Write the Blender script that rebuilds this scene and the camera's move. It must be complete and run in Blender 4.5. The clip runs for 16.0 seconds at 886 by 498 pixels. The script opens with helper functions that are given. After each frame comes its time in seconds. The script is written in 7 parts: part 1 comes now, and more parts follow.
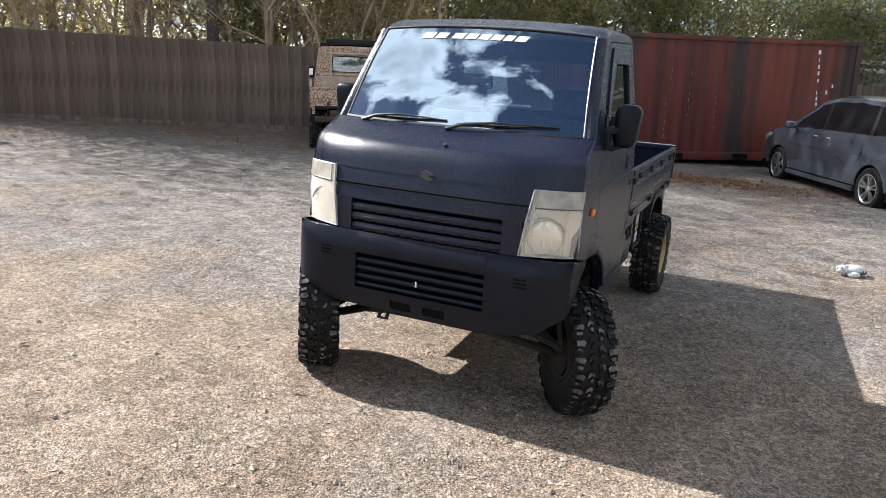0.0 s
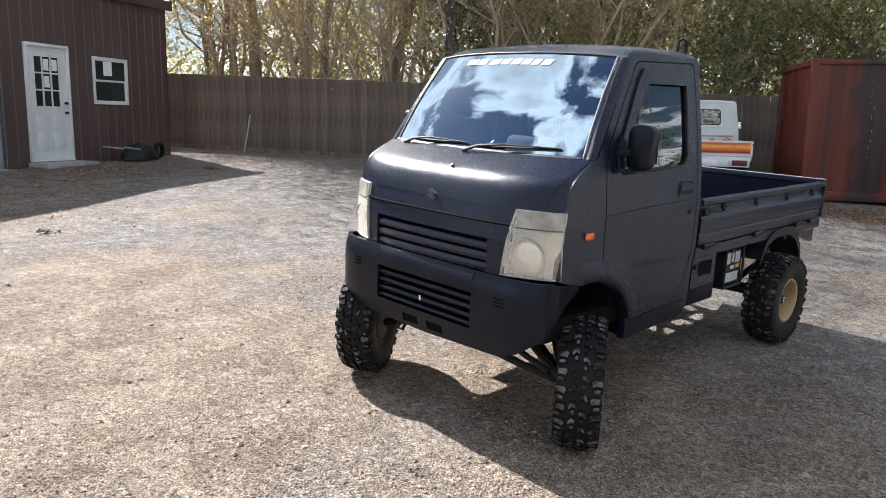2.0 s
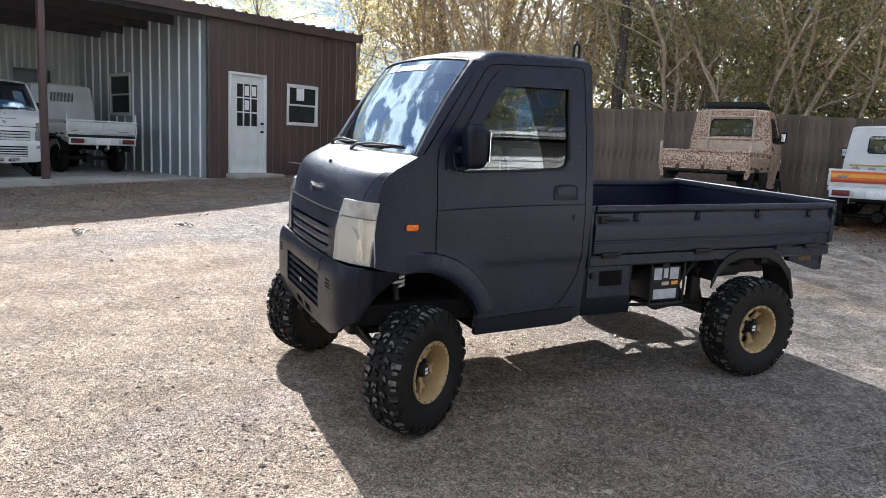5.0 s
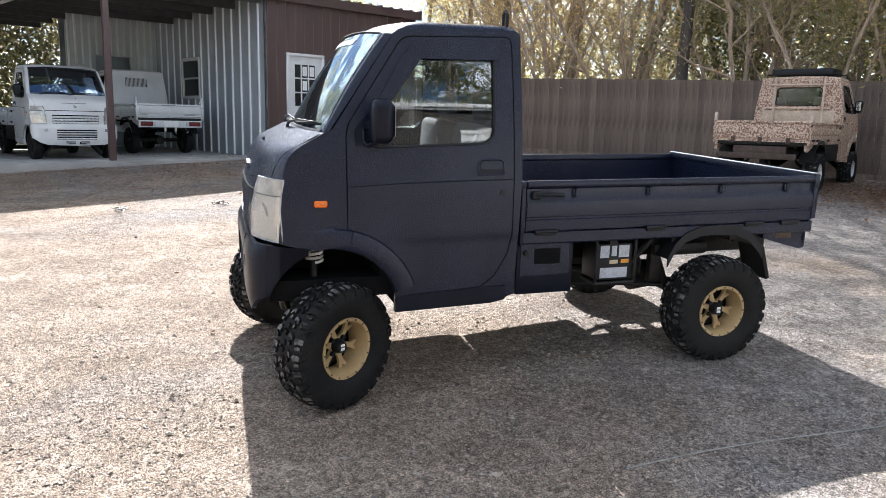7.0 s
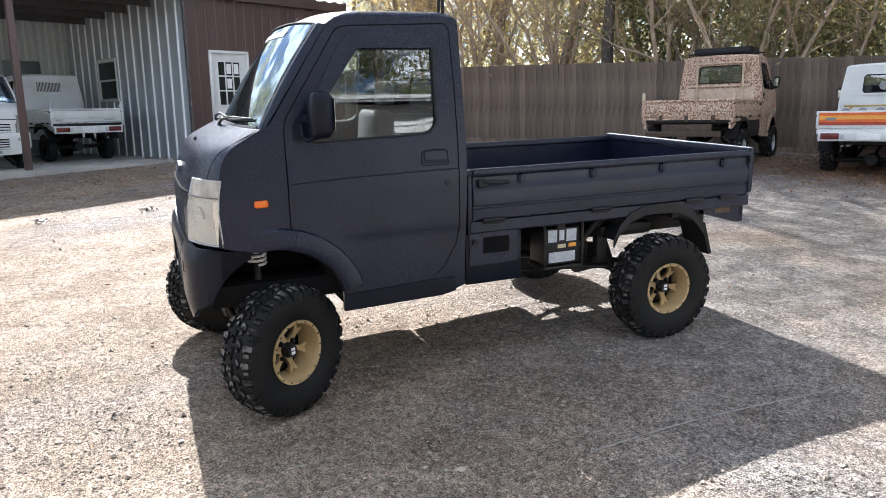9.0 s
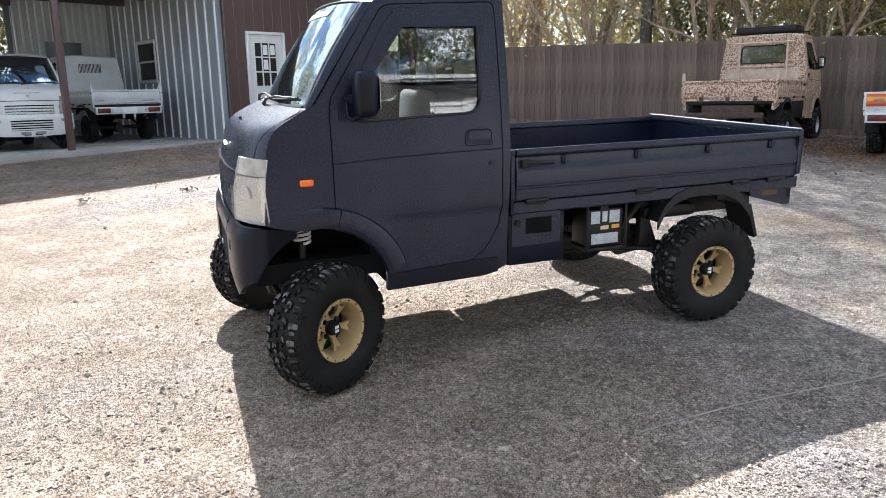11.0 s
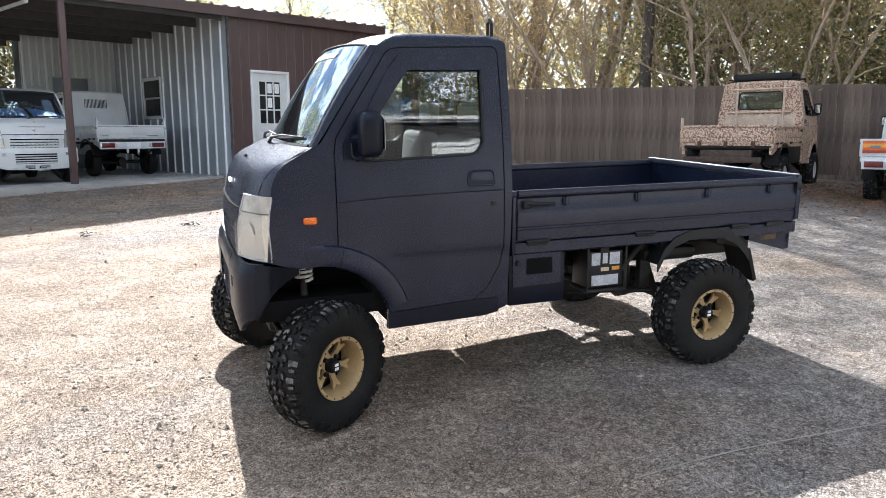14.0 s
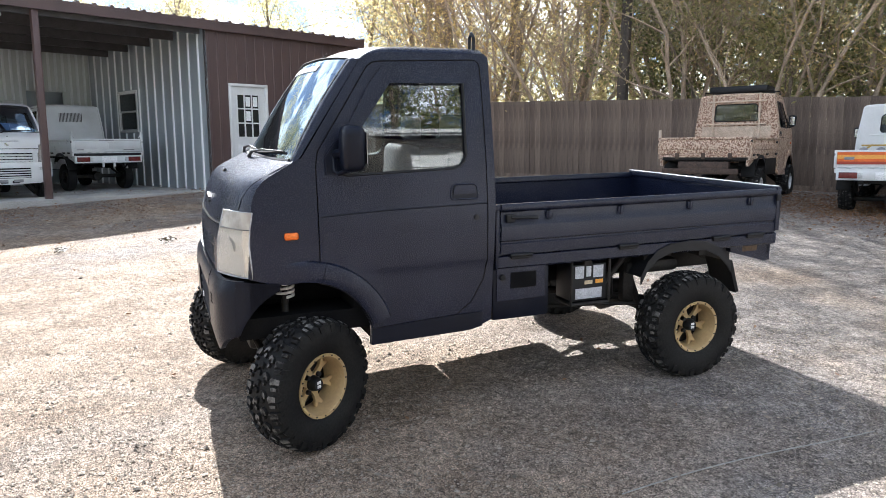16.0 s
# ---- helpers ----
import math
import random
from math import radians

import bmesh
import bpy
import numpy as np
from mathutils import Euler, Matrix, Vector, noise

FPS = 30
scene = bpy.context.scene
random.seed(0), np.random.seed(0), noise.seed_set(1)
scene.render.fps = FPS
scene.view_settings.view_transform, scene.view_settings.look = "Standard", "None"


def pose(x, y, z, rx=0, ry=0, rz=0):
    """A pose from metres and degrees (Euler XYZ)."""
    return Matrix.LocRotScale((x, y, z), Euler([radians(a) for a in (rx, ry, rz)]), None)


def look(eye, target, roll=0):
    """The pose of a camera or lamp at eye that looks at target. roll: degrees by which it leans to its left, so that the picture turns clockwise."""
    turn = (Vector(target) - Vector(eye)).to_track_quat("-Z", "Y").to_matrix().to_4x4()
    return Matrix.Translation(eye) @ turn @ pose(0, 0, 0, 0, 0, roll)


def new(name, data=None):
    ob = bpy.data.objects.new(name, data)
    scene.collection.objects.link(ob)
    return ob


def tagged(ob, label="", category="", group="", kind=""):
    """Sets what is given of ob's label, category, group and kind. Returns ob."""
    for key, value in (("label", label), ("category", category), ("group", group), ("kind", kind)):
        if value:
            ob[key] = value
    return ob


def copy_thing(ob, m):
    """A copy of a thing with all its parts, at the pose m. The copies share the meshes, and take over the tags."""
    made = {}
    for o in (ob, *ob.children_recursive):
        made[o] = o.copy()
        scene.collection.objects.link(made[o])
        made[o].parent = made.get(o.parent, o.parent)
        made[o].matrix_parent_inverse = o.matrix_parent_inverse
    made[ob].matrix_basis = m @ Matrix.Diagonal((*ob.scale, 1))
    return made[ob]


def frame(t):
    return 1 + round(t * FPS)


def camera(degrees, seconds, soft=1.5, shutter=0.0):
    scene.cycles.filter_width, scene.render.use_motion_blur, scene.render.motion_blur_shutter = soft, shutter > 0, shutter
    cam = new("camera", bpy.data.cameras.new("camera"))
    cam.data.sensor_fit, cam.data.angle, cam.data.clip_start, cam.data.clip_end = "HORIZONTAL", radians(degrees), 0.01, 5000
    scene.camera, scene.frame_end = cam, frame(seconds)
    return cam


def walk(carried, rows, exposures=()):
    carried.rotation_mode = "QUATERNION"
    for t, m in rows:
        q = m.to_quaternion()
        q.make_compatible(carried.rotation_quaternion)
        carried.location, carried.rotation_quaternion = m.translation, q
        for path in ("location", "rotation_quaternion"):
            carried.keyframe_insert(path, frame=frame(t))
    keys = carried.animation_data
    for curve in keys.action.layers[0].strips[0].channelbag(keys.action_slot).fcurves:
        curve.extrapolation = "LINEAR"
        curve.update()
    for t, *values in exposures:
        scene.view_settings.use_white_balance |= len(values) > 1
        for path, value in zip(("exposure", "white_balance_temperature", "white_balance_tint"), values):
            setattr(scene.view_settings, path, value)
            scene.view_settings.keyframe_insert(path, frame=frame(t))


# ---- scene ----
cam = camera(62.8, 16.0, soft=0.75)
PATH = [
    (0, (1.482, -3.383, 1.566), (0.686, -1.6, 1.135), 1.7),
    (0.5, (1.771, -3.23, 1.544), (0.839, -1.488, 1.235), 1.4),
    (1, (2.04, -3.018, 1.536), (0.969, -1.356, 1.235), 0.1),
    (1.5, (2.348, -2.892, 1.507), (1.077, -1.384, 1.176), 2.4),
    (2, (2.629, -2.736, 1.504), (1.214, -1.364, 1.164), 1.2),
    (2.5, (2.857, -2.415, 1.477), (1.358, -1.137, 1.129), 2.5),
    (3, (3.167, -2.204, 1.448), (1.567, -1.054, 1.102), 0.5),
    (3.5, (3.403, -2.003, 1.449), (1.741, -0.954, 1.078), 0.2),
    (3.7, (3.493, -1.909, 1.437), (1.82, -0.867, 1.101), 0.6),
    (5.8, (4.067, -0.935, 1.401), (2.215, -0.241, 1.103), 1.0),
    (6, (4.079, -0.842, 1.405), (2.218, -0.181, 1.089), -0.2),
    (6.5, (4.214, -0.631, 1.414), (2.306, -0.118, 1.104), 0.6),
    (7, (4.238, -0.448, 1.418), (2.361, 0.146, 1.071), 1.3),
    (7.5, (4.215, -0.43, 1.415), (2.344, 0.162, 1.032), -0.0),
    (8, (4.18, -0.45, 1.411), (2.342, 0.243, 1.036), -1.0),
    (8.2, (4.173, -0.459, 1.413), (2.35, 0.272, 1.038), -1.3),
    (10.3, (4.101, -0.519, 1.394), (2.29, 0.246, 1.025), -1.2),
    (10.5, (4.099, -0.53, 1.393), (2.285, 0.214, 0.997), -1.8),
    (11, (4.123, -0.533, 1.399), (2.286, 0.139, 0.984), -1.2),
    (11.5, (4.17, -0.533, 1.392), (2.303, 0.075, 1.009), -1.3),
    (12, (4.212, -0.538, 1.393), (2.334, 0.054, 1.039), -0.9),
    (12.5, (4.213, -0.536, 1.4), (2.352, 0.12, 1.072), -0.9),
    (13, (4.198, -0.54, 1.404), (2.332, 0.112, 1.099), -1.0),
    (13.5, (4.173, -0.546, 1.4), (2.311, 0.117, 1.089), -0.5),
    (14, (4.136, -0.553, 1.407), (2.282, 0.131, 1.096), -0.3),
    (14.5, (4.099, -0.564, 1.405), (2.26, 0.156, 1.093), -0.1),
    (15, (4.099, -0.568, 1.406), (2.242, 0.122, 1.13), -0.5),
    (15.5, (4.09, -0.563, 1.409), (2.237, 0.127, 1.106), -0.9),
    (16, (4.095, -0.557, 1.413), (2.257, 0.181, 1.135), -0.5),
]
walk(cam, [(t, look(eye, target, roll)) for t, eye, target, roll in PATH], exposures=[(0.0, 1.26, 6050, 10), (1.0, 1.34, 5950, 10), (2.0, 1.31, 5950, 10), (3.5, 1.29, 5830, 9), (7.0, 1.74, 5880, 11), (11.5, 1.84, 5850, 10), (16.0, 1.90, 5900, 10)])

# ---- world, sun and exposure ----
world = bpy.data.worlds.new("sky")
scene.world = world
world.use_nodes = True
SUN_ELEV = 40.5
wn, wl = world.node_tree.nodes, world.node_tree.links
wn.clear()


sky = wn.new("ShaderNodeTexSky")
sky.sky_type, sky.sun_disc = "NISHITA", False
sky.sun_elevation, sky.sun_rotation = radians(SUN_ELEV), radians(-90)
sky.air_density, sky.dust_density, sky.ozone_density = 1.0, 0.7, 3.0
coord = wn.new("ShaderNodeTexCoord")
sep = wn.new("ShaderNodeSeparateXYZ")
wl.new(coord.outputs["Generated"], sep.inputs[0])
lift = wn.new("ShaderNodeMath")
lift.operation, lift.inputs[1].default_value = "ADD", 0.18
wl.new(sep.outputs["Z"], lift.inputs[0])
flat = wn.new("ShaderNodeVectorMath")
flat.operation = "DIVIDE"
cmb = wn.new("ShaderNodeCombineXYZ")
for k in ("X", "Y", "Z"):
    wl.new(lift.outputs[0], cmb.inputs[k])
wl.new(coord.outputs["Generated"], flat.inputs[0])
wl.new(cmb.outputs[0], flat.inputs[1])
puff = wn.new("ShaderNodeTexNoise")
puff.inputs["Scale"].default_value, puff.inputs["Detail"].default_value = 3.0, 9.0
puff.inputs["Roughness"].default_value, puff.inputs["Distortion"].default_value = 0.58, 0.3
wl.new(flat.outputs[0], puff.inputs["Vector"])
cloud = wn.new("ShaderNodeValToRGB")
cloud.color_ramp.elements[0].position, cloud.color_ramp.elements[1].position = 0.500, 0.575
wl.new(puff.outputs["Fac"], cloud.inputs[0])
sky_bg, cloud_bg, sky_mix = wn.new("ShaderNodeBackground"), wn.new("ShaderNodeBackground"), wn.new("ShaderNodeMixShader")
sky_bg.inputs[1].default_value = 0.037
cloud_bg.inputs[0].default_value = (0.97, 0.985, 1.0, 1)
# the clouds are greyer where they are thick
thick = wn.new("ShaderNodeMapRange")
thick.inputs["From Min"].default_value, thick.inputs["From Max"].default_value = 0.56, 0.70
thick.inputs["To Min"].default_value, thick.inputs["To Max"].default_value = 1.12, 0.58
wl.new(puff.outputs["Fac"], thick.inputs["Value"])
wl.new(thick.outputs[0], cloud_bg.inputs[1])
wl.new(sky.outputs[0], sky_bg.inputs[0])
wl.new(cloud.outputs[0], sky_mix.inputs[0])
wl.new(sky_bg.outputs[0], sky_mix.inputs[1])
wl.new(cloud_bg.outputs[0], sky_mix.inputs[2])
wout = wn.new("ShaderNodeOutputWorld")
wl.new(sky_mix.outputs[0], wout.inputs[0])

sun = new("sun", bpy.data.lights.new("sun", "SUN"))
sun.data.energy, sun.data.angle, sun.data.color = 5.0, radians(0.5), (1.0, 0.94, 0.86)
sun.matrix_world = look((-30, 0.9, 30 * math.tan(radians(SUN_ELEV))), (0, 0, 0))

# ---- materials ----


def material(name, base, other=None, scale=8.0, rough=0.6, metal=0.0, bump=0.0, bump_scale=120.0, fine=0.25, spec=0.5, streak=None, contrast=(0.35, 0.65), vary=0.0, island=False, coat=0.0, sparkle=0.0):
    """A principled material: two colours mixed by a broad noise, a fine grain, relief, and variation from object to object."""
    m = bpy.data.materials.new(name)
    m.use_nodes = True
    nt = m.node_tree
    b = nt.nodes["Principled BSDF"]
    b.inputs["Metallic"].default_value, b.inputs["Specular IOR Level"].default_value = metal, spec
    b.inputs["Coat Weight"].default_value = coat
    co = nt.nodes.new("ShaderNodeTexCoord")
    mp = nt.nodes.new("ShaderNodeMapping")
    mp.inputs["Scale"].default_value = streak or (1, 1, 1)
    nt.links.new(co.outputs["Object"], mp.inputs[0])
    n1 = nt.nodes.new("ShaderNodeTexNoise")
    n1.inputs["Scale"].default_value, n1.inputs["Detail"].default_value = scale, 6
    nt.links.new(mp.outputs[0], n1.inputs["Vector"])
    ramp = nt.nodes.new("ShaderNodeMapRange")
    ramp.inputs["From Min"].default_value, ramp.inputs["From Max"].default_value = contrast
    nt.links.new(n1.outputs["Fac"], ramp.inputs["Value"])
    mix = nt.nodes.new("ShaderNodeMix")
    mix.data_type = "RGBA"
    mix.inputs["A"].default_value, mix.inputs["B"].default_value = (*base, 1), (*(other or base), 1)
    nt.links.new(ramp.outputs[0], mix.inputs["Factor"])
    n2 = nt.nodes.new("ShaderNodeTexNoise")
    n2.inputs["Scale"].default_value, n2.inputs["Detail"].default_value = bump_scale, 3
    nt.links.new(co.outputs["Object"], n2.inputs["Vector"])
    grain = nt.nodes.new("ShaderNodeMapRange")
    grain.inputs["From Min"].default_value, grain.inputs["From Max"].default_value = 0.3, 0.7
    grain.inputs["To Min"].default_value, grain.inputs["To Max"].default_value = 1 - fine, 1 + fine
    nt.links.new(n2.outputs["Fac"], grain.inputs["Value"])
    hsv = nt.nodes.new("ShaderNodeHueSaturation")
    nt.links.new(mix.outputs["Result"], hsv.inputs["Color"])
    last = grain.outputs[0]
    if vary:
        if island:
            rnd = nt.nodes.new("ShaderNodeNewGeometry").outputs["Random Per Island"]
        else:
            rnd = nt.nodes.new("ShaderNodeObjectInfo").outputs["Random"]
        vr = nt.nodes.new("ShaderNodeMapRange")
        vr.inputs["To Min"].default_value, vr.inputs["To Max"].default_value = 1 - vary, 1 + vary
        nt.links.new(rnd, vr.inputs["Value"])
        mu = nt.nodes.new("ShaderNodeMath")
        mu.operation = "MULTIPLY"
        nt.links.new(vr.outputs[0], mu.inputs[0])
        nt.links.new(last, mu.inputs[1])
        last = mu.outputs[0]
    nt.links.new(last, hsv.inputs["Value"])
    nt.links.new(hsv.outputs[0], b.inputs["Base Color"])
    rr = nt.nodes.new("ShaderNodeMapRange")
    rr.inputs["To Min"].default_value, rr.inputs["To Max"].default_value = max(rough - 0.1, 0.02), min(rough + 0.1, 1)
    if sparkle:
        rr.inputs["From Min"].default_value, rr.inputs["From Max"].default_value = 0.3, 0.7
        rr.inputs["To Min"].default_value, rr.inputs["To Max"].default_value = rough - sparkle, rough + sparkle
    nt.links.new((n2 if sparkle else n1).outputs["Fac"], rr.inputs["Value"])
    nt.links.new(rr.outputs[0], b.inputs["Roughness"])
    if bump:
        bp = nt.nodes.new("ShaderNodeBump")
        bp.inputs["Strength"].default_value, bp.inputs["Distance"].default_value = 1.0, bump
        nt.links.new(n2.outputs["Fac"], bp.inputs["Height"])
        nt.links.new(bp.outputs[0], b.inputs["Normal"])
    return m


def glass_material(name, tint, ior=1.5, rough=0.0, gloss=(1, 1, 1)):
    """Thin tinted pane: see-through, with the gloss of glass."""
    m = bpy.data.materials.new(name)
    m.use_nodes = True
    nt = m.node_tree
    nt.nodes.clear()
    tr, gl, mx = (nt.nodes.new(k) for k in ("ShaderNodeBsdfTransparent", "ShaderNodeBsdfGlossy", "ShaderNodeMixShader"))
    fr, out = nt.nodes.new("ShaderNodeFresnel"), nt.nodes.new("ShaderNodeOutputMaterial")
    tr.inputs[0].default_value, gl.inputs["Roughness"].default_value = (*tint, 1), rough
    gl.inputs["Color"].default_value = (*gloss, 1)
    fr.inputs[0].default_value = ior
    nt.links.new(fr.outputs[0], mx.inputs[0])
    nt.links.new(tr.outputs[0], mx.inputs[1])
    nt.links.new(gl.outputs[0], mx.inputs[2])
    nt.links.new(mx.outputs[0], out.inputs[0])
    return m


def hazy_material(name, haze, amount, clear=None):
    """Weathered plastic or dusty glass: part see-through, part scattering, with a gloss."""
    m = clear or glass_material(name, (1.0, 0.99, 0.97), 1.45, 0.06)
    nt = m.node_tree
    out = next(n for n in nt.nodes if n.type == "OUTPUT_MATERIAL")
    inner = out.inputs[0].links[0].from_socket
    df, mx = nt.nodes.new("ShaderNodeBsdfDiffuse"), nt.nodes.new("ShaderNodeMixShader")
    df.inputs[0].default_value, mx.inputs[0].default_value = (*haze, 1), amount
    nt.links.new(inner, mx.inputs[1])
    nt.links.new(df.outputs[0], mx.inputs[2])
    nt.links.new(mx.outputs[0], out.inputs[0])
    return m


M = {}
M["bedliner"] = material("bedliner", (0.0080, 0.0110, 0.0255), (0.0112, 0.0148, 0.0325), 3, 0.25, 0, 0.0014, 190, 0.20, spec=0.36, sparkle=0.09)
M["bumper_black"] = material("bumper_black", (0.0040, 0.0056, 0.0130), (0.0062, 0.0084, 0.0172), 5, 0.32, 0, 0.0010, 230, 0.35, spec=0.22)
M["black_plastic"] = material("black_plastic", (0.007, 0.0075, 0.009), (0.012, 0.0125, 0.0145), 14, 0.5, 0, 0.0003, 200, spec=0.32)
# near-black that holds the shade of gaps and hollows, also used on liners
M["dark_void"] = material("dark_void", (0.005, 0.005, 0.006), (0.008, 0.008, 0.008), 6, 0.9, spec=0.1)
M["badge_grey"] = material("badge_grey", (0.085, 0.088, 0.098), (0.06, 0.063, 0.07), 20, 0.4, 0.0)
M["dusty_tread"] = material("dusty_tread", (0.013, 0.0125, 0.012), (0.150, 0.143, 0.134), 17, 0.85, 0, 0.001, 90, 0.3, spec=0.25, contrast=(0.45, 0.62))
M["rubber"] = material("rubber", (0.0060, 0.0060, 0.0064), (0.0125, 0.0120, 0.0115), 9, 0.66, 0, 0.0006, 90, 0.4, spec=0.25)
M["rim_tan"] = material("rim_tan", (0.46, 0.335, 0.165), (0.40, 0.28, 0.14), 6, 0.42, 0, 0, 60, 0.08)
M["steel_dark"] = material("steel_dark", (0.012, 0.0115, 0.0112), (0.028, 0.025, 0.023), 12, 0.6, 0.2, 0.0004, 80, spec=0.3)
M["wiper_grey"] = material("wiper_grey", (0.016, 0.017, 0.018), (0.010, 0.010, 0.011), 20, 0.42, 0.0)
M["spring"] = material("spring", (0.70, 0.70, 0.70), (0.55, 0.55, 0.55), 30, 0.4, 0.0)
M["chrome"] = material("chrome", (0.75, 0.75, 0.76), (0.6, 0.6, 0.6), 20, 0.12, 1.0, 0, 50, 0.05)
M["lamp_cream"] = material("lamp_cream", (0.93, 0.89, 0.81), (0.70, 0.65, 0.55), 11, 0.26, 0.0, 0, 40, 0.05)
M["lamp_smoke"] = material("lamp_smoke", (0.27, 0.245, 0.215), (0.44, 0.41, 0.36), 10, 0.2, 0, 0, 40, 0.05)
M["lamp_clear"] = material("lamp_clear", (0.62, 0.63, 0.62), (0.5, 0.5, 0.5), 12, 0.2)
M["lamp_bright"] = material("lamp_bright", (0.90, 0.90, 0.88), (0.78, 0.78, 0.77), 20, 0.15, 0.5, 0, 50, 0.05)
M["lamp_dome"] = material("lamp_dome", (0.92, 0.90, 0.84), (0.80, 0.78, 0.72), 14, 0.12, 0.55, 0, 50, 0.05)
M["amber"] = material("amber", (0.80, 0.20, 0.03), (0.70, 0.15, 0.02), 20, 0.25)
M["red_lens"] = material("red_lens", (0.17, 0.025, 0.022), (0.12, 0.018, 0.016), 20, 0.2)
M["white_decal"] = material("white_decal", (0.85, 0.85, 0.85), None, 8, 0.5)
M["screen_letter"] = material("screen_letter", (0.74, 0.75, 0.76), (0.50, 0.51, 0.53), 30, 0.5)
M["worn_edge"] = material("worn_edge", (0.52, 0.53, 0.56), (0.30, 0.31, 0.34), 20, 0.4, 0.3)

M["side_glass"] = glass_material("side_glass", (0.82, 0.86, 0.85), 1.85)
M["lens_glass"] = glass_material("lens_glass", (0.97, 0.97, 0.96), 1.45, 0.03)
M["windscreen"] = hazy_material("windscreen", (0.80, 0.80, 0.78), 0.007, glass_material("windscreen", (0.52, 0.64, 0.78), 3.8, 0.0, (0.78, 0.95, 1.10)))
M["hazy_lens"] = hazy_material("hazy_lens", (0.97, 0.92, 0.83), 0.15)
M["seat_fabric"] = material("seat_fabric", (0.10, 0.10, 0.11), (0.14, 0.14, 0.15), 30, 0.9)
M["dash_grey"] = material("dash_grey", (0.055, 0.055, 0.06), (0.08, 0.08, 0.085), 20, 0.6)
M["head_lining"] = material("head_lining", (0.42, 0.42, 0.40), (0.36, 0.36, 0.34), 10, 0.9)
M["white_paint"] = material("white_paint", (0.74, 0.75, 0.75), (0.66, 0.67, 0.66), 3, 0.3, 0, 0, 60, 0.05, coat=0.4)
M["maroon_metal"] = material("maroon_metal", (0.082, 0.051, 0.047), (0.104, 0.065, 0.060), 2, 0.42, 0, 0, 60, 0.10, streak=(1, 1, 0.15))
# pale copy of the wall metal: the light ribs catch, put into colour
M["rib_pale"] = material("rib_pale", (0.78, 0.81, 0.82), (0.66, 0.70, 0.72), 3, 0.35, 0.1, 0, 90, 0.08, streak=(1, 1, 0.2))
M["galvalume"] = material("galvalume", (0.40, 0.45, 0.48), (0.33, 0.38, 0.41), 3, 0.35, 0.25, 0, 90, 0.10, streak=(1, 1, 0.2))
# lighter sheet for the carport's back wall, its daylight put into the colour
M["sheet_pale"] = material("sheet_pale", (0.62, 0.65, 0.64), (0.52, 0.55, 0.55), 3, 0.4, 0.1, 0, 90, 0.08, streak=(1, 1, 0.2))
M["concrete"] = material("concrete", (0.40, 0.39, 0.37), (0.30, 0.295, 0.28), 1.7, 0.85, 0, 0.002, 50, 0.2)
M["fence_wood"] = material("fence_wood", (0.096, 0.071, 0.055), (0.222, 0.168, 0.132), 3.2, 0.85, 0, 0.004, 45, 0.30, streak=(3.5, 3.5, 0.55), vary=0.22, contrast=(0.30, 0.70))
M["bark"] = material("bark", (0.25, 0.20, 0.155), (0.38, 0.31, 0.245), 7, 0.9, 0, 0.01, 30, 0.3, streak=(1, 1, 0.3))
M["purlin_grey"] = material("purlin_grey", (0.055, 0.052, 0.052), (0.08, 0.075, 0.075), 6, 0.5, 0.2)
M["bark_dark"] = material("bark_dark", (0.062, 0.052, 0.044), (0.120, 0.100, 0.083), 7, 0.9, 0, 0.012, 30, 0.3, streak=(1, 1, 0.3))
M["bark_pale"] = material("bark_pale", (0.54, 0.42, 0.31), (0.36, 0.275, 0.20), 5, 0.8, 0, 0.004, 40, 0.25, streak=(1, 1, 0.3))

# ---- building blocks ----


def finish(name, bm, mat, parent=None, label="", angle=38):
    me = bpy.data.meshes.new(name)
    bmesh.ops.recalc_face_normals(bm, faces=bm.faces)
    bm.to_mesh(me)
    bm.free()
    for p in me.polygons:
        p.use_smooth = True
    me.set_sharp_from_angle(angle=radians(angle))
    for one in mat if isinstance(mat, (list, tuple)) else [mat]:
        me.materials.append(one)
    ob = new(name, me)
    if parent is not None:
        ob.parent = parent
    if label:
        tagged(ob, label)
    return ob


def weld(bm):
    bmesh.ops.remove_doubles(bm, verts=bm.verts, dist=0.0006)
    return bm


def part(name, bm, mat, parent, label=""):
    return finish(name, bm, mat, parent, label)


def thing(name, label, category, m=None, group="", kind=""):
    ob = new(name)
    ob.empty_display_size = 0.2
    if m is not None:
        ob.matrix_world = m
    return tagged(ob, label, category, group, kind)


def box(bm, x0, x1, y0, y1, z0, z1, bev=0.0, seg=2, m=None):
    r = bmesh.ops.create_cube(bm, size=1.0, matrix=(m or Matrix()) @ Matrix.LocRotScale(((x0 + x1) / 2, (y0 + y1) / 2, (z0 + z1) / 2), None, (abs(x1 - x0), abs(y1 - y0), abs(z1 - z0))))
    if bev:
        bmesh.ops.bevel(bm, geom=list({e for v in r["verts"] for e in v.link_edges}), offset=bev, segments=seg, affect="EDGES", profile=0.5)
    return bm


def cyl(bm, p0, p1, r0, r1=None, seg=16):
    p0, p1 = Vector(p0), Vector(p1)
    d = p1 - p0
    m = Matrix.Translation((p0 + p1) / 2) @ d.to_track_quat("Z", "Y").to_matrix().to_4x4()
    bmesh.ops.create_cone(bm, cap_ends=True, segments=seg, radius1=r0, radius2=r0 if r1 is None else r1, depth=d.length, matrix=m)
    return bm


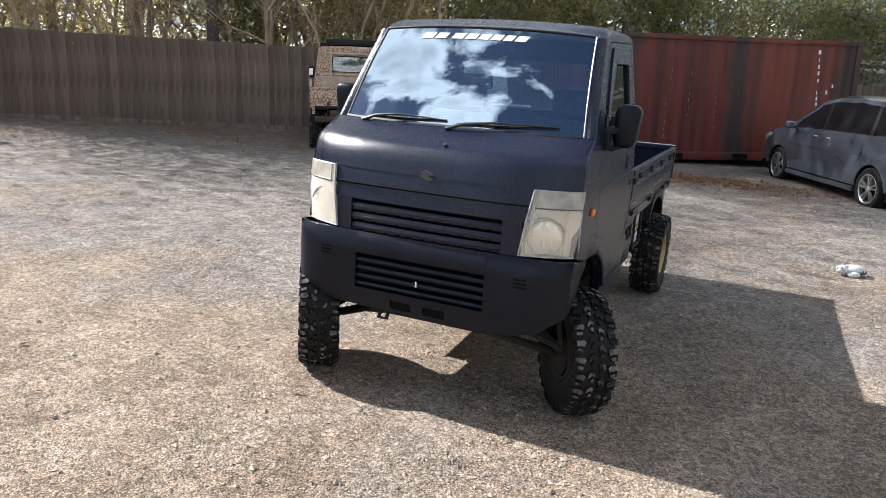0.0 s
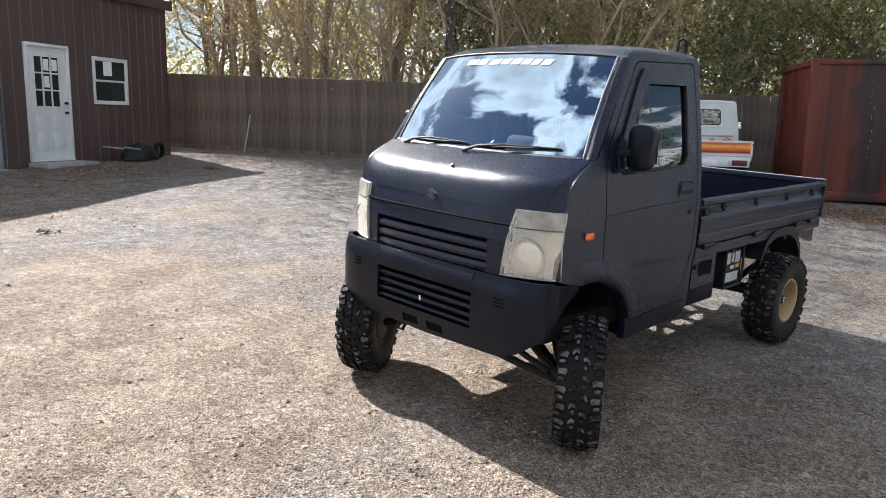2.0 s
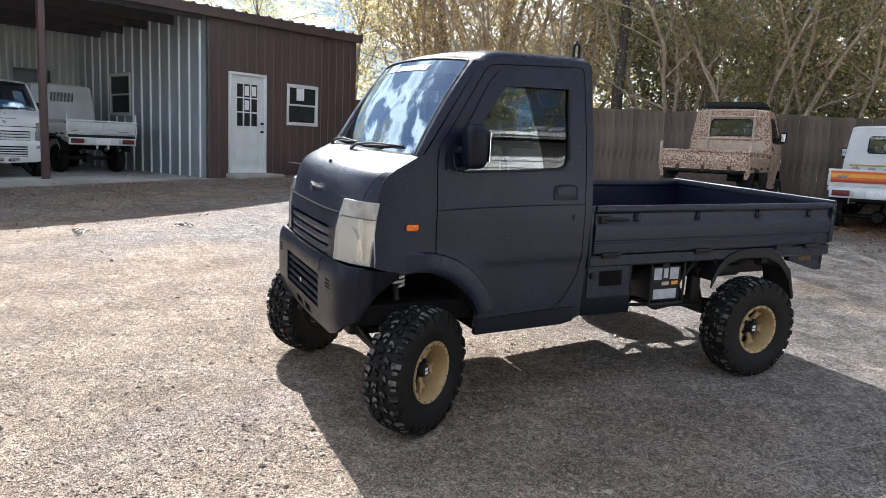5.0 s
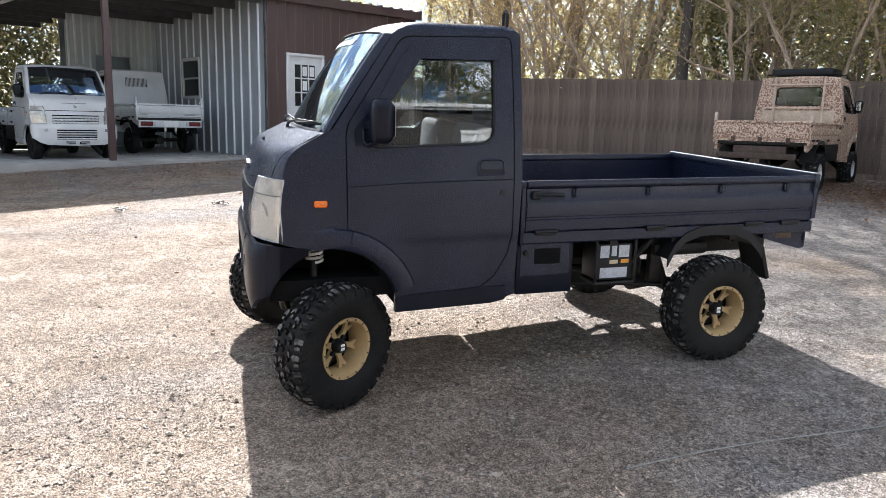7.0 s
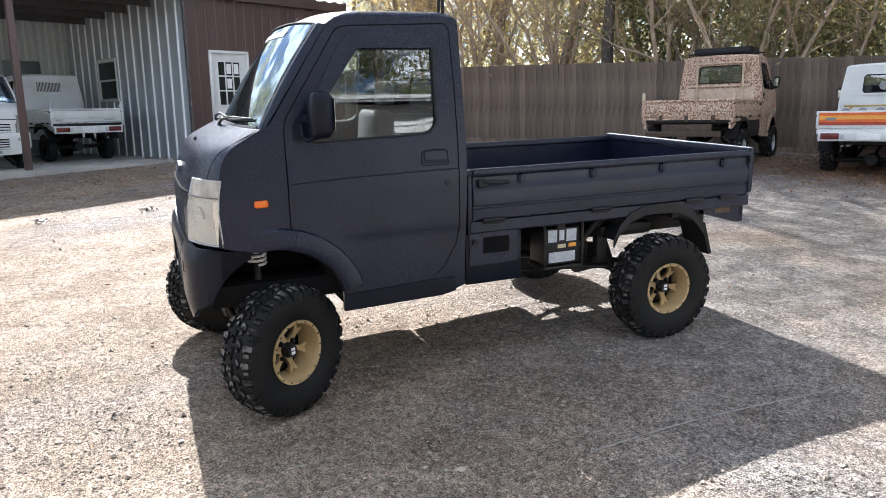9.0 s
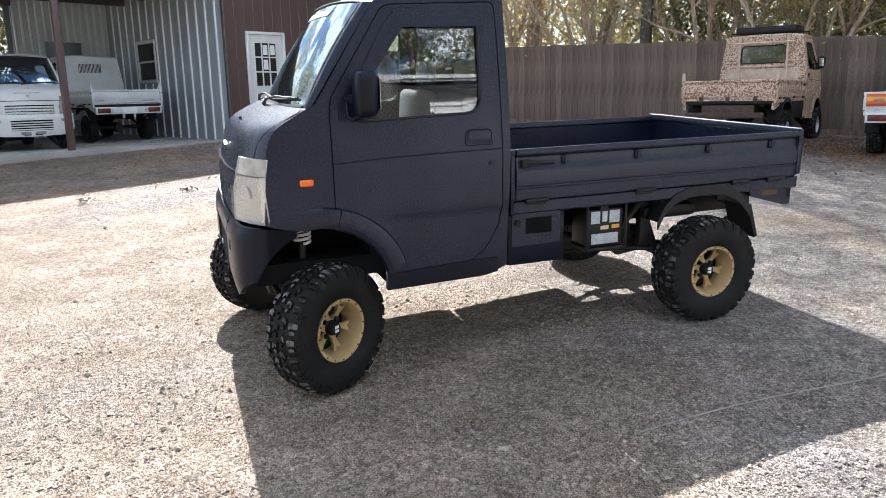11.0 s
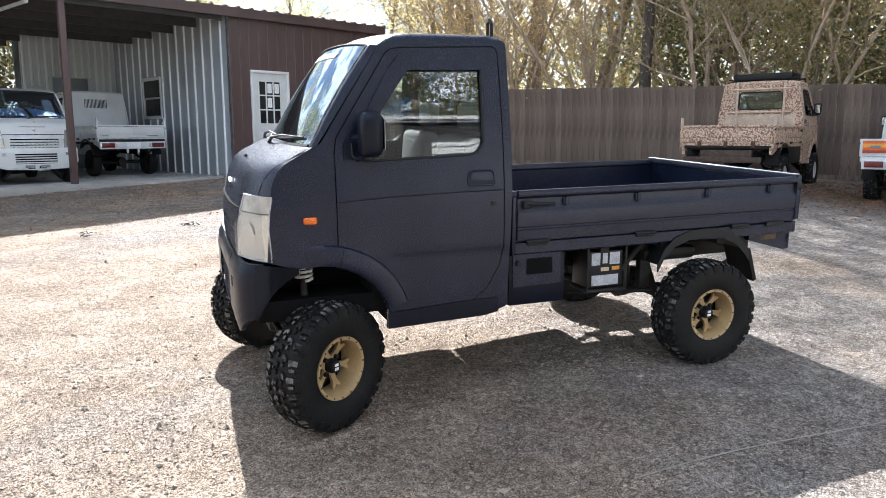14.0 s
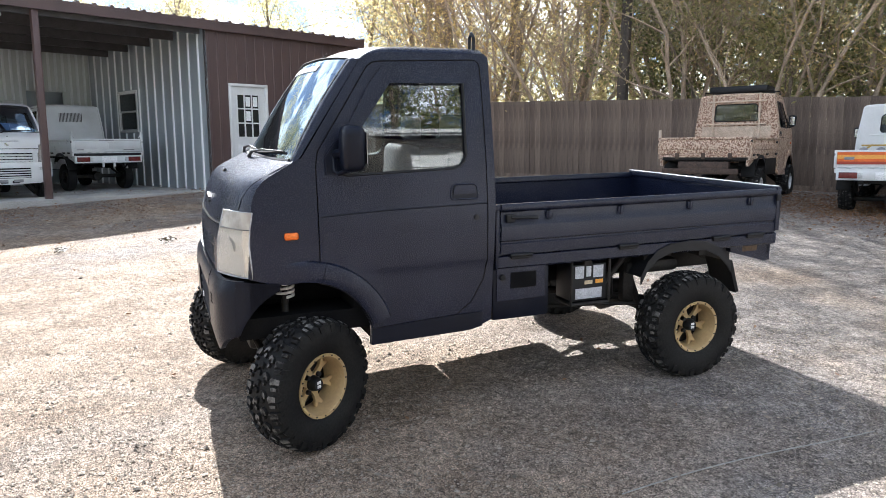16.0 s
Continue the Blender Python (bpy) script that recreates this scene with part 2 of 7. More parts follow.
def tube(bm, pts, r, seg=8, closed=False):
    """Sweeps a circle along points; r is one radius or one for each point."""
    pts = [Vector(p) for p in pts]
    n = len(pts)
    radii = r if isinstance(r, (list, tuple)) else [r] * n
    rings, up = [], Vector((0.13, 0.21, 0.97)).normalized()
    for i, p in enumerate(pts):
        d = (pts[(i + 1) % n if closed else min(i + 1, n - 1)] - pts[i - 1 if closed or i else 0]).normalized()
        a = d.cross(up)
        a = (a if a.length > 1e-3 else d.cross(Vector((1, 0, 0)))).normalized()
        b = d.cross(a)
        rings.append([bm.verts.new(p + radii[i] * (math.cos(k * math.tau / seg) * a + math.sin(k * math.tau / seg) * b)) for k in range(seg)])
    for i in range(n if closed else n - 1):
        r0, r1 = rings[i], rings[(i + 1) % n]
        for k in range(seg):
            bm.faces.new((r0[k], r0[(k + 1) % seg], r1[(k + 1) % seg], r1[k]))
    if not closed:
        bm.faces.new(rings[0][::-1])
        bm.faces.new(rings[-1])
    return bm


def prism(bm, poly, axis, a, b):
    """A polygon in the two other axes (in order), pulled from a to b along axis 0, 1 or 2."""
    def at(p, v):
        q = list(p)
        q.insert(axis, v)
        return q
    r0, r1 = [bm.verts.new(at(p, a)) for p in poly], [bm.verts.new(at(p, b)) for p in poly]
    n = len(poly)
    bm.faces.new(r0[::-1])
    bm.faces.new(r1)
    for i in range(n):
        bm.faces.new((r0[i], r0[(i + 1) % n], r1[(i + 1) % n], r1[i]))
    return bm


def grid(bm, rows, thick=None):
    """A sheet through rows of points; thick: the vector by which a second skin is set off."""
    def skin(off):
        vs = [[bm.verts.new(Vector(p) + off) for p in row] for row in rows]
        for i in range(len(vs) - 1):
            for j in range(len(vs[0]) - 1):
                bm.faces.new((vs[i][j], vs[i][j + 1], vs[i + 1][j + 1], vs[i + 1][j]))
        return vs
    a = skin(Vector())
    if thick is not None:
        b = skin(Vector(thick))
        n, m = len(rows), len(rows[0])
        ring = [(0, j) for j in range(m - 1)] + [(i, m - 1) for i in range(n - 1)] + [(n - 1, j) for j in range(m - 1, 0, -1)] + [(i, 0) for i in range(n - 1, 0, -1)]
        for k in range(len(ring)):
            (i, j), (p, q) = ring[k], ring[(k + 1) % len(ring)]
            bm.faces.new((a[i][j], a[p][q], b[p][q], b[i][j]))
    return bm


def lathe(bm, profile, seg=32, m=None):
    """Turns (radius, along x) points round the x axis."""
    m = m or Matrix()
    rings = []
    for r, h in profile:
        rings.append([bm.verts.new(m @ Vector((h, r * math.cos(k * math.tau / seg), r * math.sin(k * math.tau / seg)))) for k in range(seg)])
    for a, b in zip(rings, rings[1:]):
        for k in range(seg):
            bm.faces.new((a[k], a[(k + 1) % seg], b[(k + 1) % seg], b[k]))
    return bm


def sheet(bm, outer, holes, fx, cuts_y=(), cuts_z=(), thick=0.012, side=1):
    """A pressed panel: a polygon in (y, z) with holes, bent to x = fx(y, z), with a thickness inwards; side -1 mirrors it."""
    tmp = bmesh.new()
    for loop in (outer, *holes):
        vs = [tmp.verts.new((0, y, z)) for y, z in loop]
        for i in range(len(vs)):
            tmp.edges.new((vs[i], vs[(i + 1) % len(vs)]))
    bmesh.ops.triangle_fill(tmp, use_beauty=True, use_dissolve=False, edges=tmp.edges[:], normal=(1, 0, 0))
    for y in cuts_y:
        bmesh.ops.bisect_plane(tmp, geom=tmp.verts[:] + tmp.edges[:] + tmp.faces[:], plane_co=(0, y, 0), plane_no=(0, 1, 0))
    for z in cuts_z:
        bmesh.ops.bisect_plane(tmp, geom=tmp.verts[:] + tmp.edges[:] + tmp.faces[:], plane_co=(0, 0, z), plane_no=(0, 0, 1))
    tmp.verts.index_update()
    for skin in (0, 1):
        vs = [bm.verts.new((side * (fx(v.co.y, v.co.z) - skin * thick), v.co.y, v.co.z)) for v in tmp.verts]
        for f in tmp.faces:
            order = [vs[v.index] for v in f.verts]
            bm.faces.new(order if skin == 0 else order[::-1])
        if skin == 0:
            first = vs
    for e in tmp.edges:
        if len(e.link_faces) == 1:
            a, b = e.verts[0].index, e.verts[1].index
            bm.faces.new((first[a], first[b], vs[b], vs[a]))
    tmp.free()
    return bm


def arc(cy, cz, r, a0, a1, n):
    return [(cy + r * math.cos(radians(a0 + (a1 - a0) * i / n)), cz + r * math.sin(radians(a0 + (a1 - a0) * i / n))) for i in range(n + 1)]


def lerp(a, b, t):
    return a + (b - a) * t


def table(rows, v):
    """Linear look-up in (key, value) rows."""
    if v <= rows[0][0]:
        return rows[0][1]
    for (k0, v0), (k1, v1) in zip(rows, rows[1:]):
        if v <= k1:
            return lerp(v0, v1, (v - k0) / (k1 - k0))
    return rows[-1][1]


# ---- kei trucks ----
# Truck axes: the front axle stands at y = 0, the nose points to -y, the left side is +x.

WIDTH = [(0.3, 0.722), (0.5, 0.733), (0.8, 0.737), (1.08, 0.737), (1.10, 0.733), (1.25, 0.722), (1.4, 0.703), (1.6, 0.672), (1.8, 0.640), (1.9, 0.62)]
ARCH = (0.10, 0.42, 0.345)


def side_x(y, z):
    """Half the width of the cab's side at a place, with the swelling round the wheel arch and the crease of the door."""
    x = table(WIDTH, z)
    d = math.hypot(y - ARCH[0], z - ARCH[1])
    if z < 1.0:
        x += 0.004 * max(0.0, 1 - max(0.0, d - 0.445) / 0.035)
        x -= 0.0045 * min(1.0, max(0.0, (0.805 - z) / 0.035)) * min(1.0, max(0.0, (y - 0.42) / 0.08))
    if y < -0.05:
        x -= 0.8 * (-0.05 - y) ** 2
    return x


def nose_y(x, z):
    """The cab's front, from the bumper's top to the foot of the windscreen."""
    mid = table([(0.75, -0.286), (0.95, -0.284), (1.03, -0.270), (1.10, -0.252), (1.17, -0.230), (1.215, -0.204), (1.24, -0.180), (1.262, -0.142), (1.33, 0.000)], z)
    side = table([(0.75, 0.155), (0.85, 0.150), (1.1, 0.130), (1.24, 0.116), (1.33, 0.09)], z)
    return mid + side * min(1.0, abs(x) / 0.735) ** 3.9


def screen_point(u, v):
    """The windscreen: u from -1 to 1 across, v from 0 at its foot to 1 at its head."""
    x = u * lerp(0.648, 0.588, v)
    bulge = 1 - abs(u) ** 2.4
    return Vector((x, lerp(0.080, 0.385, v) - lerp(0.062, 0.045, v) * bulge - 0.018 * math.sin(math.pi * v), lerp(1.330, 1.806, v) + lerp(-0.004, 0.022, v) * bulge))


def roof_edge(y):
    """Height of the line along which the cab's side turns into the roof."""
    return 1.800 + 0.040 * (1 - math.exp(-max(0.0, y - 0.425) / 0.045))


def spread(a, b, n):
    return [a + (b - a) * i / n for i in range(n + 1)]


DOOR = [(1.048, 1.775), (1.040, 1.795), (1.020, 1.806), (0.530, 1.792), (0.490, 1.786), (0.462, 1.768), (0.196, 1.372), (0.184, 1.30), (0.184, 0.762)] + arc(*ARCH, 76, 18, 8) + [(0.440, 0.500), (0.880, 0.520), (0.965, 0.580), (1.035, 0.700), (1.056, 0.800), (1.056, 1.100), (1.052, 1.60)]
PANE = [(0.955, 1.705), (0.940, 1.725), (0.560, 1.715), (0.520, 1.690), (0.330, 1.420), (0.296, 1.30), (0.300, 1.268), (0.330, 1.258), (0.880, 1.274), (0.915, 1.284), (0.940, 1.308), (0.950, 1.340)]


def grown(loop, d):
    """A loop pushed outwards by d."""
    area = sum(a[0] * b[1] - b[0] * a[1] for a, b in zip(loop, loop[1:] + loop[:1]))
    sign = 1 if area > 0 else -1
    out = []
    for i, p in enumerate(loop):
        a, b = loop[i - 1], loop[(i + 1) % len(loop)]
        n1, n2 = Vector((p[1] - a[1], a[0] - p[0])).normalized(), Vector((b[1] - p[1], p[0] - b[0])).normalized()
        n = (n1 + n2)
        n = n / max(n.length_squared / 2, 0.6)
        out.append((p[0] + sign * d * n.x, p[1] + sign * d * n.y))
    return out


def wheel(parent, name, x, y, r, width, rim_mat, steer=0.0, knobby=True, z=None):
    """A wheel with its outer face to +x; mirrored for the other side by the turn."""
    hub = bmesh.new()
    lathe(hub, [(0.0, -0.085), (0.128, -0.085), (0.128, -0.06), (0.10, -0.05), (0.045, -0.045), (0.04, 0.0), (0.0, 0.0)], 20)
    w = part("wheel", hub, M["steel_dark"], parent)
    w.matrix_local = pose(x, y, r - 0.008 if z is None else z, 0, 0, steer + (180 if x < 0 else 0))
    rr, h = r * 0.490, width / 2
    bm = bmesh.new()
    s = 0.86 * r
    lathe(bm, [(rr * 0.97, -h * 0.80), (rr * 1.12, -h * 0.98), (s * 0.92, -h * 1.03), (s * 1.02, -h * 0.99), (r * 0.912, -h * 0.93), (r * 0.935, -h * 0.78), (r * 0.955, -h * 0.4), (r * 0.960, 0), (r * 0.955, h * 0.4), (r * 0.935, h * 0.78), (r * 0.912, h * 0.93), (s * 1.02, h * 0.99), (s * 0.92, h * 1.03), (rr * 1.12, h * 0.98), (rr * 0.97, h * 0.80)], 48)
    part("tyre", bm, M["rubber"], w, "black knobbly off-road tyre" if knobby else "black road tyre")
    if knobby:
        bm = bmesh.new()
        rows = 25
        pitch = math.tau / rows

        def crown(x):
            return r * (1 - 0.052 * min(1.1, abs(x) / h) ** 3.2)

        def block(poly, turn, depth=0.017, ease=0.84):
            """A tapered block over a polygon in (axle, round the tyre); its worn top is dusty."""
            cx, cy_ = sum(p[0] for p in poly) / len(poly), sum(p[1] for p in poly) / len(poly)
            rings = []
            for k, up in ((1.0, -depth), (0.97, -0.004), (ease, 0.0)):
                ring = []
                for px, py in poly:
                    qx, qy = cx + (px - cx) * k, cy_ + (py - cy_) * k
                    a, rad = turn + qy / r, crown(qx) + up
                    ring.append(bm.verts.new((qx, rad * math.cos(a), rad * math.sin(a))))
                rings.append(ring)
            n_ = len(poly)
            for lo, hi in zip(rings, rings[1:]):
                for q in range(n_):
                    bm.faces.new((lo[q], lo[(q + 1) % n_], hi[(q + 1) % n_], hi[q]))
            bm.faces.new(rings[-1]).material_index = 1
        for k in range(rows):
            for sgn in (1, -1):
                turn = (k + (0.0 if sgn > 0 else 0.5)) * pitch
                block([(sgn * x * h, y) for x, y in ((0.05, -0.022), (0.20, -0.030), (0.38, -0.016), (0.44, 0.008), (0.36, 0.012), (0.22, -0.006), (0.09, 0.004))], turn)
                block([(sgn * x * h, y) for x, y in ((0.10, 0.018), (0.20, 0.008), (0.30, 0.020), (0.26, 0.034), (0.14, 0.036))], turn)
                long_ = 1.06 if k % 2 else 0.97
                block([(sgn * x * h, y) for x, y in ((0.50, -0.012), (0.60, -0.024), (long_, -0.022), (long_, 0.008), (0.74, 0.008), (0.58, 0.016))], turn + 0.15 * pitch)
                block([(sgn * x * h, y) for x, y in ((0.62, 0.024), (0.80, 0.018), (0.96, 0.020), (0.95, 0.036), (0.66, 0.040))], turn + 0.15 * pitch)
                a = turn + 0.15 * pitch
                m = Matrix.Rotation(a, 4, "X") @ Matrix.Translation((sgn * h * 1.0, 0, r * 0.865))
                box(bm, -0.005, 0.005, -0.013, 0.013, -0.014, 0.022, m=m @ Matrix.Rotation(radians(14 * sgn), 4, "X"))
        tagged(part("tread", bm, [M["rubber"], M["dusty_tread"]], w), kind="stuff")
    bm = bmesh.new()
    lathe(bm, [(rr, h * 0.86), (rr * 0.985, h * 0.92), (rr * 0.90, h * 0.90), (rr * 0.875, h * 0.84), (rr * 0.86, h * 0.3), (rr * 0.80, -0.005), (rr * 0.80, -h * 0.35)], 40)
    rim = part("rim", bm, rim_mat, w)
    bm = bmesh.new()
    lathe(bm, [(rr * 0.82, -h * 0.30), (rr * 0.82, -h * 0.75), (rr * 0.99, -h * 0.88), (rr * 1.0, -h * 0.84), (rr * 0.84, -h * 0.70), (rr * 0.84, -h * 0.30)], 32)
    part("inner_barrel", bm, M["steel_dark"], w)
    for k in range(6):
        sp = bmesh.new()
        a = (k + 0.3) * math.tau / 6
        m = Matrix.Rotation(a, 4, "X")
        prism(sp, [(-0.022, rr * 0.20), (0.022, rr * 0.20), (0.013, rr * 0.42), (0.014, rr * 0.58), (0.030, rr * 0.83), (0.018, rr * 0.86), (0.0, rr * 0.72), (-0.018, rr * 0.86), (-0.030, rr * 0.83), (-0.014, rr * 0.58), (-0.013, rr * 0.42)], 0, -0.004, 0.014)
        bmesh.ops.transform(sp, matrix=m, verts=sp.verts)
        part("spoke", sp, rim_mat, rim)
    if knobby:
        for k in range(16):
            bo = bmesh.new()
            a = k * math.tau / 16
            c = Vector((h * 0.905, rr * 0.94 * math.cos(a), rr * 0.94 * math.sin(a)))
            cyl(bo, c - Vector((0.004, 0, 0)), c + Vector((0.003, 0, 0)), 0.0045, seg=8)
            part("bolt", bo, M["black_plastic"], rim)
    bm = bmesh.new()
    lathe(bm, [(rr * 0.24, -0.01), (rr * 0.24, 0.03), (rr * 0.20, 0.05), (rr * 0.17, 0.058), (0.0, 0.058)], 20)
    for k in range(4):
        a = (k + 0.5) * math.tau / 4
        cyl(bm, (0.01, rr * 0.32 * math.cos(a), rr * 0.32 * math.sin(a)), (0.030, rr * 0.32 * math.cos(a), rr * 0.32 * math.sin(a)), 0.014, 0.011, 10)
    cap = part("hub_cap", bm, M["black_plastic"] if knobby else M["steel_dark"], w)
    if rim_mat is M["rim_tan"]:
        bm = bmesh.new()
        for dz in (-0.010, 0.010):
            box(bm, 0.0585, 0.060, -0.012, 0.012, dz - 0.007, dz + 0.007)
        part("cap_mark", bm, M["white_decal"], cap)
    return w


def kei_truck(root, paint, drop=0.0, r=0.33, tyre_w=0.190, track=(0.800, 0.765), rim_mat=None, steer=0.0, knobby=True, bumper_mat=None, gate_mat=None, lamp_mat=None, glass=None, hero=False, bed="flat", rear_window=True, rear_half=0.44):
    """A small Japanese cab-over truck. drop lowers the body from the lifted height."""
    rim_mat, bumper_mat, gate_mat = rim_mat or M["rim_tan"], bumper_mat or (M["bumper_black"] if hero else paint), gate_mat or paint
    glass = glass or (M["windscreen"], M["side_glass"])

    def body(name, bm, mat, parent=None, label=""):
        ob = part(name, bm, mat, parent if parent is not None else root, label)
        if parent is None:
            ob.location.z = -drop
        return ob

    # cab sides, doors and their glass
    cz, cy = [0.55, 0.65, 0.75, 0.770, 0.787, 0.805, 0.85, 0.92, 1.0, 1.08, 1.10, 1.18, 1.25, 1.4, 1.5, 1.6, 1.7], [-0.12, -0.05, 0.0, 0.1, 0.2, 0.3, 0.42, 0.46, 0.50, 0.6, 0.8]
    outline = [(1.100, 1.795), (1.097, 1.825)] + [(y, roof_edge(y)) for y in (1.08, 0.9, 0.7, 0.6, 0.54, 0.50, 0.47, 0.445, 0.425)] + [ (0.118, 1.345)] + [(nose_y(0.725, z), z + 0.002) for z in (1.33, 1.30, 1.264, 1.243, 1.215, 1.17, 1.12)] + [(-0.152, 0.800), (-0.035, 0.765)] + arc(*ARCH, 100, 20, 10) + [(0.428, 0.44), (1.02, 0.445), (1.085, 0.47), (1.105, 1.10)]
    for sgn in (1, -1):
        bm = bmesh.new()
        sheet(bm, outline, [grown(DOOR, 0.006)], side_x, cy, cz, 0.03, sgn)
        body("side_panel", bm, paint)
        bm = bmesh.new()
        sheet(bm, DOOR, [PANE], side_x, cy, cz, 0.035, sgn)
        door = body("door", bm, paint)
        bm = bmesh.new()
        sheet(bm, grown(PANE, 0.006), [], lambda y, z: side_x(y, z) - 0.016, (), (1.4, 1.5, 1.6), 0.004, sgn)
        pane = body("window", bm, glass[1], door)
        pane.visible_shadow = False
        bm = bmesh.new()
        loop = [(sgn * (side_x(y, z) - 0.004), y, z) for y, z in PANE]
        tube(bm, loop, 0.008, 6, True)
        body("window_seal", bm, M["black_plastic"], door)
        bm = bmesh.new()
        prism(bm, [(0.470, 1.700), (0.53, 1.765), (0.97, 1.770), (0.985, 1.700), (0.955, 1.692), (0.565, 1.690), (0.352, 1.405), (0.305, 1.425)], 0, 0, 1)
        for v in bm.verts:
            v.co.x = sgn * (side_x(v.co.y, v.co.z) + (0.012 if v.co.x > 0.5 else -0.004))
        if hero:
            body("rain_guard", bm, paint, door)
        else:
            bm.free()
        bm = bmesh.new()
        loop = arc(0.972, 1.166, 0.030, 0, 90, 5) + arc(0.890, 1.166, 0.030, 90, 180, 5) + [(0.858, 1.130), (0.862, 1.120), (1.000, 1.120), (1.004, 1.130)]
        tube(bm, [(0.7345, a, b_) for a, b_ in loop], 0.0050, 6, True)
        prism(bm, [(0.931 + (a - 0.931) * 0.86, 1.156 + (b_ - 1.156) * 0.80) for a, b_ in loop[:12]] + [(0.874, 1.146), (0.988, 1.146)], 0, 0.728, 0.7415)
        for v in bm.verts:
            v.co.x = sgn * (v.co.x - (0.734 - side_x(v.co.y, v.co.z)) + 0.002)
        handle = body("door_handle", bm, paint if hero else M["black_plastic"], door)
        # on the lifted truck a darker colour puts shade into the handle's recess
        bm = bmesh.new()
        prism(bm, [(a, b_) for a, b_ in loop], 0, 0.726, 0.7352)
        for v in bm.verts:
            v.co.x = sgn * (v.co.x - (0.734 - side_x(v.co.y, v.co.z)) + 0.002)
        body("handle_recess", bm, bumper_mat, handle)
        bm = bmesh.new()
        cyl(bm, (sgn * 0.728, 0.995, 1.023), (sgn * 0.742, 0.995, 1.023), 0.014, seg=14)
        body("door_lock", bm, M["black_plastic"], door)
        # dark line stands for the shade along the door's crease
        bm = bmesh.new()
        tube(bm, [(sgn * (side_x(y, 1.075) + 0.001), y, z) for y, z in ((0.195, 1.070), (0.45, 1.083), (0.75, 1.090), (1.05, 1.093))], 0.0032, 5)
        body("crease", bm, bumper_mat if hero else M["dark_void"], door)
        bm = bmesh.new()
        loop = grown(DOOR, 0.003)
        tube(bm, [(sgn * (side_x(y, z) - 0.003), y, z) for y, z in loop], 0.0042, 5, True)
        body("door_seam", bm, M["dark_void"], door)
        for a0, a1, host in ((18, 75.7, door), (76.3, 103, None)):
            bm = bmesh.new()
            rows = []
            for a in spread(a0, a1, 14):
                ca, sa = math.cos(radians(a)), math.sin(radians(a))
                row = []
                for rad, o in ((0.346, -0.02), (0.346, 0.026), (0.352, 0.031), (0.38, 0.032), (0.425, 0.028), (0.440, 0.022), (0.450, 0.0), (0.452, -0.02)):
                    y, z = ARCH[0] + rad * ca, ARCH[1] + rad * sa
                    row.append((sgn * (table(WIDTH, z) + o * (0.8 if hero else 0.6) * min(1.0, (104 - a) / 22 + 0.05)), y, z))
                rows.append(row)
            grid(bm, rows)
            body("arch_flare", bm, paint, host)
        # mirror
        bm = bmesh.new()
        box(bm, 0.742, 0.872, 0.270, 0.392, 1.282, 1.495, 0.042, 4, m=Matrix.Scale(sgn, 4, (1, 0, 0)))
        for v in bm.verts:
            low = max(0.0, (1.40 - v.co.z) / 0.12)
            v.co.x -= sgn * 0.020 * low * max(0.0, (abs(v.co.x) - 0.742) / 0.13)
            v.co.y += 0.030 * max(0.0, (0.30 - v.co.y) / 0.03) * (0.3 + 0.7 * abs(v.co.z - 1.39) / 0.11) * 0.5
        mir = body("mirror", bm, M["bumper_black"] if hero else M["black_plastic"])
        bm = bmesh.new()
        box(bm, 0.772, 0.850, 0.3925, 0.396, 1.320, 1.462, m=Matrix.Scale(sgn, 4, (1, 0, 0)))
        body("mirror_glass", bm, M["chrome"], mir)
        bm = bmesh.new()
        tube(bm, [(sgn * 0.700, 0.275, 1.36), (sgn * 0.735, 0.285, 1.365), (sgn * 0.78, 0.31, 1.37)], 0.022, 8)
        tube(bm, [(sgn * 0.712, 0.268, 1.345), (sgn * 0.728, 0.268, 1.285), (sgn * 0.745, 0.285, 1.270), (sgn * 0.790, 0.315, 1.292)], [0.010, 0.010, 0.011, 0.012], 8)
        body("mirror_arm", bm, M["bumper_black"] if hero else M["black_plastic"], mir)
        bm = bmesh.new()
        prism(bm, [(0.225, 1.345), (0.300, 1.440), (0.318, 1.440), (0.318, 1.270), (0.225, 1.270)], 0, 0, 1)
        for v in bm.verts:
            v.co.x = sgn * (side_x(v.co.y, v.co.z) + (0.010 if v.co.x > 0.5 else -0.004))
        body("mirror_base", bm, M["bumper_black"] if hero else M["black_plastic"], mir)
        # pillar beside the windscreen
        bm = bmesh.new()
        rows = []
        for i in range(13):
            v = i / 12
            a = screen_point(sgn * 1.012, v)
            y, z = lerp(0.095, 0.425, v), lerp(1.328, 1.802, v)
            b = Vector((sgn * side_x(y, z), y, z))
            mid = (a + b) / 2 + Vector((sgn * 0.014, -0.014, 0.004))
            rows.append([a + Vector((0, 0.02, -0.004)), a, a.lerp(mid, 0.5) + Vector((sgn * 0.003, -0.004, 0)), mid, mid.lerp(b, 0.5) + Vector((sgn * 0.004, -0.003, 0)), b, b + Vector((-sgn * 0.03, 0.02, 0))])
        grid(bm, rows)
        body("pillar", bm, paint)
        bm = bmesh.new()
        tube(bm, [screen_point(sgn * 1.004, v / 10) + Vector((sgn * 0.002, -0.004, 0.002)) for v in range(11)], 0.0032, 6)
        body("screen_trim", bm, M["worn_edge"] if hero else M["black_plastic"])
        # lamp, following the nose
        lz = spread(0.803, 1.106, 8)
        rows, back = [], []
